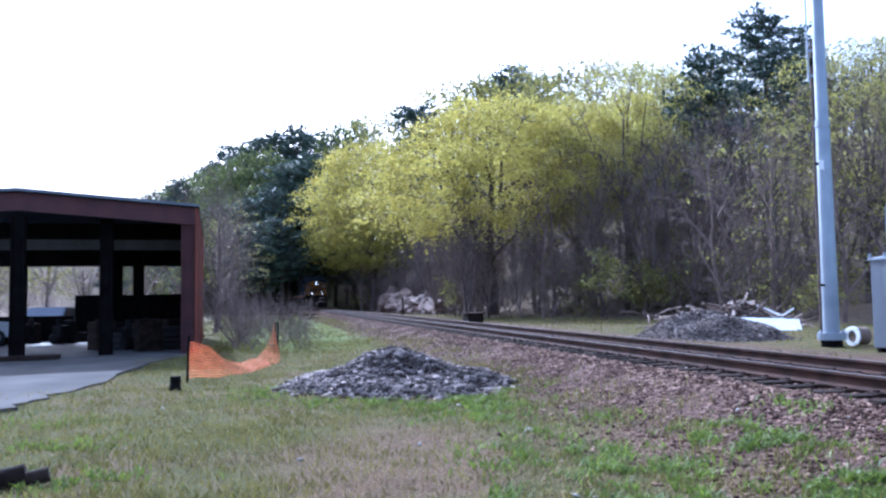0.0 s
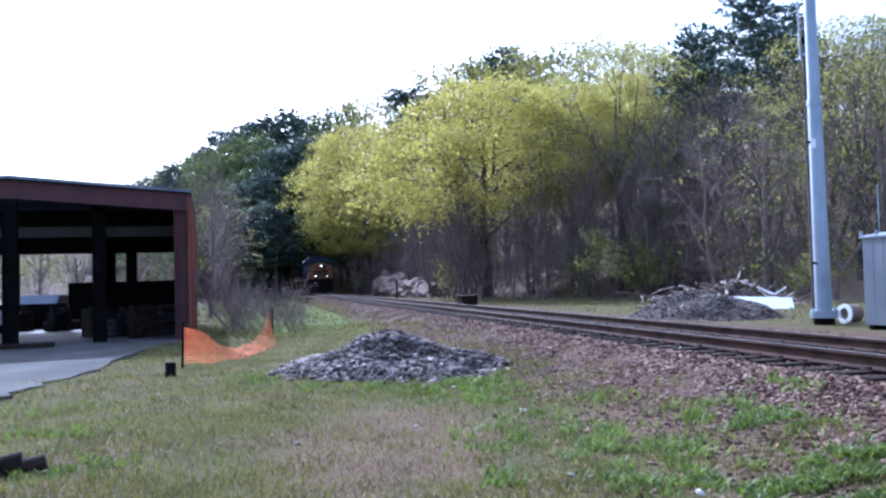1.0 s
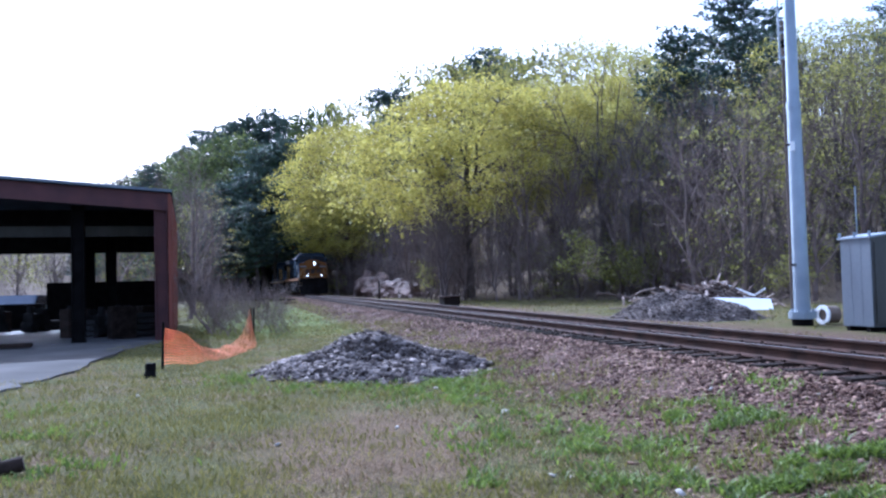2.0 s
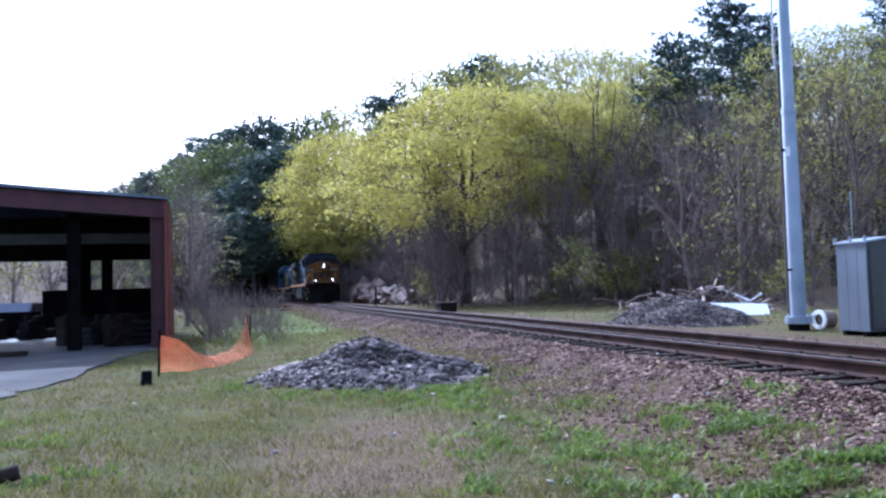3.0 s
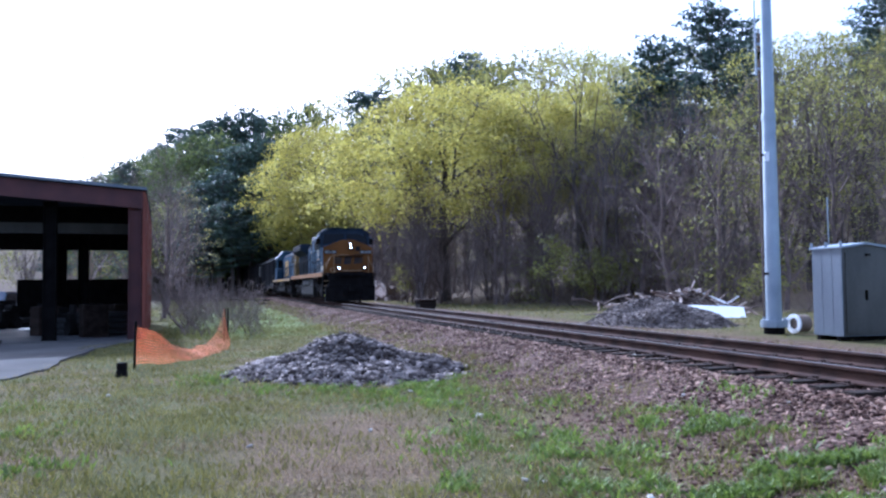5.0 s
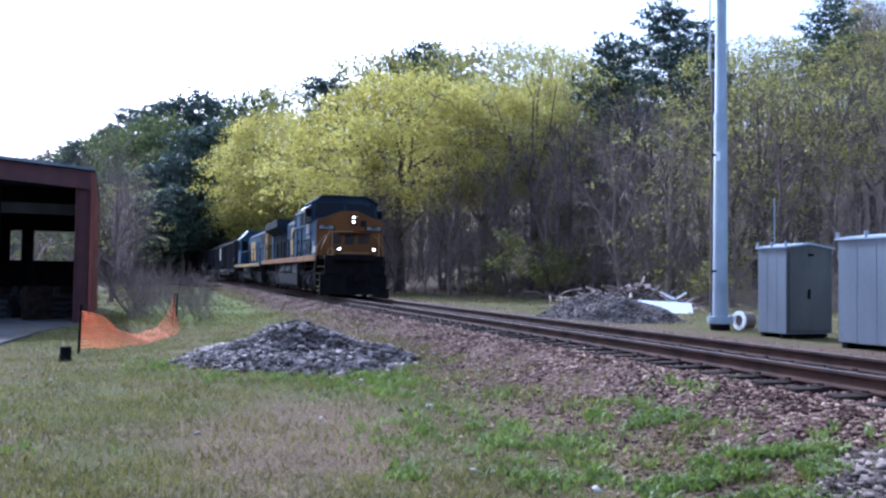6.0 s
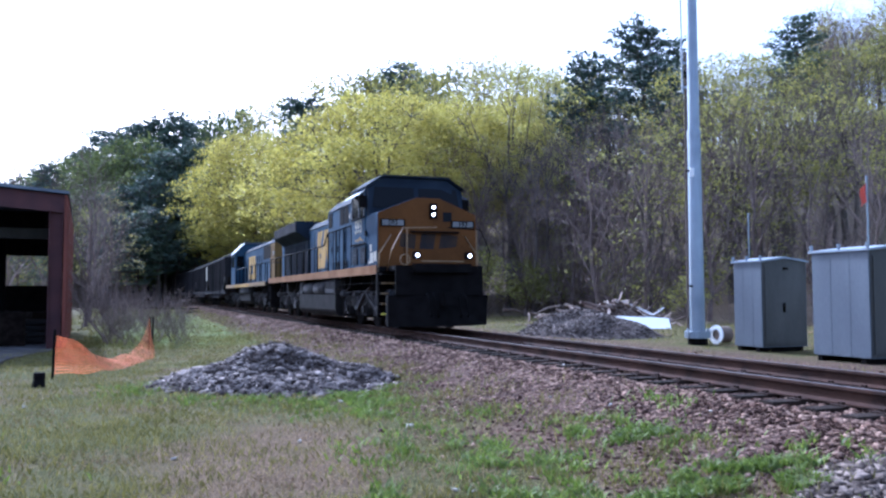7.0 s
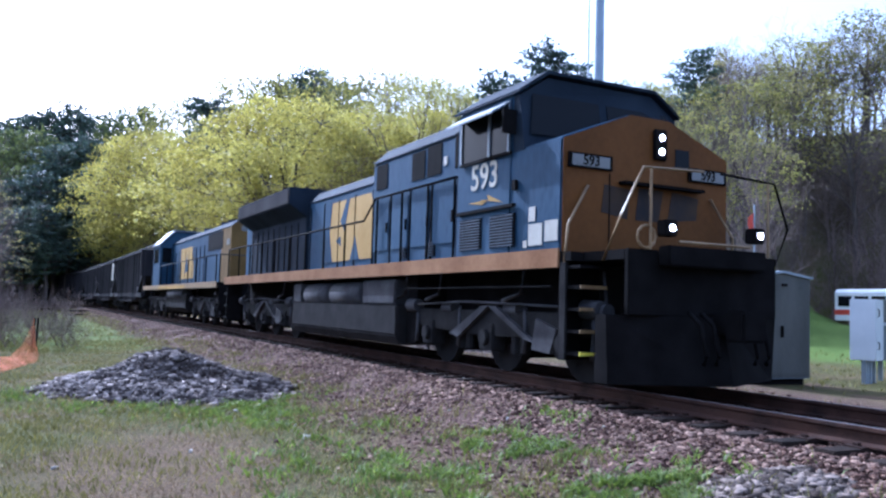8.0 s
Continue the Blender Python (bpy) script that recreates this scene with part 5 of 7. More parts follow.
def build_lawn_things():
    # cabinet on legs by the track
    s, w = 12.3, 17.2
    g = ground_z(s, w)
    c = empty("meter_cabinet", on_track(s, w, g, 20))
    tagged(c, "white steel meter cabinet on two posts", "cabinet")
    part("body", Mesh().box(-0.28, 0.28, 0.0, 0.62, 0.55, 1.95), M_alu_w, c, bevel=0.012)
    part("side_box", Mesh().box(-0.22, 0.3, 0.64, 1.5, 0.55, 1.35), M_alu, c, bevel=0.012)
    part("hood", Mesh().box(-0.3, 0.42, 0.62, 1.55, 1.36, 1.42), M_alu_w, c)
    part("top_box", Mesh().box(-0.2, 0.25, 0.64, 1.4, 1.44, 1.98), M_alu_stain_shade, c, bevel=0.01)
    for y in (0.1, 0.5, 0.8, 1.4):
        part("leg", Mesh().box(-0.05, 0.05, y - 0.04, y + 0.04, -0.1, 0.56), M_galv, c)
    for z in (0.8, 1.55):
        part("handle", Mesh().tube([(0.29, 0.08, z), (0.33, 0.08, z + 0.02), (0.33, 0.08, z + 0.16), (0.29, 0.08, z + 0.18)], 0.012, 6), M_dark, c)
    part("conduit", Mesh().tube([(0.0, 0.3, -0.1), (0.0, 0.3, 0.56)], 0.05, 8), M_galv, c)
    # parked bus
    a = radians(-47.0)
    x, y = -math.sin(a) * 68, math.cos(a) * 68
    bus = empty("parked_bus", pose(x, y, surface_z(x, y), 0, 0, -72))
    tagged(bus, "white bus with an orange-red stripe parked on the lawn", "bus")
    part("body", Mesh().prism([(-1.2, 0.4), (1.2, 0.4), (1.2, 2.6), (0.95, 2.85), (-0.95, 2.85), (-1.2, 2.6)], -8.5, 0), M_white, bus, bevel=0.05)
    part("stripe", Mesh().box(-8.5, 0.015, -1.22, 1.22, 0.85, 1.25), M_red, bus, "orange-red stripe")
    part("windscreen", Mesh().box(0.0, 0.02, -1.05, 1.05, 1.45, 2.35), M_loco_glass, bus)
    for k in range(6):
        part("window", Mesh().box(-8.2 + k * 1.32, -7.1 + k * 1.32, 1.2, 1.215, 1.5, 2.3), M_loco_glass, bus)
        part("window", Mesh().box(-8.2 + k * 1.32, -7.1 + k * 1.32, -1.215, -1.2, 1.5, 2.3), M_loco_glass, bus)
    for xw in (-1.6, -6.6):
        for yw in (-1.05, 1.05):
            part("wheel", Mesh().tube([(xw, yw - 0.13, 0.45), (xw, yw + 0.13, 0.45)], 0.45, 18), M_tyre, bus)
    # flagpole, whip antenna behind the cases
    a = radians(-35.6)
    x, y = -math.sin(a) * 34, math.cos(a) * 34
    f = empty("flagpole", pose(x, y, surface_z(x, y)))
    tagged(f, "thin pale flagpole with a limp red flag", "flagpole")
    part("pole", Mesh().tube([(0, 0, -0.1), (0, 0, 5.8)], 0.035, 8), M_galv, f)
    flag = Mesh()
    rows = []
    for i in range(9):
        z = 5.5 - i * 0.085
        rows.append([(-0.02 - 0.06 * j + 0.02 * math.sin(i + j * 2), 0.03 * math.sin(j * 1.8 + i * 0.5), z - 0.05 * j) for j in range(5)])
    flag.add([q for r in rows for q in r], [(i * 5 + j, i * 5 + j + 1, i * 5 + j + 6, i * 5 + j + 5) for i in range(8) for j in range(4)])
    part("flag", flag, M_red, f, "limp red and white flag")
    a = radians(-28.6)
    x, y = -math.sin(a) * 25, math.cos(a) * 25
    thing("whip_antenna", Mesh().tube([(0, 0, -0.1), (0, 0, 2.4), (0, 0, 3.75)], [0.018, 0.014, 0.024], 6), M_galv, pose(x, y, surface_z(x, y)), "thin pale rod antenna beyond the equipment case", "antenna")


def car(x, y, z, turn, paint, label, tall=1.0):
    c = empty("parked_car", pose(x, y, z, 0, 0, turn))
    tagged(c, label, "car", "cars parked about the shed")
    prof = [(-2.1, 0.35), (2.1, 0.35), (2.15, 0.75), (1.95, 0.92), (1.0, 1.0), (0.45, 1.45 * tall), (-1.5, 1.48 * tall), (-2.05, 1.0), (-2.15, 0.7)]
    part("body", Mesh().prism(prof, -0.86, 0.86, axis='y'), paint, c, bevel=0.05)
    for yy, o in ((-0.875, 0.0), (0.863, 0.0)):
        part("side_glass", Mesh().prism([(0.85, 1.02), (0.42, 1.38 * tall), (-1.45, 1.40 * tall), (-1.85, 1.02)], yy, yy + 0.012, axis='y'), M_loco_glass, c)
    part("windscreen", Mesh().add([(1.02, -0.75, 1.03), (1.02, 0.75, 1.03), (0.5, 0.68, 1.42 * tall), (0.5, -0.68, 1.42 * tall), (0.98, -0.75, 1.0), (0.98, 0.75, 1.0), (0.46, 0.68, 1.39 * tall), (0.46, -0.68, 1.39 * tall)],
                                  [(0, 1, 2, 3), (7, 6, 5, 4), (0, 4, 5, 1), (1, 5, 6, 2), (2, 6, 7, 3), (3, 7, 4, 0)]), M_loco_glass, c)
    for xw in (-1.35, 1.3):
        for yw in (-0.8, 0.8):
            w = part("wheel", Mesh().tube([(xw, yw - 0.1, 0.33), (xw, yw + 0.1, 0.33)], 0.33, 18), M_tyre, c)
            part("rim", Mesh().tube([(xw, yw - 0.108, 0.33), (xw, yw + 0.108, 0.33)], 0.19, 12), M_alu, w)
    for yy in (-0.6, 0.6):
        part("headlight", Mesh().box(2.08, 2.16, yy - 0.18, yy + 0.18, 0.66, 0.82), M_alu_w, c, bevel=0.01)
    return c


def build_shed_contents():
    rnd = random.Random(44)

    def in_shed(x, y, z=0.05):
        return on_track(SHED_S, SHED_W, 0.0, SHED_TURN) @ Vector((x, y, z))
    for x, y, turn, paint, lab, tall in ((-9.0, -9.2, 40, M_carwhite, "white hatchback parked at the shed's open side", 1.0), (-15.0, -10.5, 15, M_carwhite, "white estate car parked beyond the shed", 1.1), (-17.5, -7.0, 100, M_carblue, "dark blue saloon car parked behind the shed", 1.0), (-4.0, -10.8, 75, M_carblue, "dark blue car under the shed roof", 1.05)):
        p = in_shed(x, y)
        car(p.x, p.y, max(p.z, 0.04), turn, paint, lab, tall)
    # machinery and junk along the side wall
    for k in range(26):
        x, y = rnd.uniform(-11.5, -0.6), rnd.choice((-0.9, -1.6, -2.4, -3.3)) + rnd.gauss(0, 0.25)
        if k > 17:
            x, y = rnd.uniform(-12.3, -9.0), rnd.uniform(-8.5, -3.5)
        p = in_shed(x, y, 0.03)
        kind = k % 4
        t = rnd.uniform(0, 360)
        if kind == 0:
            h = rnd.uniform(0.5, 1.1)
            thing("crate", Mesh().box(-0.4, 0.4, -0.3, 0.3, 0, h).box(-0.43, 0.43, -0.33, 0.33, h * 0.3, h * 0.36).box(-0.43, 0.43, -0.33, 0.33, h * 0.8, h * 0.86), M_tie, pose(p.x, p.y, p.z, 0, 0, t), "old dark timber crate on the shed floor", "crate", bevel=0.01)
        elif kind == 1:
            thing("oil_drum", Mesh().tube([(0, 0, 0), (0, 0, 0.28), (0, 0, 0.3), (0, 0, 0.32), (0, 0, 0.58), (0, 0, 0.6), (0, 0, 0.62), (0, 0, 0.88)], [0.29, 0.29, 0.305, 0.29, 0.29, 0.305, 0.29, 0.29], 18), (M_carblue, M_grime, M_redsteel)[k % 3], pose(p.x, p.y, p.z), "dented steel oil drum on the shed floor", "drum")
        elif kind == 2:
            m = Mesh().box(-0.45, 0.45, -0.25, 0.25, 0.25, 0.75).tube([(-0.3, 0, 0.75), (-0.3, 0, 1.05)], 0.12, 10).box(0.1, 0.4, -0.2, 0.2, 0.75, 0.95)
            m.tube([(0.35, -0.3, 0.22), (0.35, 0.3, 0.22)], 0.22, 12).tube([(-0.35, -0.3, 0.22), (-0.35, 0.3, 0.22)], 0.22, 12)
            thing("machine", m, M_grime, pose(p.x, p.y, p.z, 0, 0, t), "small greasy machine on wheels in the shed", "machine", bevel=0.01)
        else:
            for i in range(rnd.randint(2, 4)):
                ring = [(0.30 * math.cos(a), 0.30 * math.sin(a), 0.1) for a in [j * 0.5236 for j in range(13)]]
                thing("tyre", Mesh().tube(ring, 0.1, 8, cap=False), M_tyre, pose(p.x, p.y, p.z + 0.2 * i), "worn black tyre stacked on the shed floor", "tyre", "stacked tyres", smooth_shade=True)
    p = in_shed(1.2, -4.6)
    thing("timber_skid", Mesh().box(-0.9, 0.9, -0.12, 0.12, 0, 0.12).box(-0.9, 0.9, 0.2, 0.4, 0, 0.1), M_tie, pose(p.x, p.y, 0.08, 0, 0, 20), "dark timber skid lying on the concrete", "timber", bevel=0.01)


M_alu_w = ramp_mat("pale_grey_enamel", [(0.52, 0.55, 0.56), (0.64, 0.66, 0.67)], 1.5, 0.5, 0.1, bump=0.02)


def build_litter():
    """Pale stones and scraps scattered in the grass."""
    rnd = random.Random(9)
    for x, y in ((2.95, 10.7), (1.05, 6.75), (1.2, 6.7), (-0.3, 9.3), (4.6, 10.9), (-1.5, 8.5), (0.2, 12.6), (3.4, 9.6), (-3.3, 5.6), (1.9, 6.1), (4.1, 8.4), (-4.4, 12.8), (2.0, 12.5), (3.9, 13.3), (1.0, 10.1), (0.7, 5.5)):
        r = rnd.uniform(0.025, 0.06)
        v, f = stones([Vector((0, 0, 0))], int(abs(x * 100)), r, r * 1.6)
        thing("pale_stone", raw("pale_stone", v, f, M_cream_stone), None, pose(x, y, max(surface_z(x, y), ballast_z(Vector((x, y, 0)).dot(N)) if Vector((x, y, 0)).dot(N) > 3.6 else -1) + r * 0.35), "pale loose stone lying in the grass", "stone", "pale stones in the grass")


M_cream_stone = ramp_mat("pale_stone", [(0.30, 0.27, 0.23), (0.46, 0.43, 0.39)], 4, 0.8, bump=0.2)
build_fence()
build_stump()
build_debris()
build_reel()
build_trackside()
build_outcrop()
build_lawn_things()
build_shed_contents()
build_litter()


# ---- grass and weeds ----
def blades(name, spots, material, lo, hi, width, lean, seed, label, category):
    """Short tapering blades, each a bent strip of two faces."""
    g = np.random.default_rng(seed)
    p = np.array(spots, float)
    n = len(p)
    a = g.uniform(0, 6.283, n)
    h = g.uniform(lo, hi, n)
    d = np.stack([np.cos(a), np.sin(a), np.zeros(n)], 1)
    t = g.uniform(0, 6.283, n)
    side = np.stack([np.cos(t), np.sin(t), np.zeros(n)], 1) * (width * g.uniform(0.6, 1.4, n))[:, None]
    up = np.array([0, 0, 1.0])
    mid = p + d * (h * lean * 0.3)[:, None] + up * (h * 0.6)[:, None]
    tip = p + d * (h * lean)[:, None] + up * h[:, None]
    v = np.stack([p - side, p + side, mid + side * 0.8, mid - side * 0.8, tip], 1).reshape(-1, 3)
    base = 5 * np.arange(n)[:, None]
    f = np.concatenate([base + np.array([[0, 1, 2]]), base + np.array([[0, 2, 3]]), base + np.array([[3, 2, 4]])], 1).reshape(-1, 3)
    tagged(new(name, raw(name, v, f, material)), label, category, kind="stuff")


M_grass = ramp_mat("grass_blade", [(0.084, 0.079, 0.016), (0.15, 0.136, 0.03), (0.225, 0.195, 0.056)], 1.2, 0.7, bump=0, per_island=0.5, fine=9, transl=0.3)
M_dry = ramp_mat("dry_grass", [(0.115, 0.078, 0.036), (0.20, 0.142, 0.070), (0.31, 0.23, 0.125)], 1.2, 0.8, bump=0, per_island=0.6, fine=9, transl=0.2)
M_weed = ramp_mat("weed_leaf", [(0.065, 0.094, 0.012), (0.118, 0.168, 0.021), (0.19, 0.245, 0.042)], 1.5, 0.6, bump=0, per_island=0.5, fine=9, transl=0.4)


def surface(p):
    s, w = p.dot(D), p.dot(N)
    return max(ground_z(s, w), ballast_z(w) if abs(w - TRACK_W) < 4.2 else -1)


def build_grass():
    rnd = random.Random(77)
    green, dry, weed = [], [], []
    for k in range(250000):
        if k < 85000:
            p = tr(rnd.uniform(-14, 33), rnd.uniform(-15, 5), 0)
        else:
            r, a = 2.0 + 31 * rnd.random() ** 1.7, radians(rnd.gauss(-3, 25))
            if rnd.random() > smooth(2.0, 6.5, r):
                continue
            p = Vector((math.sin(a) * r, math.cos(a) * r, 0))
        w = p.dot(N)
        if abs(w - TRACK_W) < 2.9 or w > 12.5 or (w < -3.4 and p.dot(D) > 16.5 + 0.55 * (w + 3.6)) or (w < SHED_W - 0.1 and p.dot(D) > SHED_S - 0.3):
            continue
        n1 = noise.noise(Vector((p.x * 0.45, p.y * 0.45, 3.0))) + 0.5 * noise.noise(Vector((p.x * 1.6, p.y * 1.6, 7.0)))
        n2 = noise.noise(Vector((p.x * 0.7, p.y * 0.7, 12.0)))
        bare = 0.75 * smooth(3.0, 4.9, w) + 0.55 * smooth(1.3, 0.4, math.hypot((p.x + 0.4) / 1.6, (p.y - 8.3) / 3.0)) + 0.7 * smooth(1.3, 0.4, math.hypot((p.x - 2.2) / 0.9, (p.y - 9.0) / 1.3))
        if rnd.random() < bare * (1.0 - 0.8 * smooth(0.1, 0.5, n1)):
            continue
        if rnd.random() < 0.55 * smooth(0.0, 0.32, noise.noise(Vector((p.x * 1.1, p.y * 1.1, 31.0))) + 0.3 * noise.noise(Vector((p.x * 4.0, p.y * 4.0, 2.0)))):
            continue
        p.z = surface(p) - 0.005
        far = smooth(0.6, -2.2, p.x) if p.y < 11.5 else 1.0 - 2.2 * smooth(1.2, 0.5, math.hypot((p.x - 2.3) / 1.1, (p.y - 12.8) / 1.8))
        (green if n2 + 0.5 * far + rnd.gauss(0, 0.24) > 0.10 else dry).append(p)
    # clumps of bright weeds: x, y, half-widths, count
    for cx, cy, rx, ry, n in ((3.15, 6.1, 0.85, 0.6, 3600), (2.88, 8.72, 0.42, 0.6, 1200), (3.18, 7.94, 0.38, 0.5, 1000), (3.5, 7.8, 0.3, 0.3, 350), (1.72, 6.65, 0.48, 0.45, 1100), (1.56, 8.4, 0.48, 0.6, 900), (1.48, 7.6, 0.4, 0.34, 600),
                              (2.17, 7.5, 0.28, 0.4, 450), (0.35, 12.9, 0.85, 1.3, 2100), (0.75, 11.4, 0.5, 0.6, 700), (-3.2, 14.6, 0.6, 0.9, 900), (-1.7, 13.0, 1.1, 0.5, 800), (0.65, 8.4, 0.5, 0.9, 700), (0.52, 6.65, 0.25, 0.34, 260), (-3.65, 7.5, 0.7, 0.5, 900),
                              (-4.4, 9.3, 0.7, 0.5, 400), (-5.6, 11.5, 0.9, 0.8, 500), (1.15, 9.8, 0.4, 0.5, 350), (3.9, 9.2, 0.3, 0.5, 250), (2.0, 10.4, 0.4, 0.4, 250), (4.3, 6.6, 0.2, 0.2, 120), (-2.4, 15.6, 0.5, 0.5, 250)):
        for _ in range(int(n * 2.3)):
            p = Vector((rnd.gauss(cx, rx * 0.6), rnd.gauss(cy, ry * 0.6), 0))
            if noise.noise(Vector((p.x * 3.2, p.y * 3.2, 40.0))) < 0.02:
                continue
            p.z = surface(p)
            if n > 2000 or rnd.random() < 0.42:
                weed.append(p)
    tufts = []
    for _ in range(42000):
        if rnd.random() < 0.55:
            s, w = rnd.uniform(26, 100), rnd.uniform(-4.5, 5.3)
        else:
            s, w = rnd.uniform(8, 95), rnd.uniform(11.8, 27)
            if w > tree_edge(s) + 1 or w < 11.8 + 2.0 * smooth(36, 26, s) + 2.0 * rnd.random():
                continue
        if SHED_W - 12 < w < SHED_W + 0.2 and s < SHED_S + 13:
            continue
        n2 = noise.noise(Vector((s * 0.3, w * 0.5, 5.0)))
        if n2 + rnd.gauss(0, 0.25) > -0.15:
            tufts.append(tr(s, w + bend(s), ground_z(s, w) - 0.01))
    stalks = []
    for _ in range(14000):
        p = tr(rnd.uniform(-6, 30), rnd.gauss(4.6, 0.55), 0)
        if noise.noise(Vector((p.x * 1.3, p.y * 1.3, 50.0))) + rnd.gauss(0, 0.1) > 0.12:
            p.z = surface(p) - 0.01
            stalks.append(p)
    blades("tall_grass", stalks, M_grass, 0.06, 0.2, 0.004, 0.5, 8, "thin tall grass growing through the ballast edge", "grass")
    blades("far_grass", tufts, M_grass, 0.05, 0.14, 0.014, 0.8, 6, "rough grass along the far trackside", "grass")
    blades("grass", green, M_grass, 0.03, 0.085, 0.006, 0.7, 1, "short patchy green lawn grass", "grass")
    blades("dry_grass", dry, M_dry, 0.02, 0.065, 0.005, 1.2, 2, "dry straw-coloured grass between the green", "grass")
    blades("weeds", weed, M_weed, 0.025, 0.105, 0.010, 1.0, 3, "clumps of bright green low weeds", "weeds")


build_grass()


# ---- train ----
def wheelset_data():
    m = Mesh().tube([(0, -0.9, 0), (0, 0.9, 0)], 0.09, 8)
    for y in (-0.752, 0.752):
        m.tube([(0, y - 0.07, 0), (0, y + 0.07, 0)], 0.53, 20)
        m.tube([(0, y - 0.11, 0), (0, y + 0.11, 0)], 0.14, 10)
        for k in range(4):
            a = k * 1.5708
            m.box(-0.04, 0.04, y - 0.085, y + 0.085, 0.2, 0.38, pose(0, 0, 0, 0, math.degrees(a), 0))
    return m.data("wheelset", M_grime)


WHEELS = []
WHEELSET = wheelset_data()


def truck(parent, x, axles, heavy=True):
    """A bogie: side frames, springs, struts and turning wheelsets."""
    half = max(axles) - min(axles)
    half = half / 2
    t = part("truck", Mesh().box(-half - 0.2, half + 0.2, -0.55, 0.55, 0.55, 0.85), M_dark, parent, "dark steel bogie", m=pose(x, 0, 0))
    # black boxes added to stand for the shade between the wheels
    if heavy:
        for a in axles:
            part("traction_motor", Mesh().box(a - 0.75, a + 0.2, -0.6, 0.6, 0.22, 1.0), M_dark, t)
    for y in (-1.08, 1.08):
        f = Mesh()
        o = 0.09
        f.prism([(-half - 0.75, 0.80), (-half - 0.75, 0.95), (half + 0.75, 0.95), (half + 0.75, 0.80), (half + 0.35, 0.62), (0.4, 0.55), (-0.4, 0.55), (-half - 0.35, 0.62)], y - o, y + o, axis='y')
        part("side_frame", f, M_grime, t, bevel=0.015)
        if heavy:
            v = Mesh()
            sgn = -1 if y < 0 else 1
            y0, y1 = sorted((y + sgn * 0.1, y + sgn * 0.17))
            for xa, xb in ((-1.15, -0.1), (1.15, 0.1)):
                v.prism([(xa, 0.55), (xb, 1.02), (xb + 0.22, 1.02), (xa + 0.30, 0.50)], y0, y1, axis='y')
            v.prism([(1.35, 0.42), (1.45, 0.85), (1.95, 0.72), (1.8, 0.38)], y0, y1, axis='y')
            part("equaliser", v, M_strut, t, "pale dusty steel struts")
        if heavy:
            out = -1 if y < 0 else 1
            for xs in (-half - 0.55, -1.0, 1.0, half + 0.55):
                part("brake_hanger", Mesh().tube([(xs, y + 0.05 * out, 1.0), (xs + 0.12, y + 0.12 * out, 0.7), (xs + 0.05, y + 0.1 * out, 0.35)], 0.035, 6), M_strut, t, smooth_shade=True)
            for xs in (-half - 0.62, half + 0.62):
                part("sand_pipe", Mesh().tube([(xs, y * 0.95, 1.5), (xs * 1.04, y * 0.95, 0.8), (xs * 1.0, y * 0.8, 0.18)], 0.022, 6), M_strut, t, smooth_shade=True)
                part("brake_cap", Mesh().tube([(xs - 0.17, y + 0.1 * out, 1.0), (xs + 0.17, y + 0.1 * out, 1.0)], [0.13, 0.115], 12), M_strut, t, smooth_shade=True, angle=40)
            part("air_line", Mesh().tube([(-half - 0.4, y + 0.14 * out, 1.02), (-0.6, y + 0.16 * out, 1.08), (0.6, y + 0.16 * out, 1.06), (half + 0.4, y + 0.14 * out, 1.02)], 0.02, 6), M_strut, t, smooth_shade=True)
        for xs in (-0.95, -0.7, 0.7, 0.95):
            part("spring", Mesh().tube([(xs, y, 0.32), (xs, y, 0.58)], 0.08, 8), M_grime, t)
        for a in axles:
            part("axle_box", Mesh().box(a - 0.2, a + 0.2, y - 0.13, y + 0.13, 0.33, 0.75).tube([(a, y - 0.2, 0.53), (a, y + 0.2, 0.53)], 0.13, 10), M_grime, t, bevel=0.02)
            if heavy:
                part("brake_cylinder", Mesh().tube([(a + 0.5, y - 0.04, 0.98), (a + 0.85, y - 0.04, 0.98)], 0.10, 10), M_strut, t, smooth_shade=True, angle=40)
    for a in axles:
        w = part("wheelset", WHEELSET, M_grime, t, m=pose(a, 0, 0.53))
        WHEELS.append((w, a))
    return t


def text_data(body, size, material):
    c = bpy.data.curves.new("lettering", 'FONT')
    c.body, c.size, c.align_x, c.align_y, c.extrude = body, size, 'CENTER', 'CENTER', 0.004
    c.offset = 0.012 * size
    ob = bpy.data.objects.new("lettering", c)
    scene.collection.objects.link(ob)
    me = bpy.data.meshes.new_from_object(ob.evaluated_get(bpy.context.evaluated_depsgraph_get()))
    bpy.data.objects.remove(ob)
    me.materials.clear()
    me.materials.append(material)
    return me


M_strut = ramp_mat("dusty_grey_steel", [(0.030, 0.029, 0.031), (0.072, 0.070, 0.072)], 2.5, 0.85, 0.0, bump=0.15, spec=0.05)
M_rail_paint = ramp_mat("yellow_rail_paint", [(0.14, 0.088, 0.035), (0.25, 0.165, 0.075)], 3.0, 0.5, bump=0.0)
M_emblem = ramp_mat("worn_dark_emblem", [(0.014, 0.012, 0.014), (0.045, 0.026, 0.012)], 2.5, 0.9, bump=0.0, fine=9)
M_step = ramp_mat("bright_yellow_step", [(0.70, 0.62, 0.05), (0.85, 0.76, 0.10)], 3.0, 0.5, bump=0.0)
M_cream = ramp_mat("faded_white_paint", [(0.27, 0.255, 0.21), (0.40, 0.38, 0.33)], 2.5, 0.6, bump=0.0)
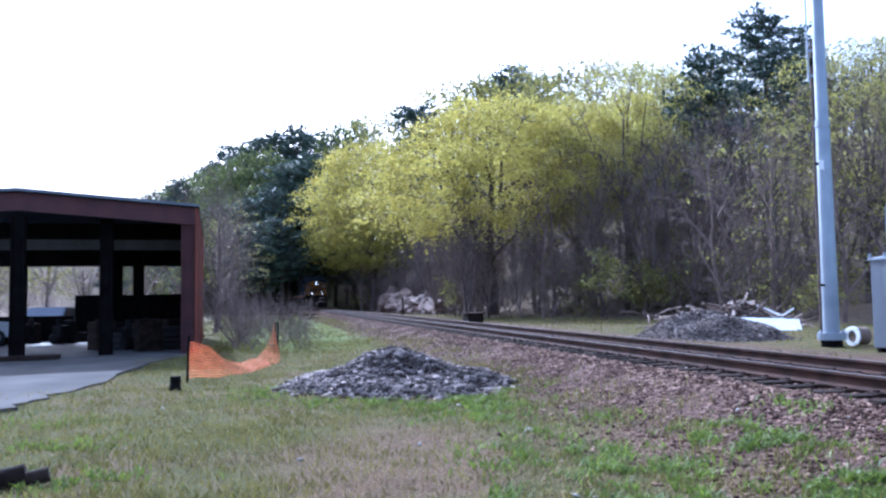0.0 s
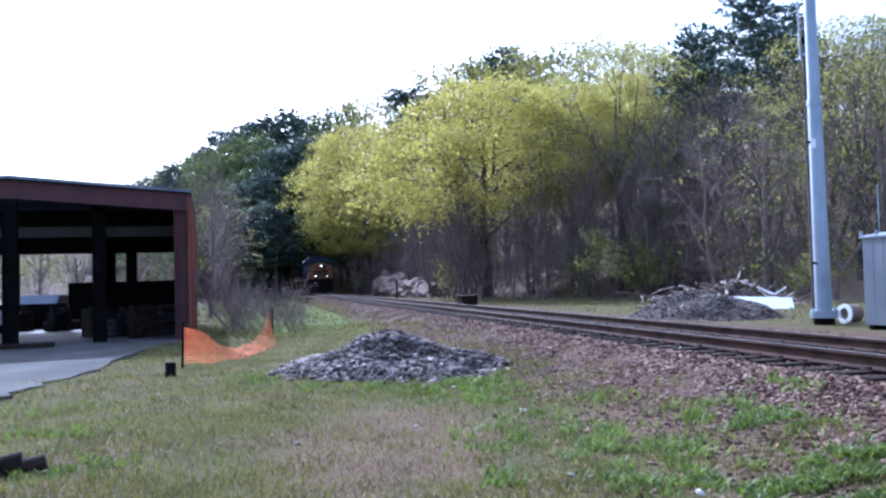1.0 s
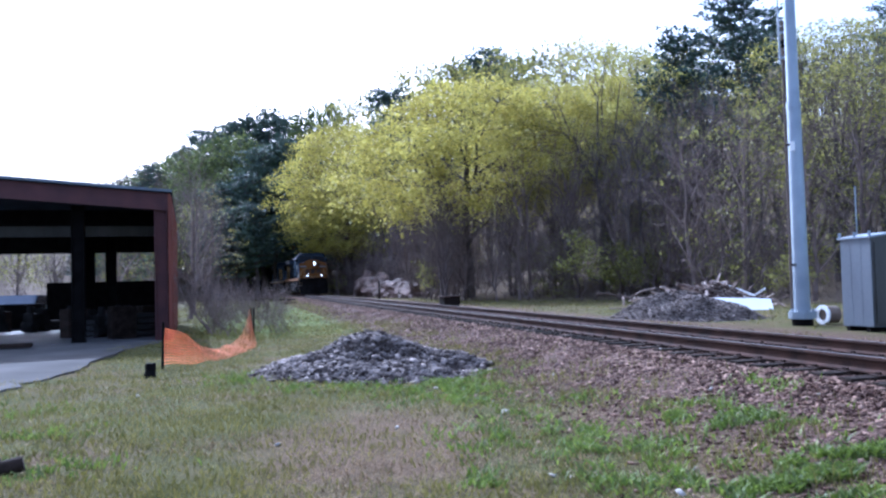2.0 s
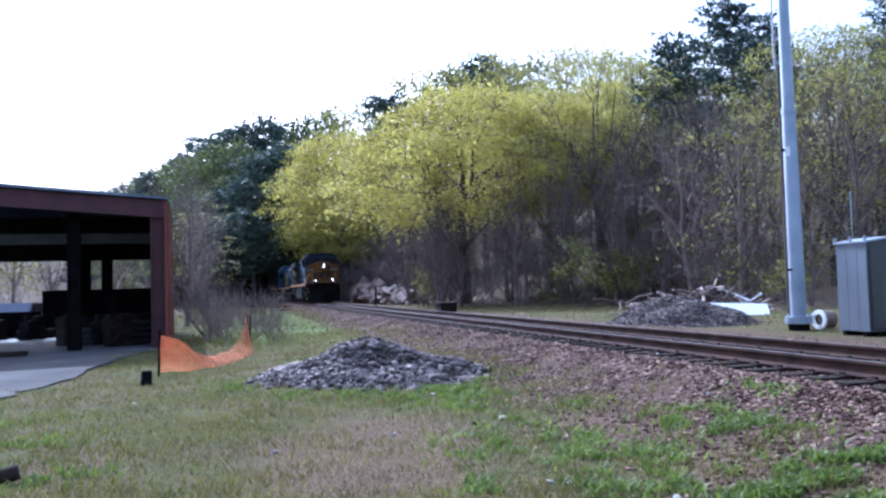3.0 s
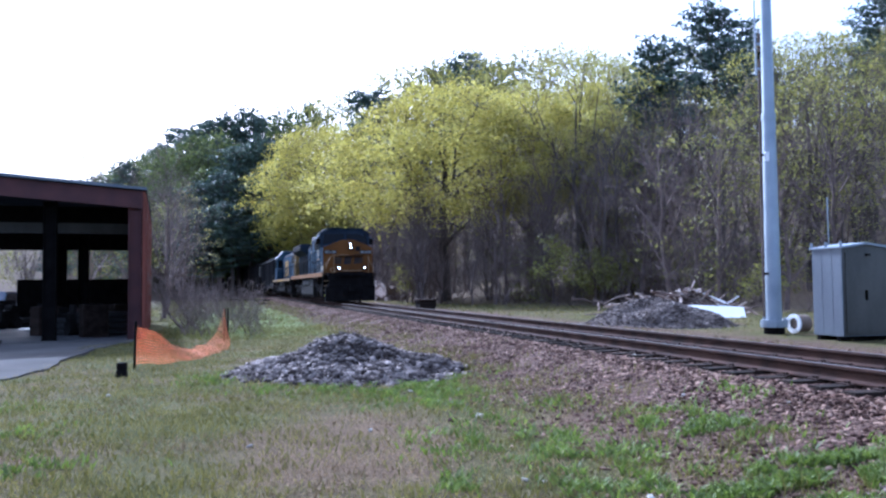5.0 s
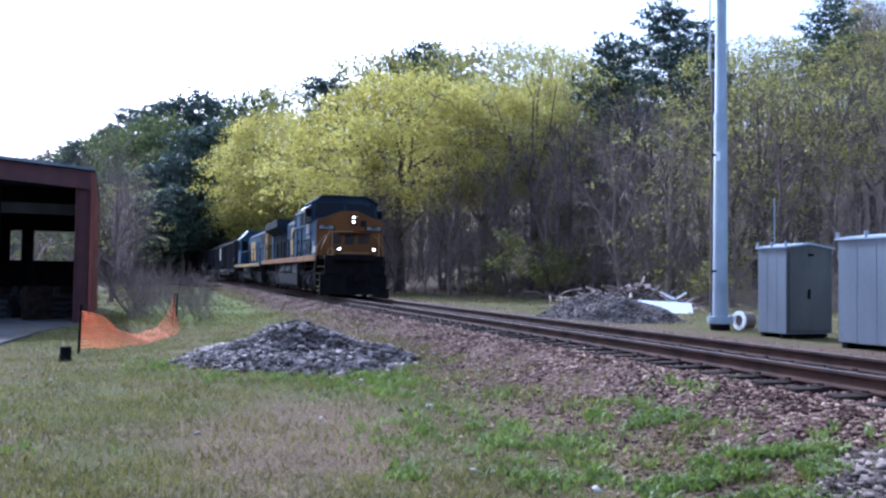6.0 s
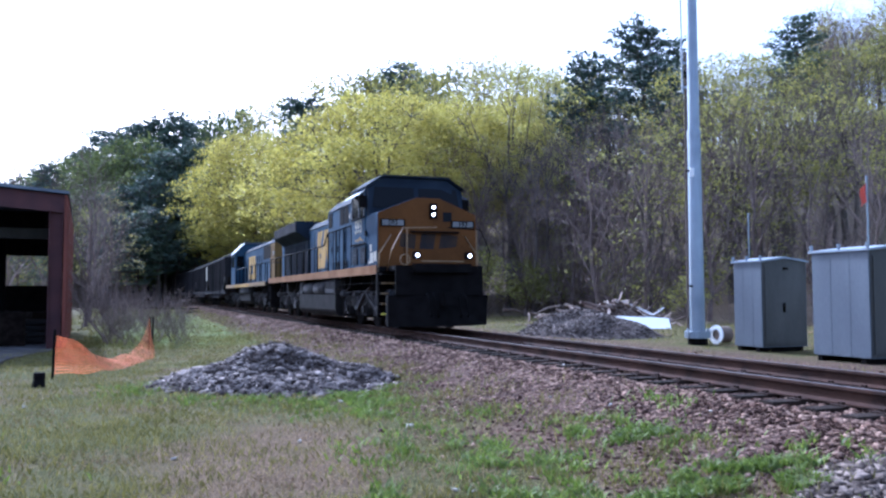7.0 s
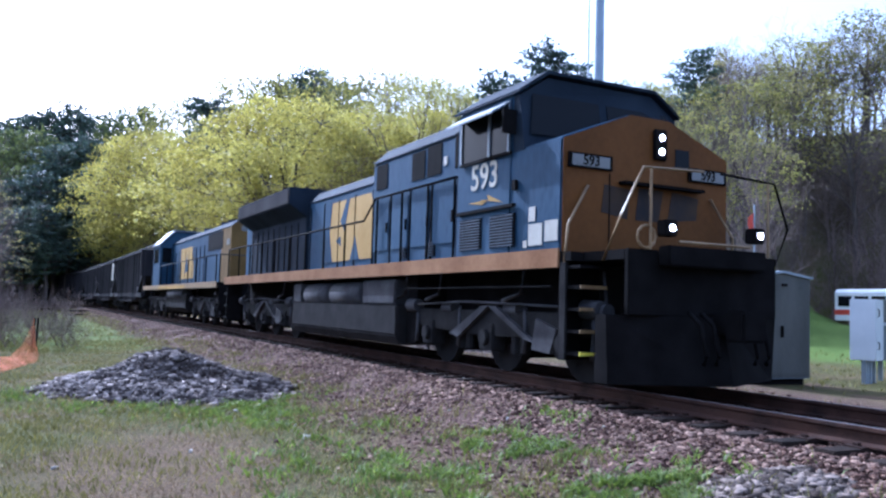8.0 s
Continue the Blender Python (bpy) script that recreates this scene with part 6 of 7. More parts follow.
M_sill = ramp_mat("faded_orange_stripe", [(0.15, 0.070, 0.027), (0.25, 0.135, 0.062)], 1.2, 0.7, bump=0.05, fine=18, spec=0.08)
# yellow paint lowered for the shade the second locomotive runs in
M_hoodend = ramp_mat("shaded_yellow_paint", [(0.095, 0.058, 0.018), (0.16, 0.10, 0.033)], 1.2, 0.7, bump=0.04, fine=14, spec=0.08)
M_slat = ramp_mat("dusty_blue_slats", [(0.035, 0.05, 0.075), (0.06, 0.08, 0.11)], 2.0, 0.6, bump=0.0)
M_board = ramp_mat("number_board_glass", [(0.13, 0.13, 0.125), (0.19, 0.19, 0.18)], 2.0, 0.4, bump=0.0)


def handrail(loco, pts, r, material, posts=(), foot=1.78):
    part("handrail", Mesh().tube(pts, r, 6), material, loco, smooth_shade=True)
    for x, y, z in posts:
        part("rail_post", Mesh().tube([(x, y, foot), (x, y, z)], r, 6), M_dark, loco)


def louvre(loco, x0, x1, z0, z1, y, n):
    lv = part("louvre", Mesh().box(x0, x1, y - 0.012, y, z0, z1), M_dark, loco, "slatted air intake")
    step = (z1 - z0) / n
    for i in range(n):
        part("slat", Mesh().box(x0 + 0.03, x1 - 0.03, y - 0.035, y - 0.012, z0 + i * step + 0.01, z0 + i * step + step * 0.55), M_slat, lv)


def lead_loco():
    L = empty("locomotive")
    tagged(L, "blue diesel freight locomotive with an orange nose and lit headlamps", "locomotive", "locomotives of the train")
    # frame and deck
    part("underframe", Mesh().box(-21.6, -0.75, -0.6, 0.6, 0.95, 1.6), M_dark, L)
    # black blocks added as the shade beneath, hiding lit ground on the far side
    for x0, x1 in ((-7.18, -6.75), (-14.6, -13.82)):
        part("bulkhead", Mesh().box(x0, x1, -1.2, 1.2, 0.3, 1.6), M_dark, L)
    for x0, x1 in ((-6.75, -1.9), (-20.5, -14.6)):
        part("truck_well", Mesh().box(x0, x1, -0.5, 0.5, 0.3, 0.948), M_dark, L)
    part("deck", Mesh().box(-21.65, -1.6, -1.5, 1.5, 1.62, 1.74), M_dark, L)
    part("front_platform", Mesh().box(-1.6, -0.8, -1.3, 1.2, 1.62, 1.74), M_dark, L)
    for y in (-1.53, 1.50):
        part("side_sill", Mesh().box(-21.6, -1.85, y, y + 0.03, 1.54, 1.79), M_sill, L, "faded orange stripe along the deck edge")
    # nose
    nose = Mesh().prism([(-1.48, 1.745), (1.48, 1.745), (1.48, 3.27), (0.35, 3.72), (-0.35, 3.72), (-1.48, 3.27)], -3.2, -1.87)
    part("nose", nose, M_blue, L, "blue nose sides", bevel=0.03)
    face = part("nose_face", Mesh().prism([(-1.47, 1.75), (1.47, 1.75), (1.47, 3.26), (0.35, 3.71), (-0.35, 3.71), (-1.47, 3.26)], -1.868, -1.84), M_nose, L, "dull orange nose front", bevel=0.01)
    for y in (-1.05, 1.05):
        part("number_board", Mesh().box(-1.838, -1.80, y - 0.36, y + 0.36, 2.88, 3.08), M_dark, face)
        part("number_board_glass", Mesh().box(-1.80, -1.795, y - 0.31, y + 0.31, 2.905, 3.055), M_board, face)
        part("lettering", text_data("593", 0.19, M_dark), None, face, "black figures 593", m=pose(-1.79, y, 2.98, 90, 0, 90))
    lamp = part("headlight_housing", Mesh().box(-1.84, -1.78, 0.03, 0.27, 3.12, 3.56), M_dark, face, bevel=0.02)
    for z in (3.44, 3.24):
        part("headlight", Mesh().tube([(-1.775, 0.15, z), (-1.76, 0.15, z)], 0.042, 16), M_lamp, face, "lit round headlamp")
    part("nose_window", Mesh().box(-1.84, -1.83, 0.45, 0.72, 3.05, 3.32), M_loco_glass, face, bevel=0.004)
    part("nose_door_seam", Mesh().box(-1.84, -1.832, -0.72, -0.70, 1.8, 2.85), M_dark, face)
    for pts in ([(-0.85, 2.32), (-0.4, 2.25), (-0.36, 2.66), (-0.8, 2.7)], [(-0.26, 2.25), (0.16, 2.25), (0.24, 2.7), (-0.2, 2.7)], [(0.32, 2.27), (0.86, 2.33), (0.9, 2.64), (0.4, 2.7)]):
        part("emblem", Mesh().prism(pts, -1.84, -1.834), M_emblem, face, "dark worn emblem shape")
    part("nose_ledge", Mesh().box(-1.84, -1.70, -0.55, 0.9, 2.72, 2.76), M_dark, face)
    # cab
    cab = Mesh().prism([(-1.5, 1.745), (1.5, 1.745), (1.5, 4.10), (1.0, 4.42), (-1.0, 4.42), (-1.5, 4.10)], -4.75, -3.10)
    part("cab", cab, M_blue, L, bevel=0.03)
    roof = Mesh().prism([(-1.53, 4.09), (-1.01, 4.435), (1.01, 4.435), (1.53, 4.09), (1.53, 4.14), (1.03, 4.49), (-1.03, 4.49), (-1.53, 4.14)][::-1], -4.85, -2.88)
    part("cab_roof", roof, M_navy, L, "dark cab roof", bevel=0.01)
    ws = Mesh()
    front = [(-1.47, 3.10), (1.47, 3.10), (1.47, 4.08), (0.98, 4.40), (-0.98, 4.40), (-1.47, 4.08)]
    v = [(-2.78 if z < 3.5 else -2.96, y, max(z, 3.16)) for y, z in front] + [(-3.101, y, z) for y, z in front]
    ws.add(v, [(0, 1, 2, 3, 4, 5), (11, 10, 9, 8, 7, 6)] + [(i, (i + 1) % 6, 6 + (i + 1) % 6, 6 + i) for i in range(6)])
    wsf = part("windshield_frame", ws, M_navy, L, "dark front of the cab")
    for y0, y1 in ((-1.36, -0.08), (0.08, 1.36)):
        g = Mesh()
        g.add([(-2.84, y0, 3.50), (-2.84, y1, 3.50), (-2.955, y1 * 0.93, 4.12), (-2.955, y0 * 0.93, 4.12), (-2.85, y0, 3.50), (-2.85, y1, 3.50), (-2.965, y1 * 0.93, 4.12), (-2.965, y0 * 0.93, 4.12)],
              [(0, 1, 2, 3), (7, 6, 5, 4), (0, 4, 5, 1), (1, 5, 6, 2), (2, 6, 7, 3), (3, 7, 4, 0)])
        part("windshield", g, M_loco_glass, wsf, "dark windscreen pane", m=pose(0.03, 0, 0))
    for x in (-2.25, -2.15):
        part("wiper", Mesh().tube([(-2.75, x + 1.6, 3.45), (-2.6, x + 1.7, 3.62)], 0.02, 5), M_dark, L)
    for sgn in (-1, 1):
        y = 1.5 * sgn
        a, b = sorted((y + 0.002 * sgn, y + 0.02 * sgn))
        win = part("side_window", Mesh().box(-4.55, -3.15, a, b, 3.28, 3.93), M_loco_glass, L, "dark sliding cab windows")
        c, d = sorted((y + 0.02 * sgn, y + 0.045 * sgn))
        for x0, x1 in ((-4.6, -4.55), (-3.72, -3.66), (-3.15, -3.11)):
            part("window_frame", Mesh().box(x0, x1, c, d, 3.25, 3.98), M_alu, win)
        part("window_sill", Mesh().box(-4.6, -3.05, c, d, 3.22, 3.27), M_dark, win)
        aw = Mesh().add([(-4.6, y, 4.0), (-3.15, y, 4.0), (-3.15, y + 0.32 * sgn, 3.80), (-4.6, y + 0.32 * sgn, 3.80), (-4.6, y, 4.03), (-3.15, y, 4.03), (-3.15, y + 0.32 * sgn, 3.83), (-4.6, y + 0.32 * sgn, 3.83)],
                        [(0, 1, 2, 3), (7, 6, 5, 4), (0, 4, 5, 1), (1, 5, 6, 2), (2, 6, 7, 3), (3, 7, 4, 0)])
        part("sun_awning", aw, M_alu, L, "pale sheet-metal sun awning")
        part("mirror", Mesh().box(-3.02, -2.98, min(y, y + 0.22 * sgn), max(y, y + 0.22 * sgn), 3.5, 3.85), M_dark, L)
    me = text_data("593", 0.56, M_number)
    part("side_number", me, None, L, "cream figures 593", m=pose(-3.85, -1.512, 2.98, 90, 0, 0))
    part("bolt_emblem", Mesh().prism([(-4.35, 2.62), (-3.9, 2.56), (-3.95, 2.64), (-3.3, 2.54), (-3.75, 2.70), (-3.72, 2.62)], -1.508, -1.502, axis='y'), M_yellow, L, "small yellow emblem shape")
    part("drip_ledge", Mesh().box(-4.65, -2.95, -1.56, -1.5, 2.44, 2.49), M_dark, L)
    louvre(L, -4.6, -3.9, 1.88, 2.36, -1.5, 11)
    louvre(L, -3.65, -2.95, 1.88, 2.36, -1.5, 11)
    for x0, x1, z0, z1 in ((-2.62, -2.28, 1.86, 2.16), (-2.22, -1.92, 1.90, 2.18), (-2.62, -2.46, 2.2, 2.4), (-2.75, -2.66, 1.84, 1.94)):
        part("placard", Mesh().box(x0, x1, -1.492, -1.484, z0, z1), M_cream, L, "faded white placard", m=pose(0, 0, 0))
    part("side_vent", Mesh().box(-3.0, -2.9, -1.55, -1.5, 2.68, 2.82), M_dark, L)
    # equipment section behind the cab
    aux = Mesh().prism([(-1.38, 1.745), (1.38, 1.745), (1.38, 3.85), (1.05, 4.15), (-1.05, 4.15), (-1.38, 3.85)], -8.65, -4.76)
    part("equipment_hood", aux, M_blue, L, bevel=0.03)
    for x0, x1, z0, z1 in ((-8.45, -7.9, 3.30, 3.80), (-6.75, -6.2, 3.28, 3.80), (-6.1, -5.55, 3.28, 3.82), (-5.05, -4.9, 3.3, 3.9)):
        part("hood_opening", Mesh().box(x0, x1, -1.395, -1.382, z0, z1), M_dark, L, "dark screened opening")
    for x0, x1 in ((-8.5, -7.75), (-7.6, -6.85), (-6.7, -5.95), (-5.8, -5.0)):
        d = part("hood_door", Mesh().box(x0, x1, -1.405, -1.384, 2.05, 3.05), M_blue, L, bevel=0.008)
        part("latch", Mesh().box(x1 - 0.08, x1 - 0.04, -1.43, -1.405, 2.4, 2.6), M_dark, d)
    for x in (-8.55, -7.68, -6.78, -5.88, -4.92):
        part("seam", Mesh().box(x - 0.02, x + 0.02, -1.40, -1.383, 1.8, 3.15), M_dark, L)
    louvre(L, -7.2, -6.85, 1.86, 2.1, -1.384, 6)
    louvre(L, -6.1, -5.7, 1.86, 2.12, -1.384, 6)
    part("placard", Mesh().box(-5.45, -5.33, -1.40, -1.384, 3.4, 3.55), M_cream, L)
    part("hood_roof", Mesh().prism([(-1.40, 3.86), (-1.06, 4.17), (1.06, 4.17), (1.40, 3.86), (1.40, 3.88), (1.07, 4.19), (-1.07, 4.19), (-1.40, 3.88)], -8.66, -4.87), M_navy, L, "dark hood top cover")
    part("hood_roof", Mesh().prism([(-1.0, 3.63), (-0.73, 3.90), (0.73, 3.90), (1.0, 3.63), (1.0, 3.65), (0.74, 3.92), (-0.74, 3.92), (-1.0, 3.65)], -14.05, -8.68), M_navy, L, "dark hood top cover")
    # engine hood
    hood = Mesh().prism([(-0.98, 1.745), (0.98, 1.745), (0.98, 3.62), (0.72, 3.88), (-0.72, 3.88), (-0.98, 3.62)], -14.05, -8.66)
    part("engine_hood", hood, M_blue, L, bevel=0.03)
    em = part("hood_emblem", Mesh().box(-12.7, -9.0, -0.996, -0.984, 2.0, 3.45), M_yellow, L, "worn yellow block emblem")
    for pts in ([(-12.7, 2.0), (-12.7, 3.45), (-12.2, 3.45), (-12.35, 2.7), (-12.1, 2.0)], [(-11.6, 2.95), (-11.2, 3.46), (-11.0, 3.46), (-11.3, 2.7)], [(-10.9, 1.99), (-10.6, 2.55), (-10.3, 1.99)], [(-9.7, 3.46), (-9.3, 2.75), (-8.99, 3.46)], [(-11.9, 2.5), (-11.5, 2.35), (-11.55, 2.6)]):
        part("emblem_notch", Mesh().prism(pts, -1.002, -0.992, axis='y'), M_blue, em)
    for k in range(5):
        part("hood_door_seam", Mesh().box(-13.9 + k * 1.08, -13.87 + k * 1.08, -1.005, -0.985, 1.8, 3.5), M_dark, L)
    part("exhaust", Mesh().box(-11.8, -10.9, -0.35, 0.35, 3.88, 4.1), M_dark, L, bevel=0.03)
    # radiator
    rad = Mesh().prism([(-0.98, 1.745), (0.98, 1.745), (0.98, 3.3), (1.48, 3.62), (1.48, 4.08), (-1.48, 4.08), (-1.48, 3.62), (-0.98, 3.3)], -20.2, -14.3)
    part("radiator", rad, M_navy, L, "dark overhanging radiator wings", bevel=0.02)
    part("radiator_side", Mesh().box(-20.1, -14.4, -1.50, -1.484, 3.65, 4.05), M_hopper, L, "pale dusty radiator edge")
    part("rear_cabinet", Mesh().box(-21.0, -20.2, -0.95, 0.95, 1.745, 3.6), M_blue, L, bevel=0.03)
    for k in range(9):
        part("screen_bar", Mesh().box(-20.0 + k * 0.62, -19.94 + k * 0.62, -1.0, -0.984, 1.9, 3.2), M_dark, L)
    # handrails along the walkway
    handrail(L, [(-21.3, -1.46, 2.72), (-8.9, -1.46, 2.72), (-8.3, -1.46, 3.12), (-4.85, -1.46, 3.12)], 0.024, M_dark, [(x, -1.46, 2.72) for x in (-21.3, -19.8, -18.4, -17, -15.6, -14.2, -12.8, -11.4, -10.0)] + [(x, -1.46, 3.12) for x in (-8.2, -7.0, -5.9, -4.9)])
    handrail(L, [(-21.3, 1.46, 2.72), (-4.85, 1.46, 2.72)], 0.024, M_dark, [(x, 1.46, 2.72) for x in (-21.3, -17, -12.8, -8.2, -4.9)])
    # front platform, steps and pilot
    part("front_plate", Mesh().box(-0.80, -0.72, -1.3, 1.2, 0.95, 1.75), M_dark, L, bevel=0.01)
    plow = Mesh()
    plow.add([(-0.95, -1.45, 0.95), (-0.95, 1.45, 0.95), (-0.5, 0.0, 0.95), (-0.9, -1.45, 0.12), (-0.98, 1.42, 0.12), (-0.3, 0.0, 0.12), (-1.15, -1.45, 0.95), (-1.15, 1.45, 0.95), (-1.15, -1.45, 0.12), (-1.15, 1.42, 0.12)],
             [(0, 3, 5, 2), (2, 5, 4, 1), (0, 2, 1, 7, 6), (3, 8, 9, 4, 5), (6, 7, 9, 8), (0, 6, 8, 3), (1, 4, 9, 7)])
    part("snow_plough", plow, M_dark, L, "black ploughshare pilot")
    part("anticlimber", Mesh().box(-0.72, -0.52, -0.85, 0.8, 1.55, 1.80), M_dark, L, bevel=0.02)
    part("coupler", Mesh().box(-0.9, -0.25, -0.12, 0.12, 0.72, 1.0).box(-0.28, 0.02, -0.2, 0.2, 0.66, 1.04), M_dark, L, bevel=0.03)
    for sgn in (-1, 1):
        for k, z in enumerate((0.42, 0.70, 0.98, 1.26, 1.52)):
            y0, y1 = sorted((1.5 * sgn, 1.08 * sgn))
            part("step", Mesh().box(-1.78, -1.40, y0, y1, z, z + 0.04), M_dark, L)
            part("step_edge", Mesh().box(-1.398, -1.385, y0, y1, z, z + 0.045), M_step if k == 0 else M_rail_paint, L, "bright yellow step edge" if k == 0 else "") if k < 4 and sgn < 0 else None
        part("step_well", Mesh().box(-1.85, -1.78, min(1.5 * sgn, 0.9 * sgn), max(1.5 * sgn, 0.9 * sgn), 0.35, 1.62), M_dark, L)
        part("step_side", Mesh().box(-1.78, -1.66, min(1.54 * sgn, 1.50 * sgn), max(1.54 * sgn, 1.50 * sgn), 0.35, 1.6), M_grime, L)
        y = 0.75 * sgn
        ditch = part("ditch_light_box", Mesh().box(-0.78, -0.60, y - 0.08, y + 0.12, 1.92, 2.12), M_dark, L, bevel=0.02)
        part("ditch_light", Mesh().tube([(-0.60, y + 0.02, 2.02), (-0.585, y + 0.02, 2.02)], 0.042, 16), M_lamp, ditch, "lit round ditch lamp")
        part("front_rail", Mesh().tube([(-1.0, 1.46 * sgn, 1.6), (-0.72, 1.42 * sgn, 2.15), (-0.68, 1.12 * sgn, 2.74), (-0.68, 0.15 * sgn, 2.78)], 0.018, 6), M_rail_paint if sgn < 0 else M_dark, L, "worn yellow handrail" if sgn < 0 else "black handrail", smooth_shade=True)
        part("front_rail_post", Mesh().tube([(-0.68, 1.0 * sgn, 1.75), (-0.68, 1.0 * sgn, 2.74)], 0.018, 6), M_rail_paint, L)
        part("corner_rail", Mesh().tube([(-1.78, 1.5 * sgn, 1.3), (-1.72, 1.47 * sgn, 2.1), (-1.80, 1.1 * sgn, 2.65)], 0.02, 6), M_rail_paint, L, smooth_shade=True)
    part("cross_rail", Mesh().tube([(-0.62, -0.6, 1.86), (-0.62, 0.6, 1.86)], 0.02, 6), M_rail_paint, L)
    for y in (-0.5, -0.3, 0.35, 0.55):
        part("air_hose", Mesh().tube([(-0.55, y, 1.0), (-0.35, y, 0.85), (-0.3, y + 0.05, 0.5), (-0.38, y + 0.08, 0.38)], 0.03, 6), M_dark, L, smooth_shade=True)
    part("brake_wheel", Mesh().tube([(-0.7 + 0.0, -1.05 + 0.14 * math.cos(k * 0.5236), 1.9 + 0.14 * math.sin(k * 0.5236)) for k in range(13)], 0.018, 6), M_rail_paint, L)
    # tank and reservoirs
    tank = Mesh().prism([(-1.42, 0.42), (-1.30, 0.24), (1.30, 0.24), (1.42, 0.42), (1.42, 1.0), (-1.42, 1.0)], -13.8, -7.2)
    part("fuel_tank", tank, M_grime, L, "dusty grey fuel tank", bevel=0.03)
    for x0, x1 in ((-12.9, -11.2), (-11.0, -9.2)):
        part("air_reservoir", Mesh().tube([(x0, -1.18, 1.20), (x0 + 0.06, -1.18, 1.20), (x1 - 0.06, -1.18, 1.20), (x1, -1.18, 1.20)], [0.20, 0.27, 0.27, 0.20], 18), M_strut, L, "dusty grey air reservoir", smooth_shade=True, angle=50)
    part("battery_box", Mesh().box(-8.95, -7.3, -1.42, -0.6, 1.0, 1.48), M_strut, L, bevel=0.03)
    part("filter_box", Mesh().box(-13.75, -13.1, -1.42, -0.7, 1.0, 1.46), M_strut, L, bevel=0.03)
    truck(L, -4.2, (-2.05, 0.0, 2.05))
    truck(L, -17.4, (-2.05, 0.0, 2.05))
    for x in (-3.0, -5.6, -7.0, -15, -19):
        part("pipe", Mesh().tube([(x, -1.3, 1.55), (x, -1.34, 1.2), (x - 0.5, -1.34, 1.1)], 0.03, 6), M_strut, L, smooth_shade=True)
    part("side_rod", Mesh().tube([(-6.9, -1.38, 1.3), (-2.2, -1.38, 1.3)], 0.015, 6), M_grime, L)
    for sgn in (-1, 1):
        y0, y1 = sorted((1.5 * sgn, 1.0 * sgn))
        for z in (0.4, 0.8, 1.2):
            part("step", Mesh().box(-21.6, -21.2, y0, y1, z, z + 0.05), M_dark, L)
        part("step_back", Mesh().box(-21.2, -21.15, y0, y1, 0.35, 1.6), M_dark, L)
    part("rear_coupler", Mesh().box(-22.3, -21.6, -0.15, 0.15, 0.7, 1.0), M_grime, L)
    return L


def second_loco():
    """A hood unit that runs long hood first; its cab is at the trailing end."""
    L = empty("locomotive")
    tagged(L, "older blue hood locomotive with a yellow end, running hood first", "locomotive", "locomotives of the train")
    part("underframe", Mesh().box(-20.3, -0.7, -0.6, 0.6, 0.95, 1.55), M_dark, L)
    part("deck", Mesh().box(-20.4, -0.6, -1.5, 1.5, 1.52, 1.64), M_dark, L)
    for y in (-1.53, 1.50):
        part("side_sill", Mesh().box(-20.4, -0.6, y, y + 0.03, 1.45, 1.67), M_rail_paint, L, "faded pale yellow deck edge")
        part("sill_stripe", Mesh().box(-14.5, -7, y - 0.01, y + 0.04, 1.46, 1.6), M_yellow, L)
    part("long_hood", Mesh().prism([(-0.9, 1.645), (0.9, 1.645), (0.9, 3.75), (0.6, 4.0), (-0.6, 4.0), (-0.9, 3.75)], -14.6, -1.3), M_blue, L, bevel=0.03)
    part("hood_roof", Mesh().prism([(-0.92, 3.76), (-0.61, 4.02), (0.61, 4.02), (0.92, 3.76), (0.92, 3.78), (0.62, 4.04), (-0.62, 4.04), (-0.92, 3.78)], -14.6, -1.3), M_navy, L, "dark hood top cover")
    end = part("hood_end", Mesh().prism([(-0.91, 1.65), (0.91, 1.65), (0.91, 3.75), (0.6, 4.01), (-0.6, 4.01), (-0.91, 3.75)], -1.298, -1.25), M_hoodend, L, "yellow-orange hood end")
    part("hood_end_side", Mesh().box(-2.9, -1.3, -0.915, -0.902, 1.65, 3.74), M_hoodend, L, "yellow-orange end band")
    part("number_board", Mesh().box(-1.95, -1.4, -0.93, -0.917, 3.1, 3.3), M_board, L)
    part("end_number_board", Mesh().box(-1.245, -1.22, -0.55, 0.55, 3.6, 3.8), M_board, end)
    part("end_lamp", Mesh().tube([(-1.245, 0, 3.45), (-1.2, 0, 3.45)], 0.1, 14), M_alu, end)
    part("hood_emblem", Mesh().box(-12.3, -8.6, -0.915, -0.902, 1.95, 3.4), M_yellow, L, "worn yellow block emblem")
    for pts in ([(-12.3, 1.95), (-12.3, 3.4), (-11.9, 3.4), (-12.0, 1.95)], [(-10.8, 2.2), (-10.3, 3.1), (-9.9, 2.3)], [(-9.0, 3.41), (-8.59, 2.6), (-8.59, 3.41)]):
        part("emblem_notch", Mesh().prism(pts, -0.922, -0.91, axis='y'), M_blue, L)
    part("radiator_grille", Mesh().box(-5.4, -2.6, -0.925, -0.902, 3.0, 3.7), M_dark, L)
    for x in (-3.4, -4.6, -8.2):
        part("roof_fan", Mesh().tube([(x, 0, 3.98), (x, 0, 4.18)], 0.6, 18), M_navy, L)
    for k in range(10):
        part("hood_door_seam", Mesh().box(-14.3 + k * 0.9, -14.27 + k * 0.9, -0.925, -0.903, 1.75, 3.3), M_dark, L)
    cab = part("cab", Mesh().prism([(-1.5, 1.645), (1.5, 1.645), (1.5, 3.75), (0.8, 4.45), (-0.8, 4.45), (-1.5, 3.75)], -17.0, -14.62), M_blue, L, bevel=0.03)
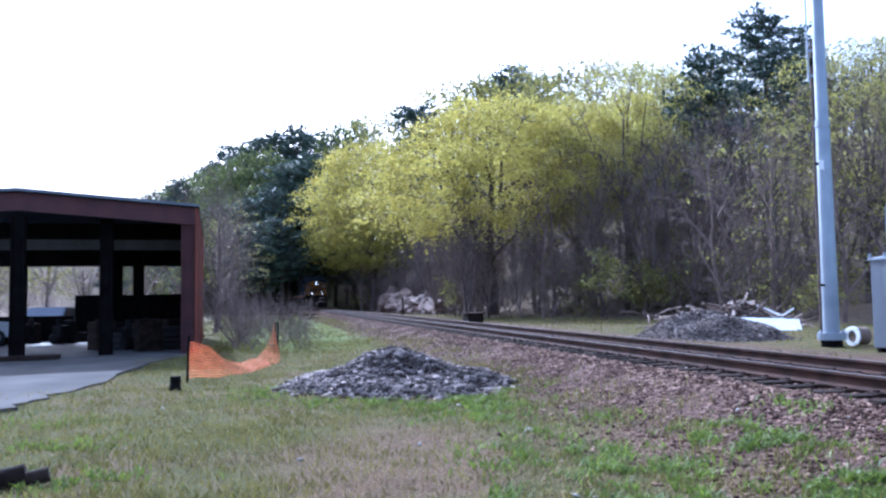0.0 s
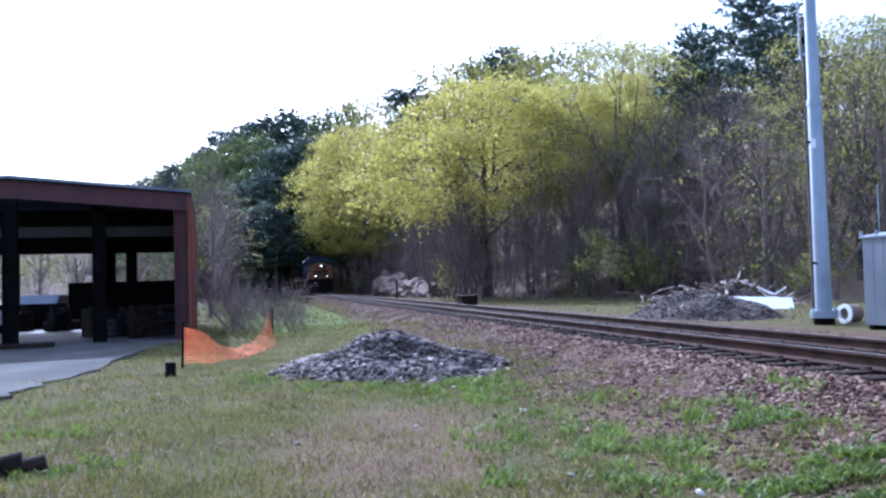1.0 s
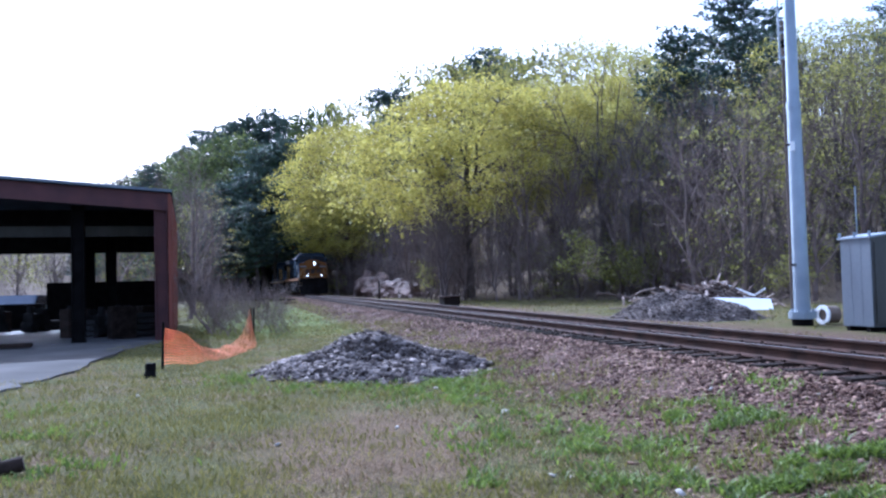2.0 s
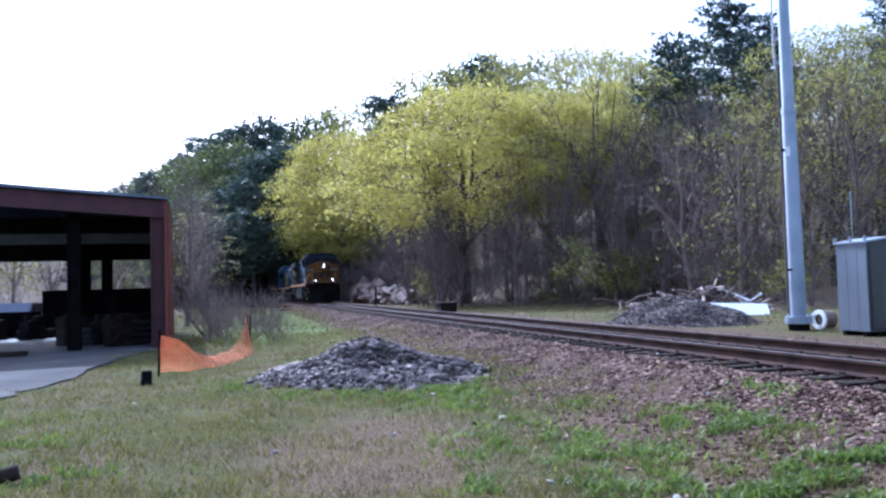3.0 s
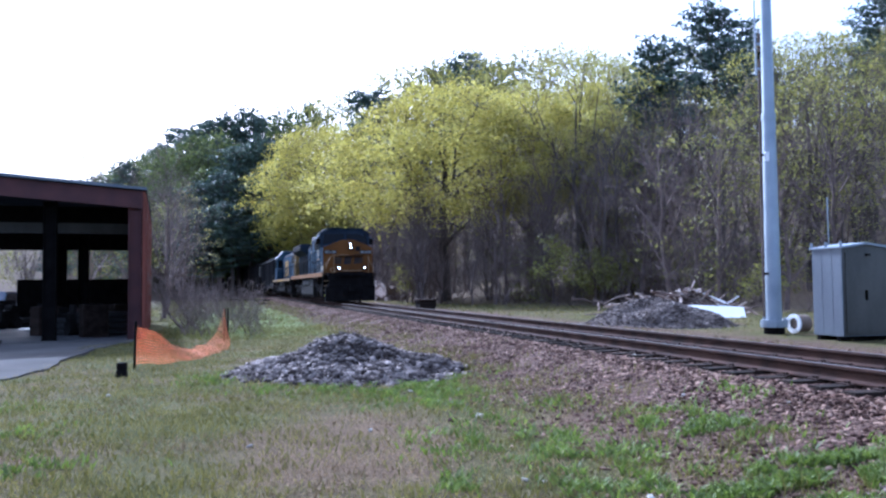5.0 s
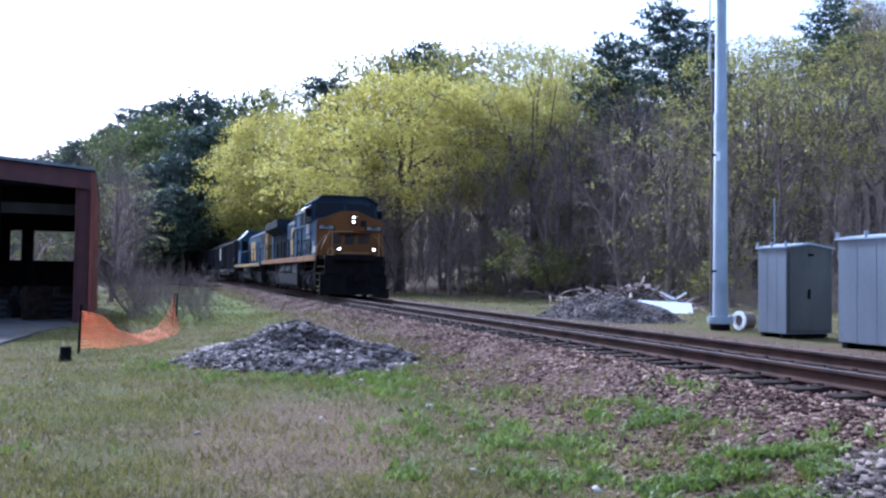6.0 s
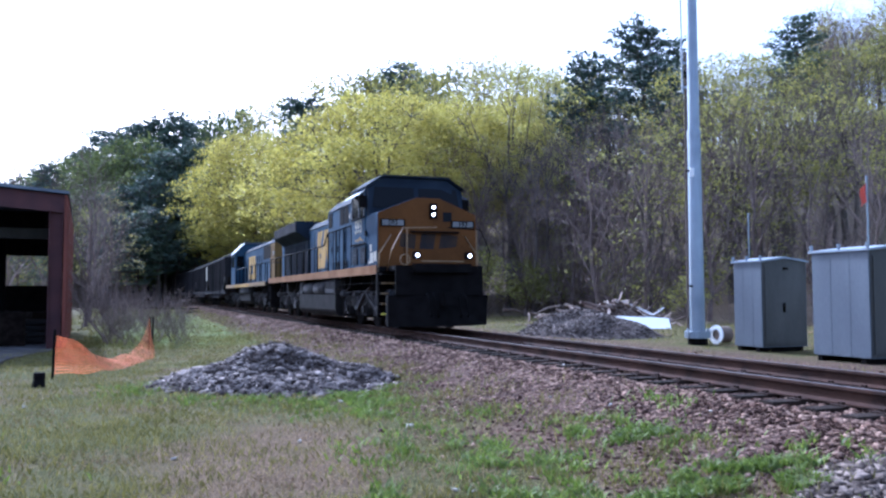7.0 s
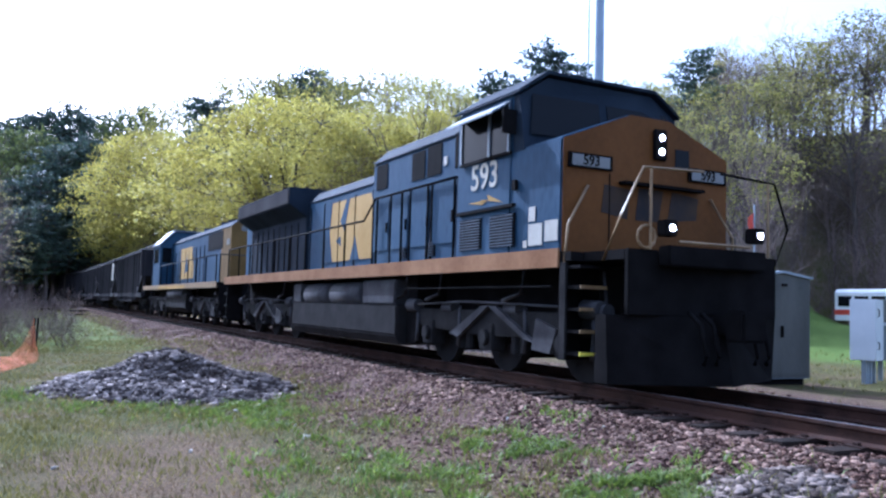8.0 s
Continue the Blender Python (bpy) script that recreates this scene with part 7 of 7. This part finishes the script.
    part("cab_roof", Mesh().prism([(-1.56, 3.72), (-0.82, 4.48), (0.82, 4.48), (1.56, 3.72), (1.56, 3.80), (0.84, 4.54), (-0.84, 4.54), (-1.56, 3.80)][::-1], -17.1, -14.5), M_alu, L, "pale worn cab roof edge")
    part("cab_window", Mesh().box(-16.6, -15.1, -1.52, -1.502, 2.85, 3.55), M_loco_glass, L)
    part("cab_front_window", Mesh().box(-14.62, -14.60, -1.4, -0.95, 2.85, 3.6), M_loco_glass, L)
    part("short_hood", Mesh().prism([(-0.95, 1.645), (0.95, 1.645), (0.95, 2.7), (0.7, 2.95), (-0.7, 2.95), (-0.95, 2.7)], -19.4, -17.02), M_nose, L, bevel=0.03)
    handrail(L, [(-14.4, -1.46, 2.65), (-1.0, -1.46, 2.65)], 0.024, M_strut, [(x, -1.46, 2.65) for x in (-14.3, -12.4, -10.5, -8.6, -6.7, -4.8, -2.9, -1.0)], 1.64)
    handrail(L, [(-0.65, -1.4, 2.65), (-0.65, 1.4, 2.65)], 0.024, M_strut, [(-0.65, -1.4, 2.65), (-0.65, 1.4, 2.65)], 1.64)
    part("end_plate", Mesh().box(-0.66, -0.58, -1.4, 1.4, 0.6, 1.52), M_dark, L)
    for z in (0.4, 0.8, 1.2):
        part("step", Mesh().box(-1.1, -0.66, -1.5, -1.0, z, z + 0.05), M_dark, L)
    part("fuel_tank", Mesh().prism([(-1.35, 0.6), (-1.1, 0.4), (1.1, 0.4), (1.35, 0.6), (1.35, 1.2), (-1.35, 1.2)], -13.0, -7.5), M_grime, L, bevel=0.03)
    for x0, x1 in ((-12.2, -8.2),):
        part("air_reservoir", Mesh().tube([(x0, -1.2, 1.25), (x0 + 0.06, -1.2, 1.25), (x1 - 0.06, -1.2, 1.25), (x1, -1.2, 1.25)], [0.2, 0.26, 0.26, 0.2], 16), M_strut, L, smooth_shade=True, angle=50)
    truck(L, -4.0, (-2.05, 0.0, 2.05))
    truck(L, -16.6, (-2.05, 0.0, 2.05))
    part("coupler", Mesh().box(-0.7, 0.0, -0.15, 0.15, 0.7, 1.0).box(-21.0, -20.3, -0.15, 0.15, 0.7, 1.0), M_grime, L)
    return L


def hopper_car(pale_end):
    c = empty("hopper_car")
    tagged(c, "dark open-top coal hopper car with pale end sheets" if pale_end else "dark ribbed open-top coal hopper car", "freight car", "hopper cars of the train")
    side = [(-15.6, 3.75), (-0.7, 3.75), (-0.7, 2.3), (-2.6, 1.2), (-5.5, 0.75), (-10.8, 0.75), (-13.7, 1.2), (-15.6, 2.3)]
    part("body", Mesh().prism(side, -1.46, 1.46, axis='y'), M_hopper, c, bevel=0.02)
    part("top_rim", Mesh().box(-15.65, -0.65, -1.55, -1.42, 3.7, 3.85).box(-15.65, -0.65, 1.42, 1.55, 3.7, 3.85).box(-15.65, -15.5, -1.42, 1.42, 3.7, 3.85).box(-0.8, -0.65, -1.42, 1.42, 3.7, 3.85), M_hopper, c)
    coal = Mesh()
    for i in range(14):
        coal.tube([(-15.2 + i * 1.05, 0, 3.5), (-15.2 + i * 1.05 + 0.5, 0, 3.95 + 0.1 * (i % 3))], [1.35, 0.6], 10)
    part("coal_load", coal, M_dark, c, "black coal heaped in the body")
    for k in range(13):
        x = -15.3 + k * 1.2
        lo = 0.85 if -13 < x < -3.2 else (1.7 if -14.6 < x < -1.6 else 2.3)
        for y in (-1.54, 1.46):
            part("rib", Mesh().box(x - 0.05, x + 0.05, y, y + 0.08, lo, 3.72), M_hopper, c)
    part("side_sill", Mesh().box(-15.9, -0.4, -1.5, -1.3, 1.05, 1.3).box(-15.9, -0.4, 1.3, 1.5, 1.05, 1.3), M_hopper, c)
    part("centre_sill", Mesh().box(-16.2, 0.0, -0.2, 0.2, 0.75, 1.1), M_dark, c)
    if pale_end:
        part("end_sheet", Mesh().box(-0.69, -0.64, -1.4, 1.4, 2.3, 3.7), M_cream, c, "pale faded end sheet")
        part("end_panel", Mesh().box(-2.0, -0.75, -1.55, -1.541, 2.3, 3.6), M_cream, c, "pale faded side panel")
    for y in (-1.35, 1.35):
        part("ladder", Mesh().tube([(-0.5, y, 1.1), (-0.5, y, 3.7)], 0.025, 5).tube([(-0.5, y * 0.7, 1.1), (-0.5, y * 0.7, 3.7)], 0.025, 5), M_hopper, c)
        part("end_post", Mesh().box(-0.62, -0.5, y - 0.06, y + 0.06, 1.2, 2.4), M_hopper, c)
    truck(c, -2.1, (-0.88, 0.88), heavy=False)
    truck(c, -14.1, (-0.88, 0.88), heavy=False)
    return c


TRAIN = [(lead_loco(), 0.0), (second_loco(), 22.3)]
for k in range(7):
    TRAIN.append((hopper_car(k == 1), 43.3 + 16.2 * k))


def front_s(t):
    """Where the leading coupler is along the track; a steady 13 metres a second."""
    return 6.9 + 13.05 * (8.0 - t)


def motions():
    for car, behind in TRAIN:
        rows = []
        for k in range(33):
            s = front_s(k * 0.25) + behind
            lean = math.degrees(math.atan2(bend(s + 17) - bend(s + 4), 13.0))
            rows.append((k * 0.25, on_track(s, TRACK_W + bend(s + 4) - math.tan(radians(lean)) * 4, RAIL_Z, -lean)))
        walk(car, rows)
    for wheel, x in WHEELS:
        walk(wheel, [(k / 30, pose(x, 0, 0.53, 0, math.degrees(13.05 * k / 30 / 0.53), 0)) for k in range(241)])


motions()
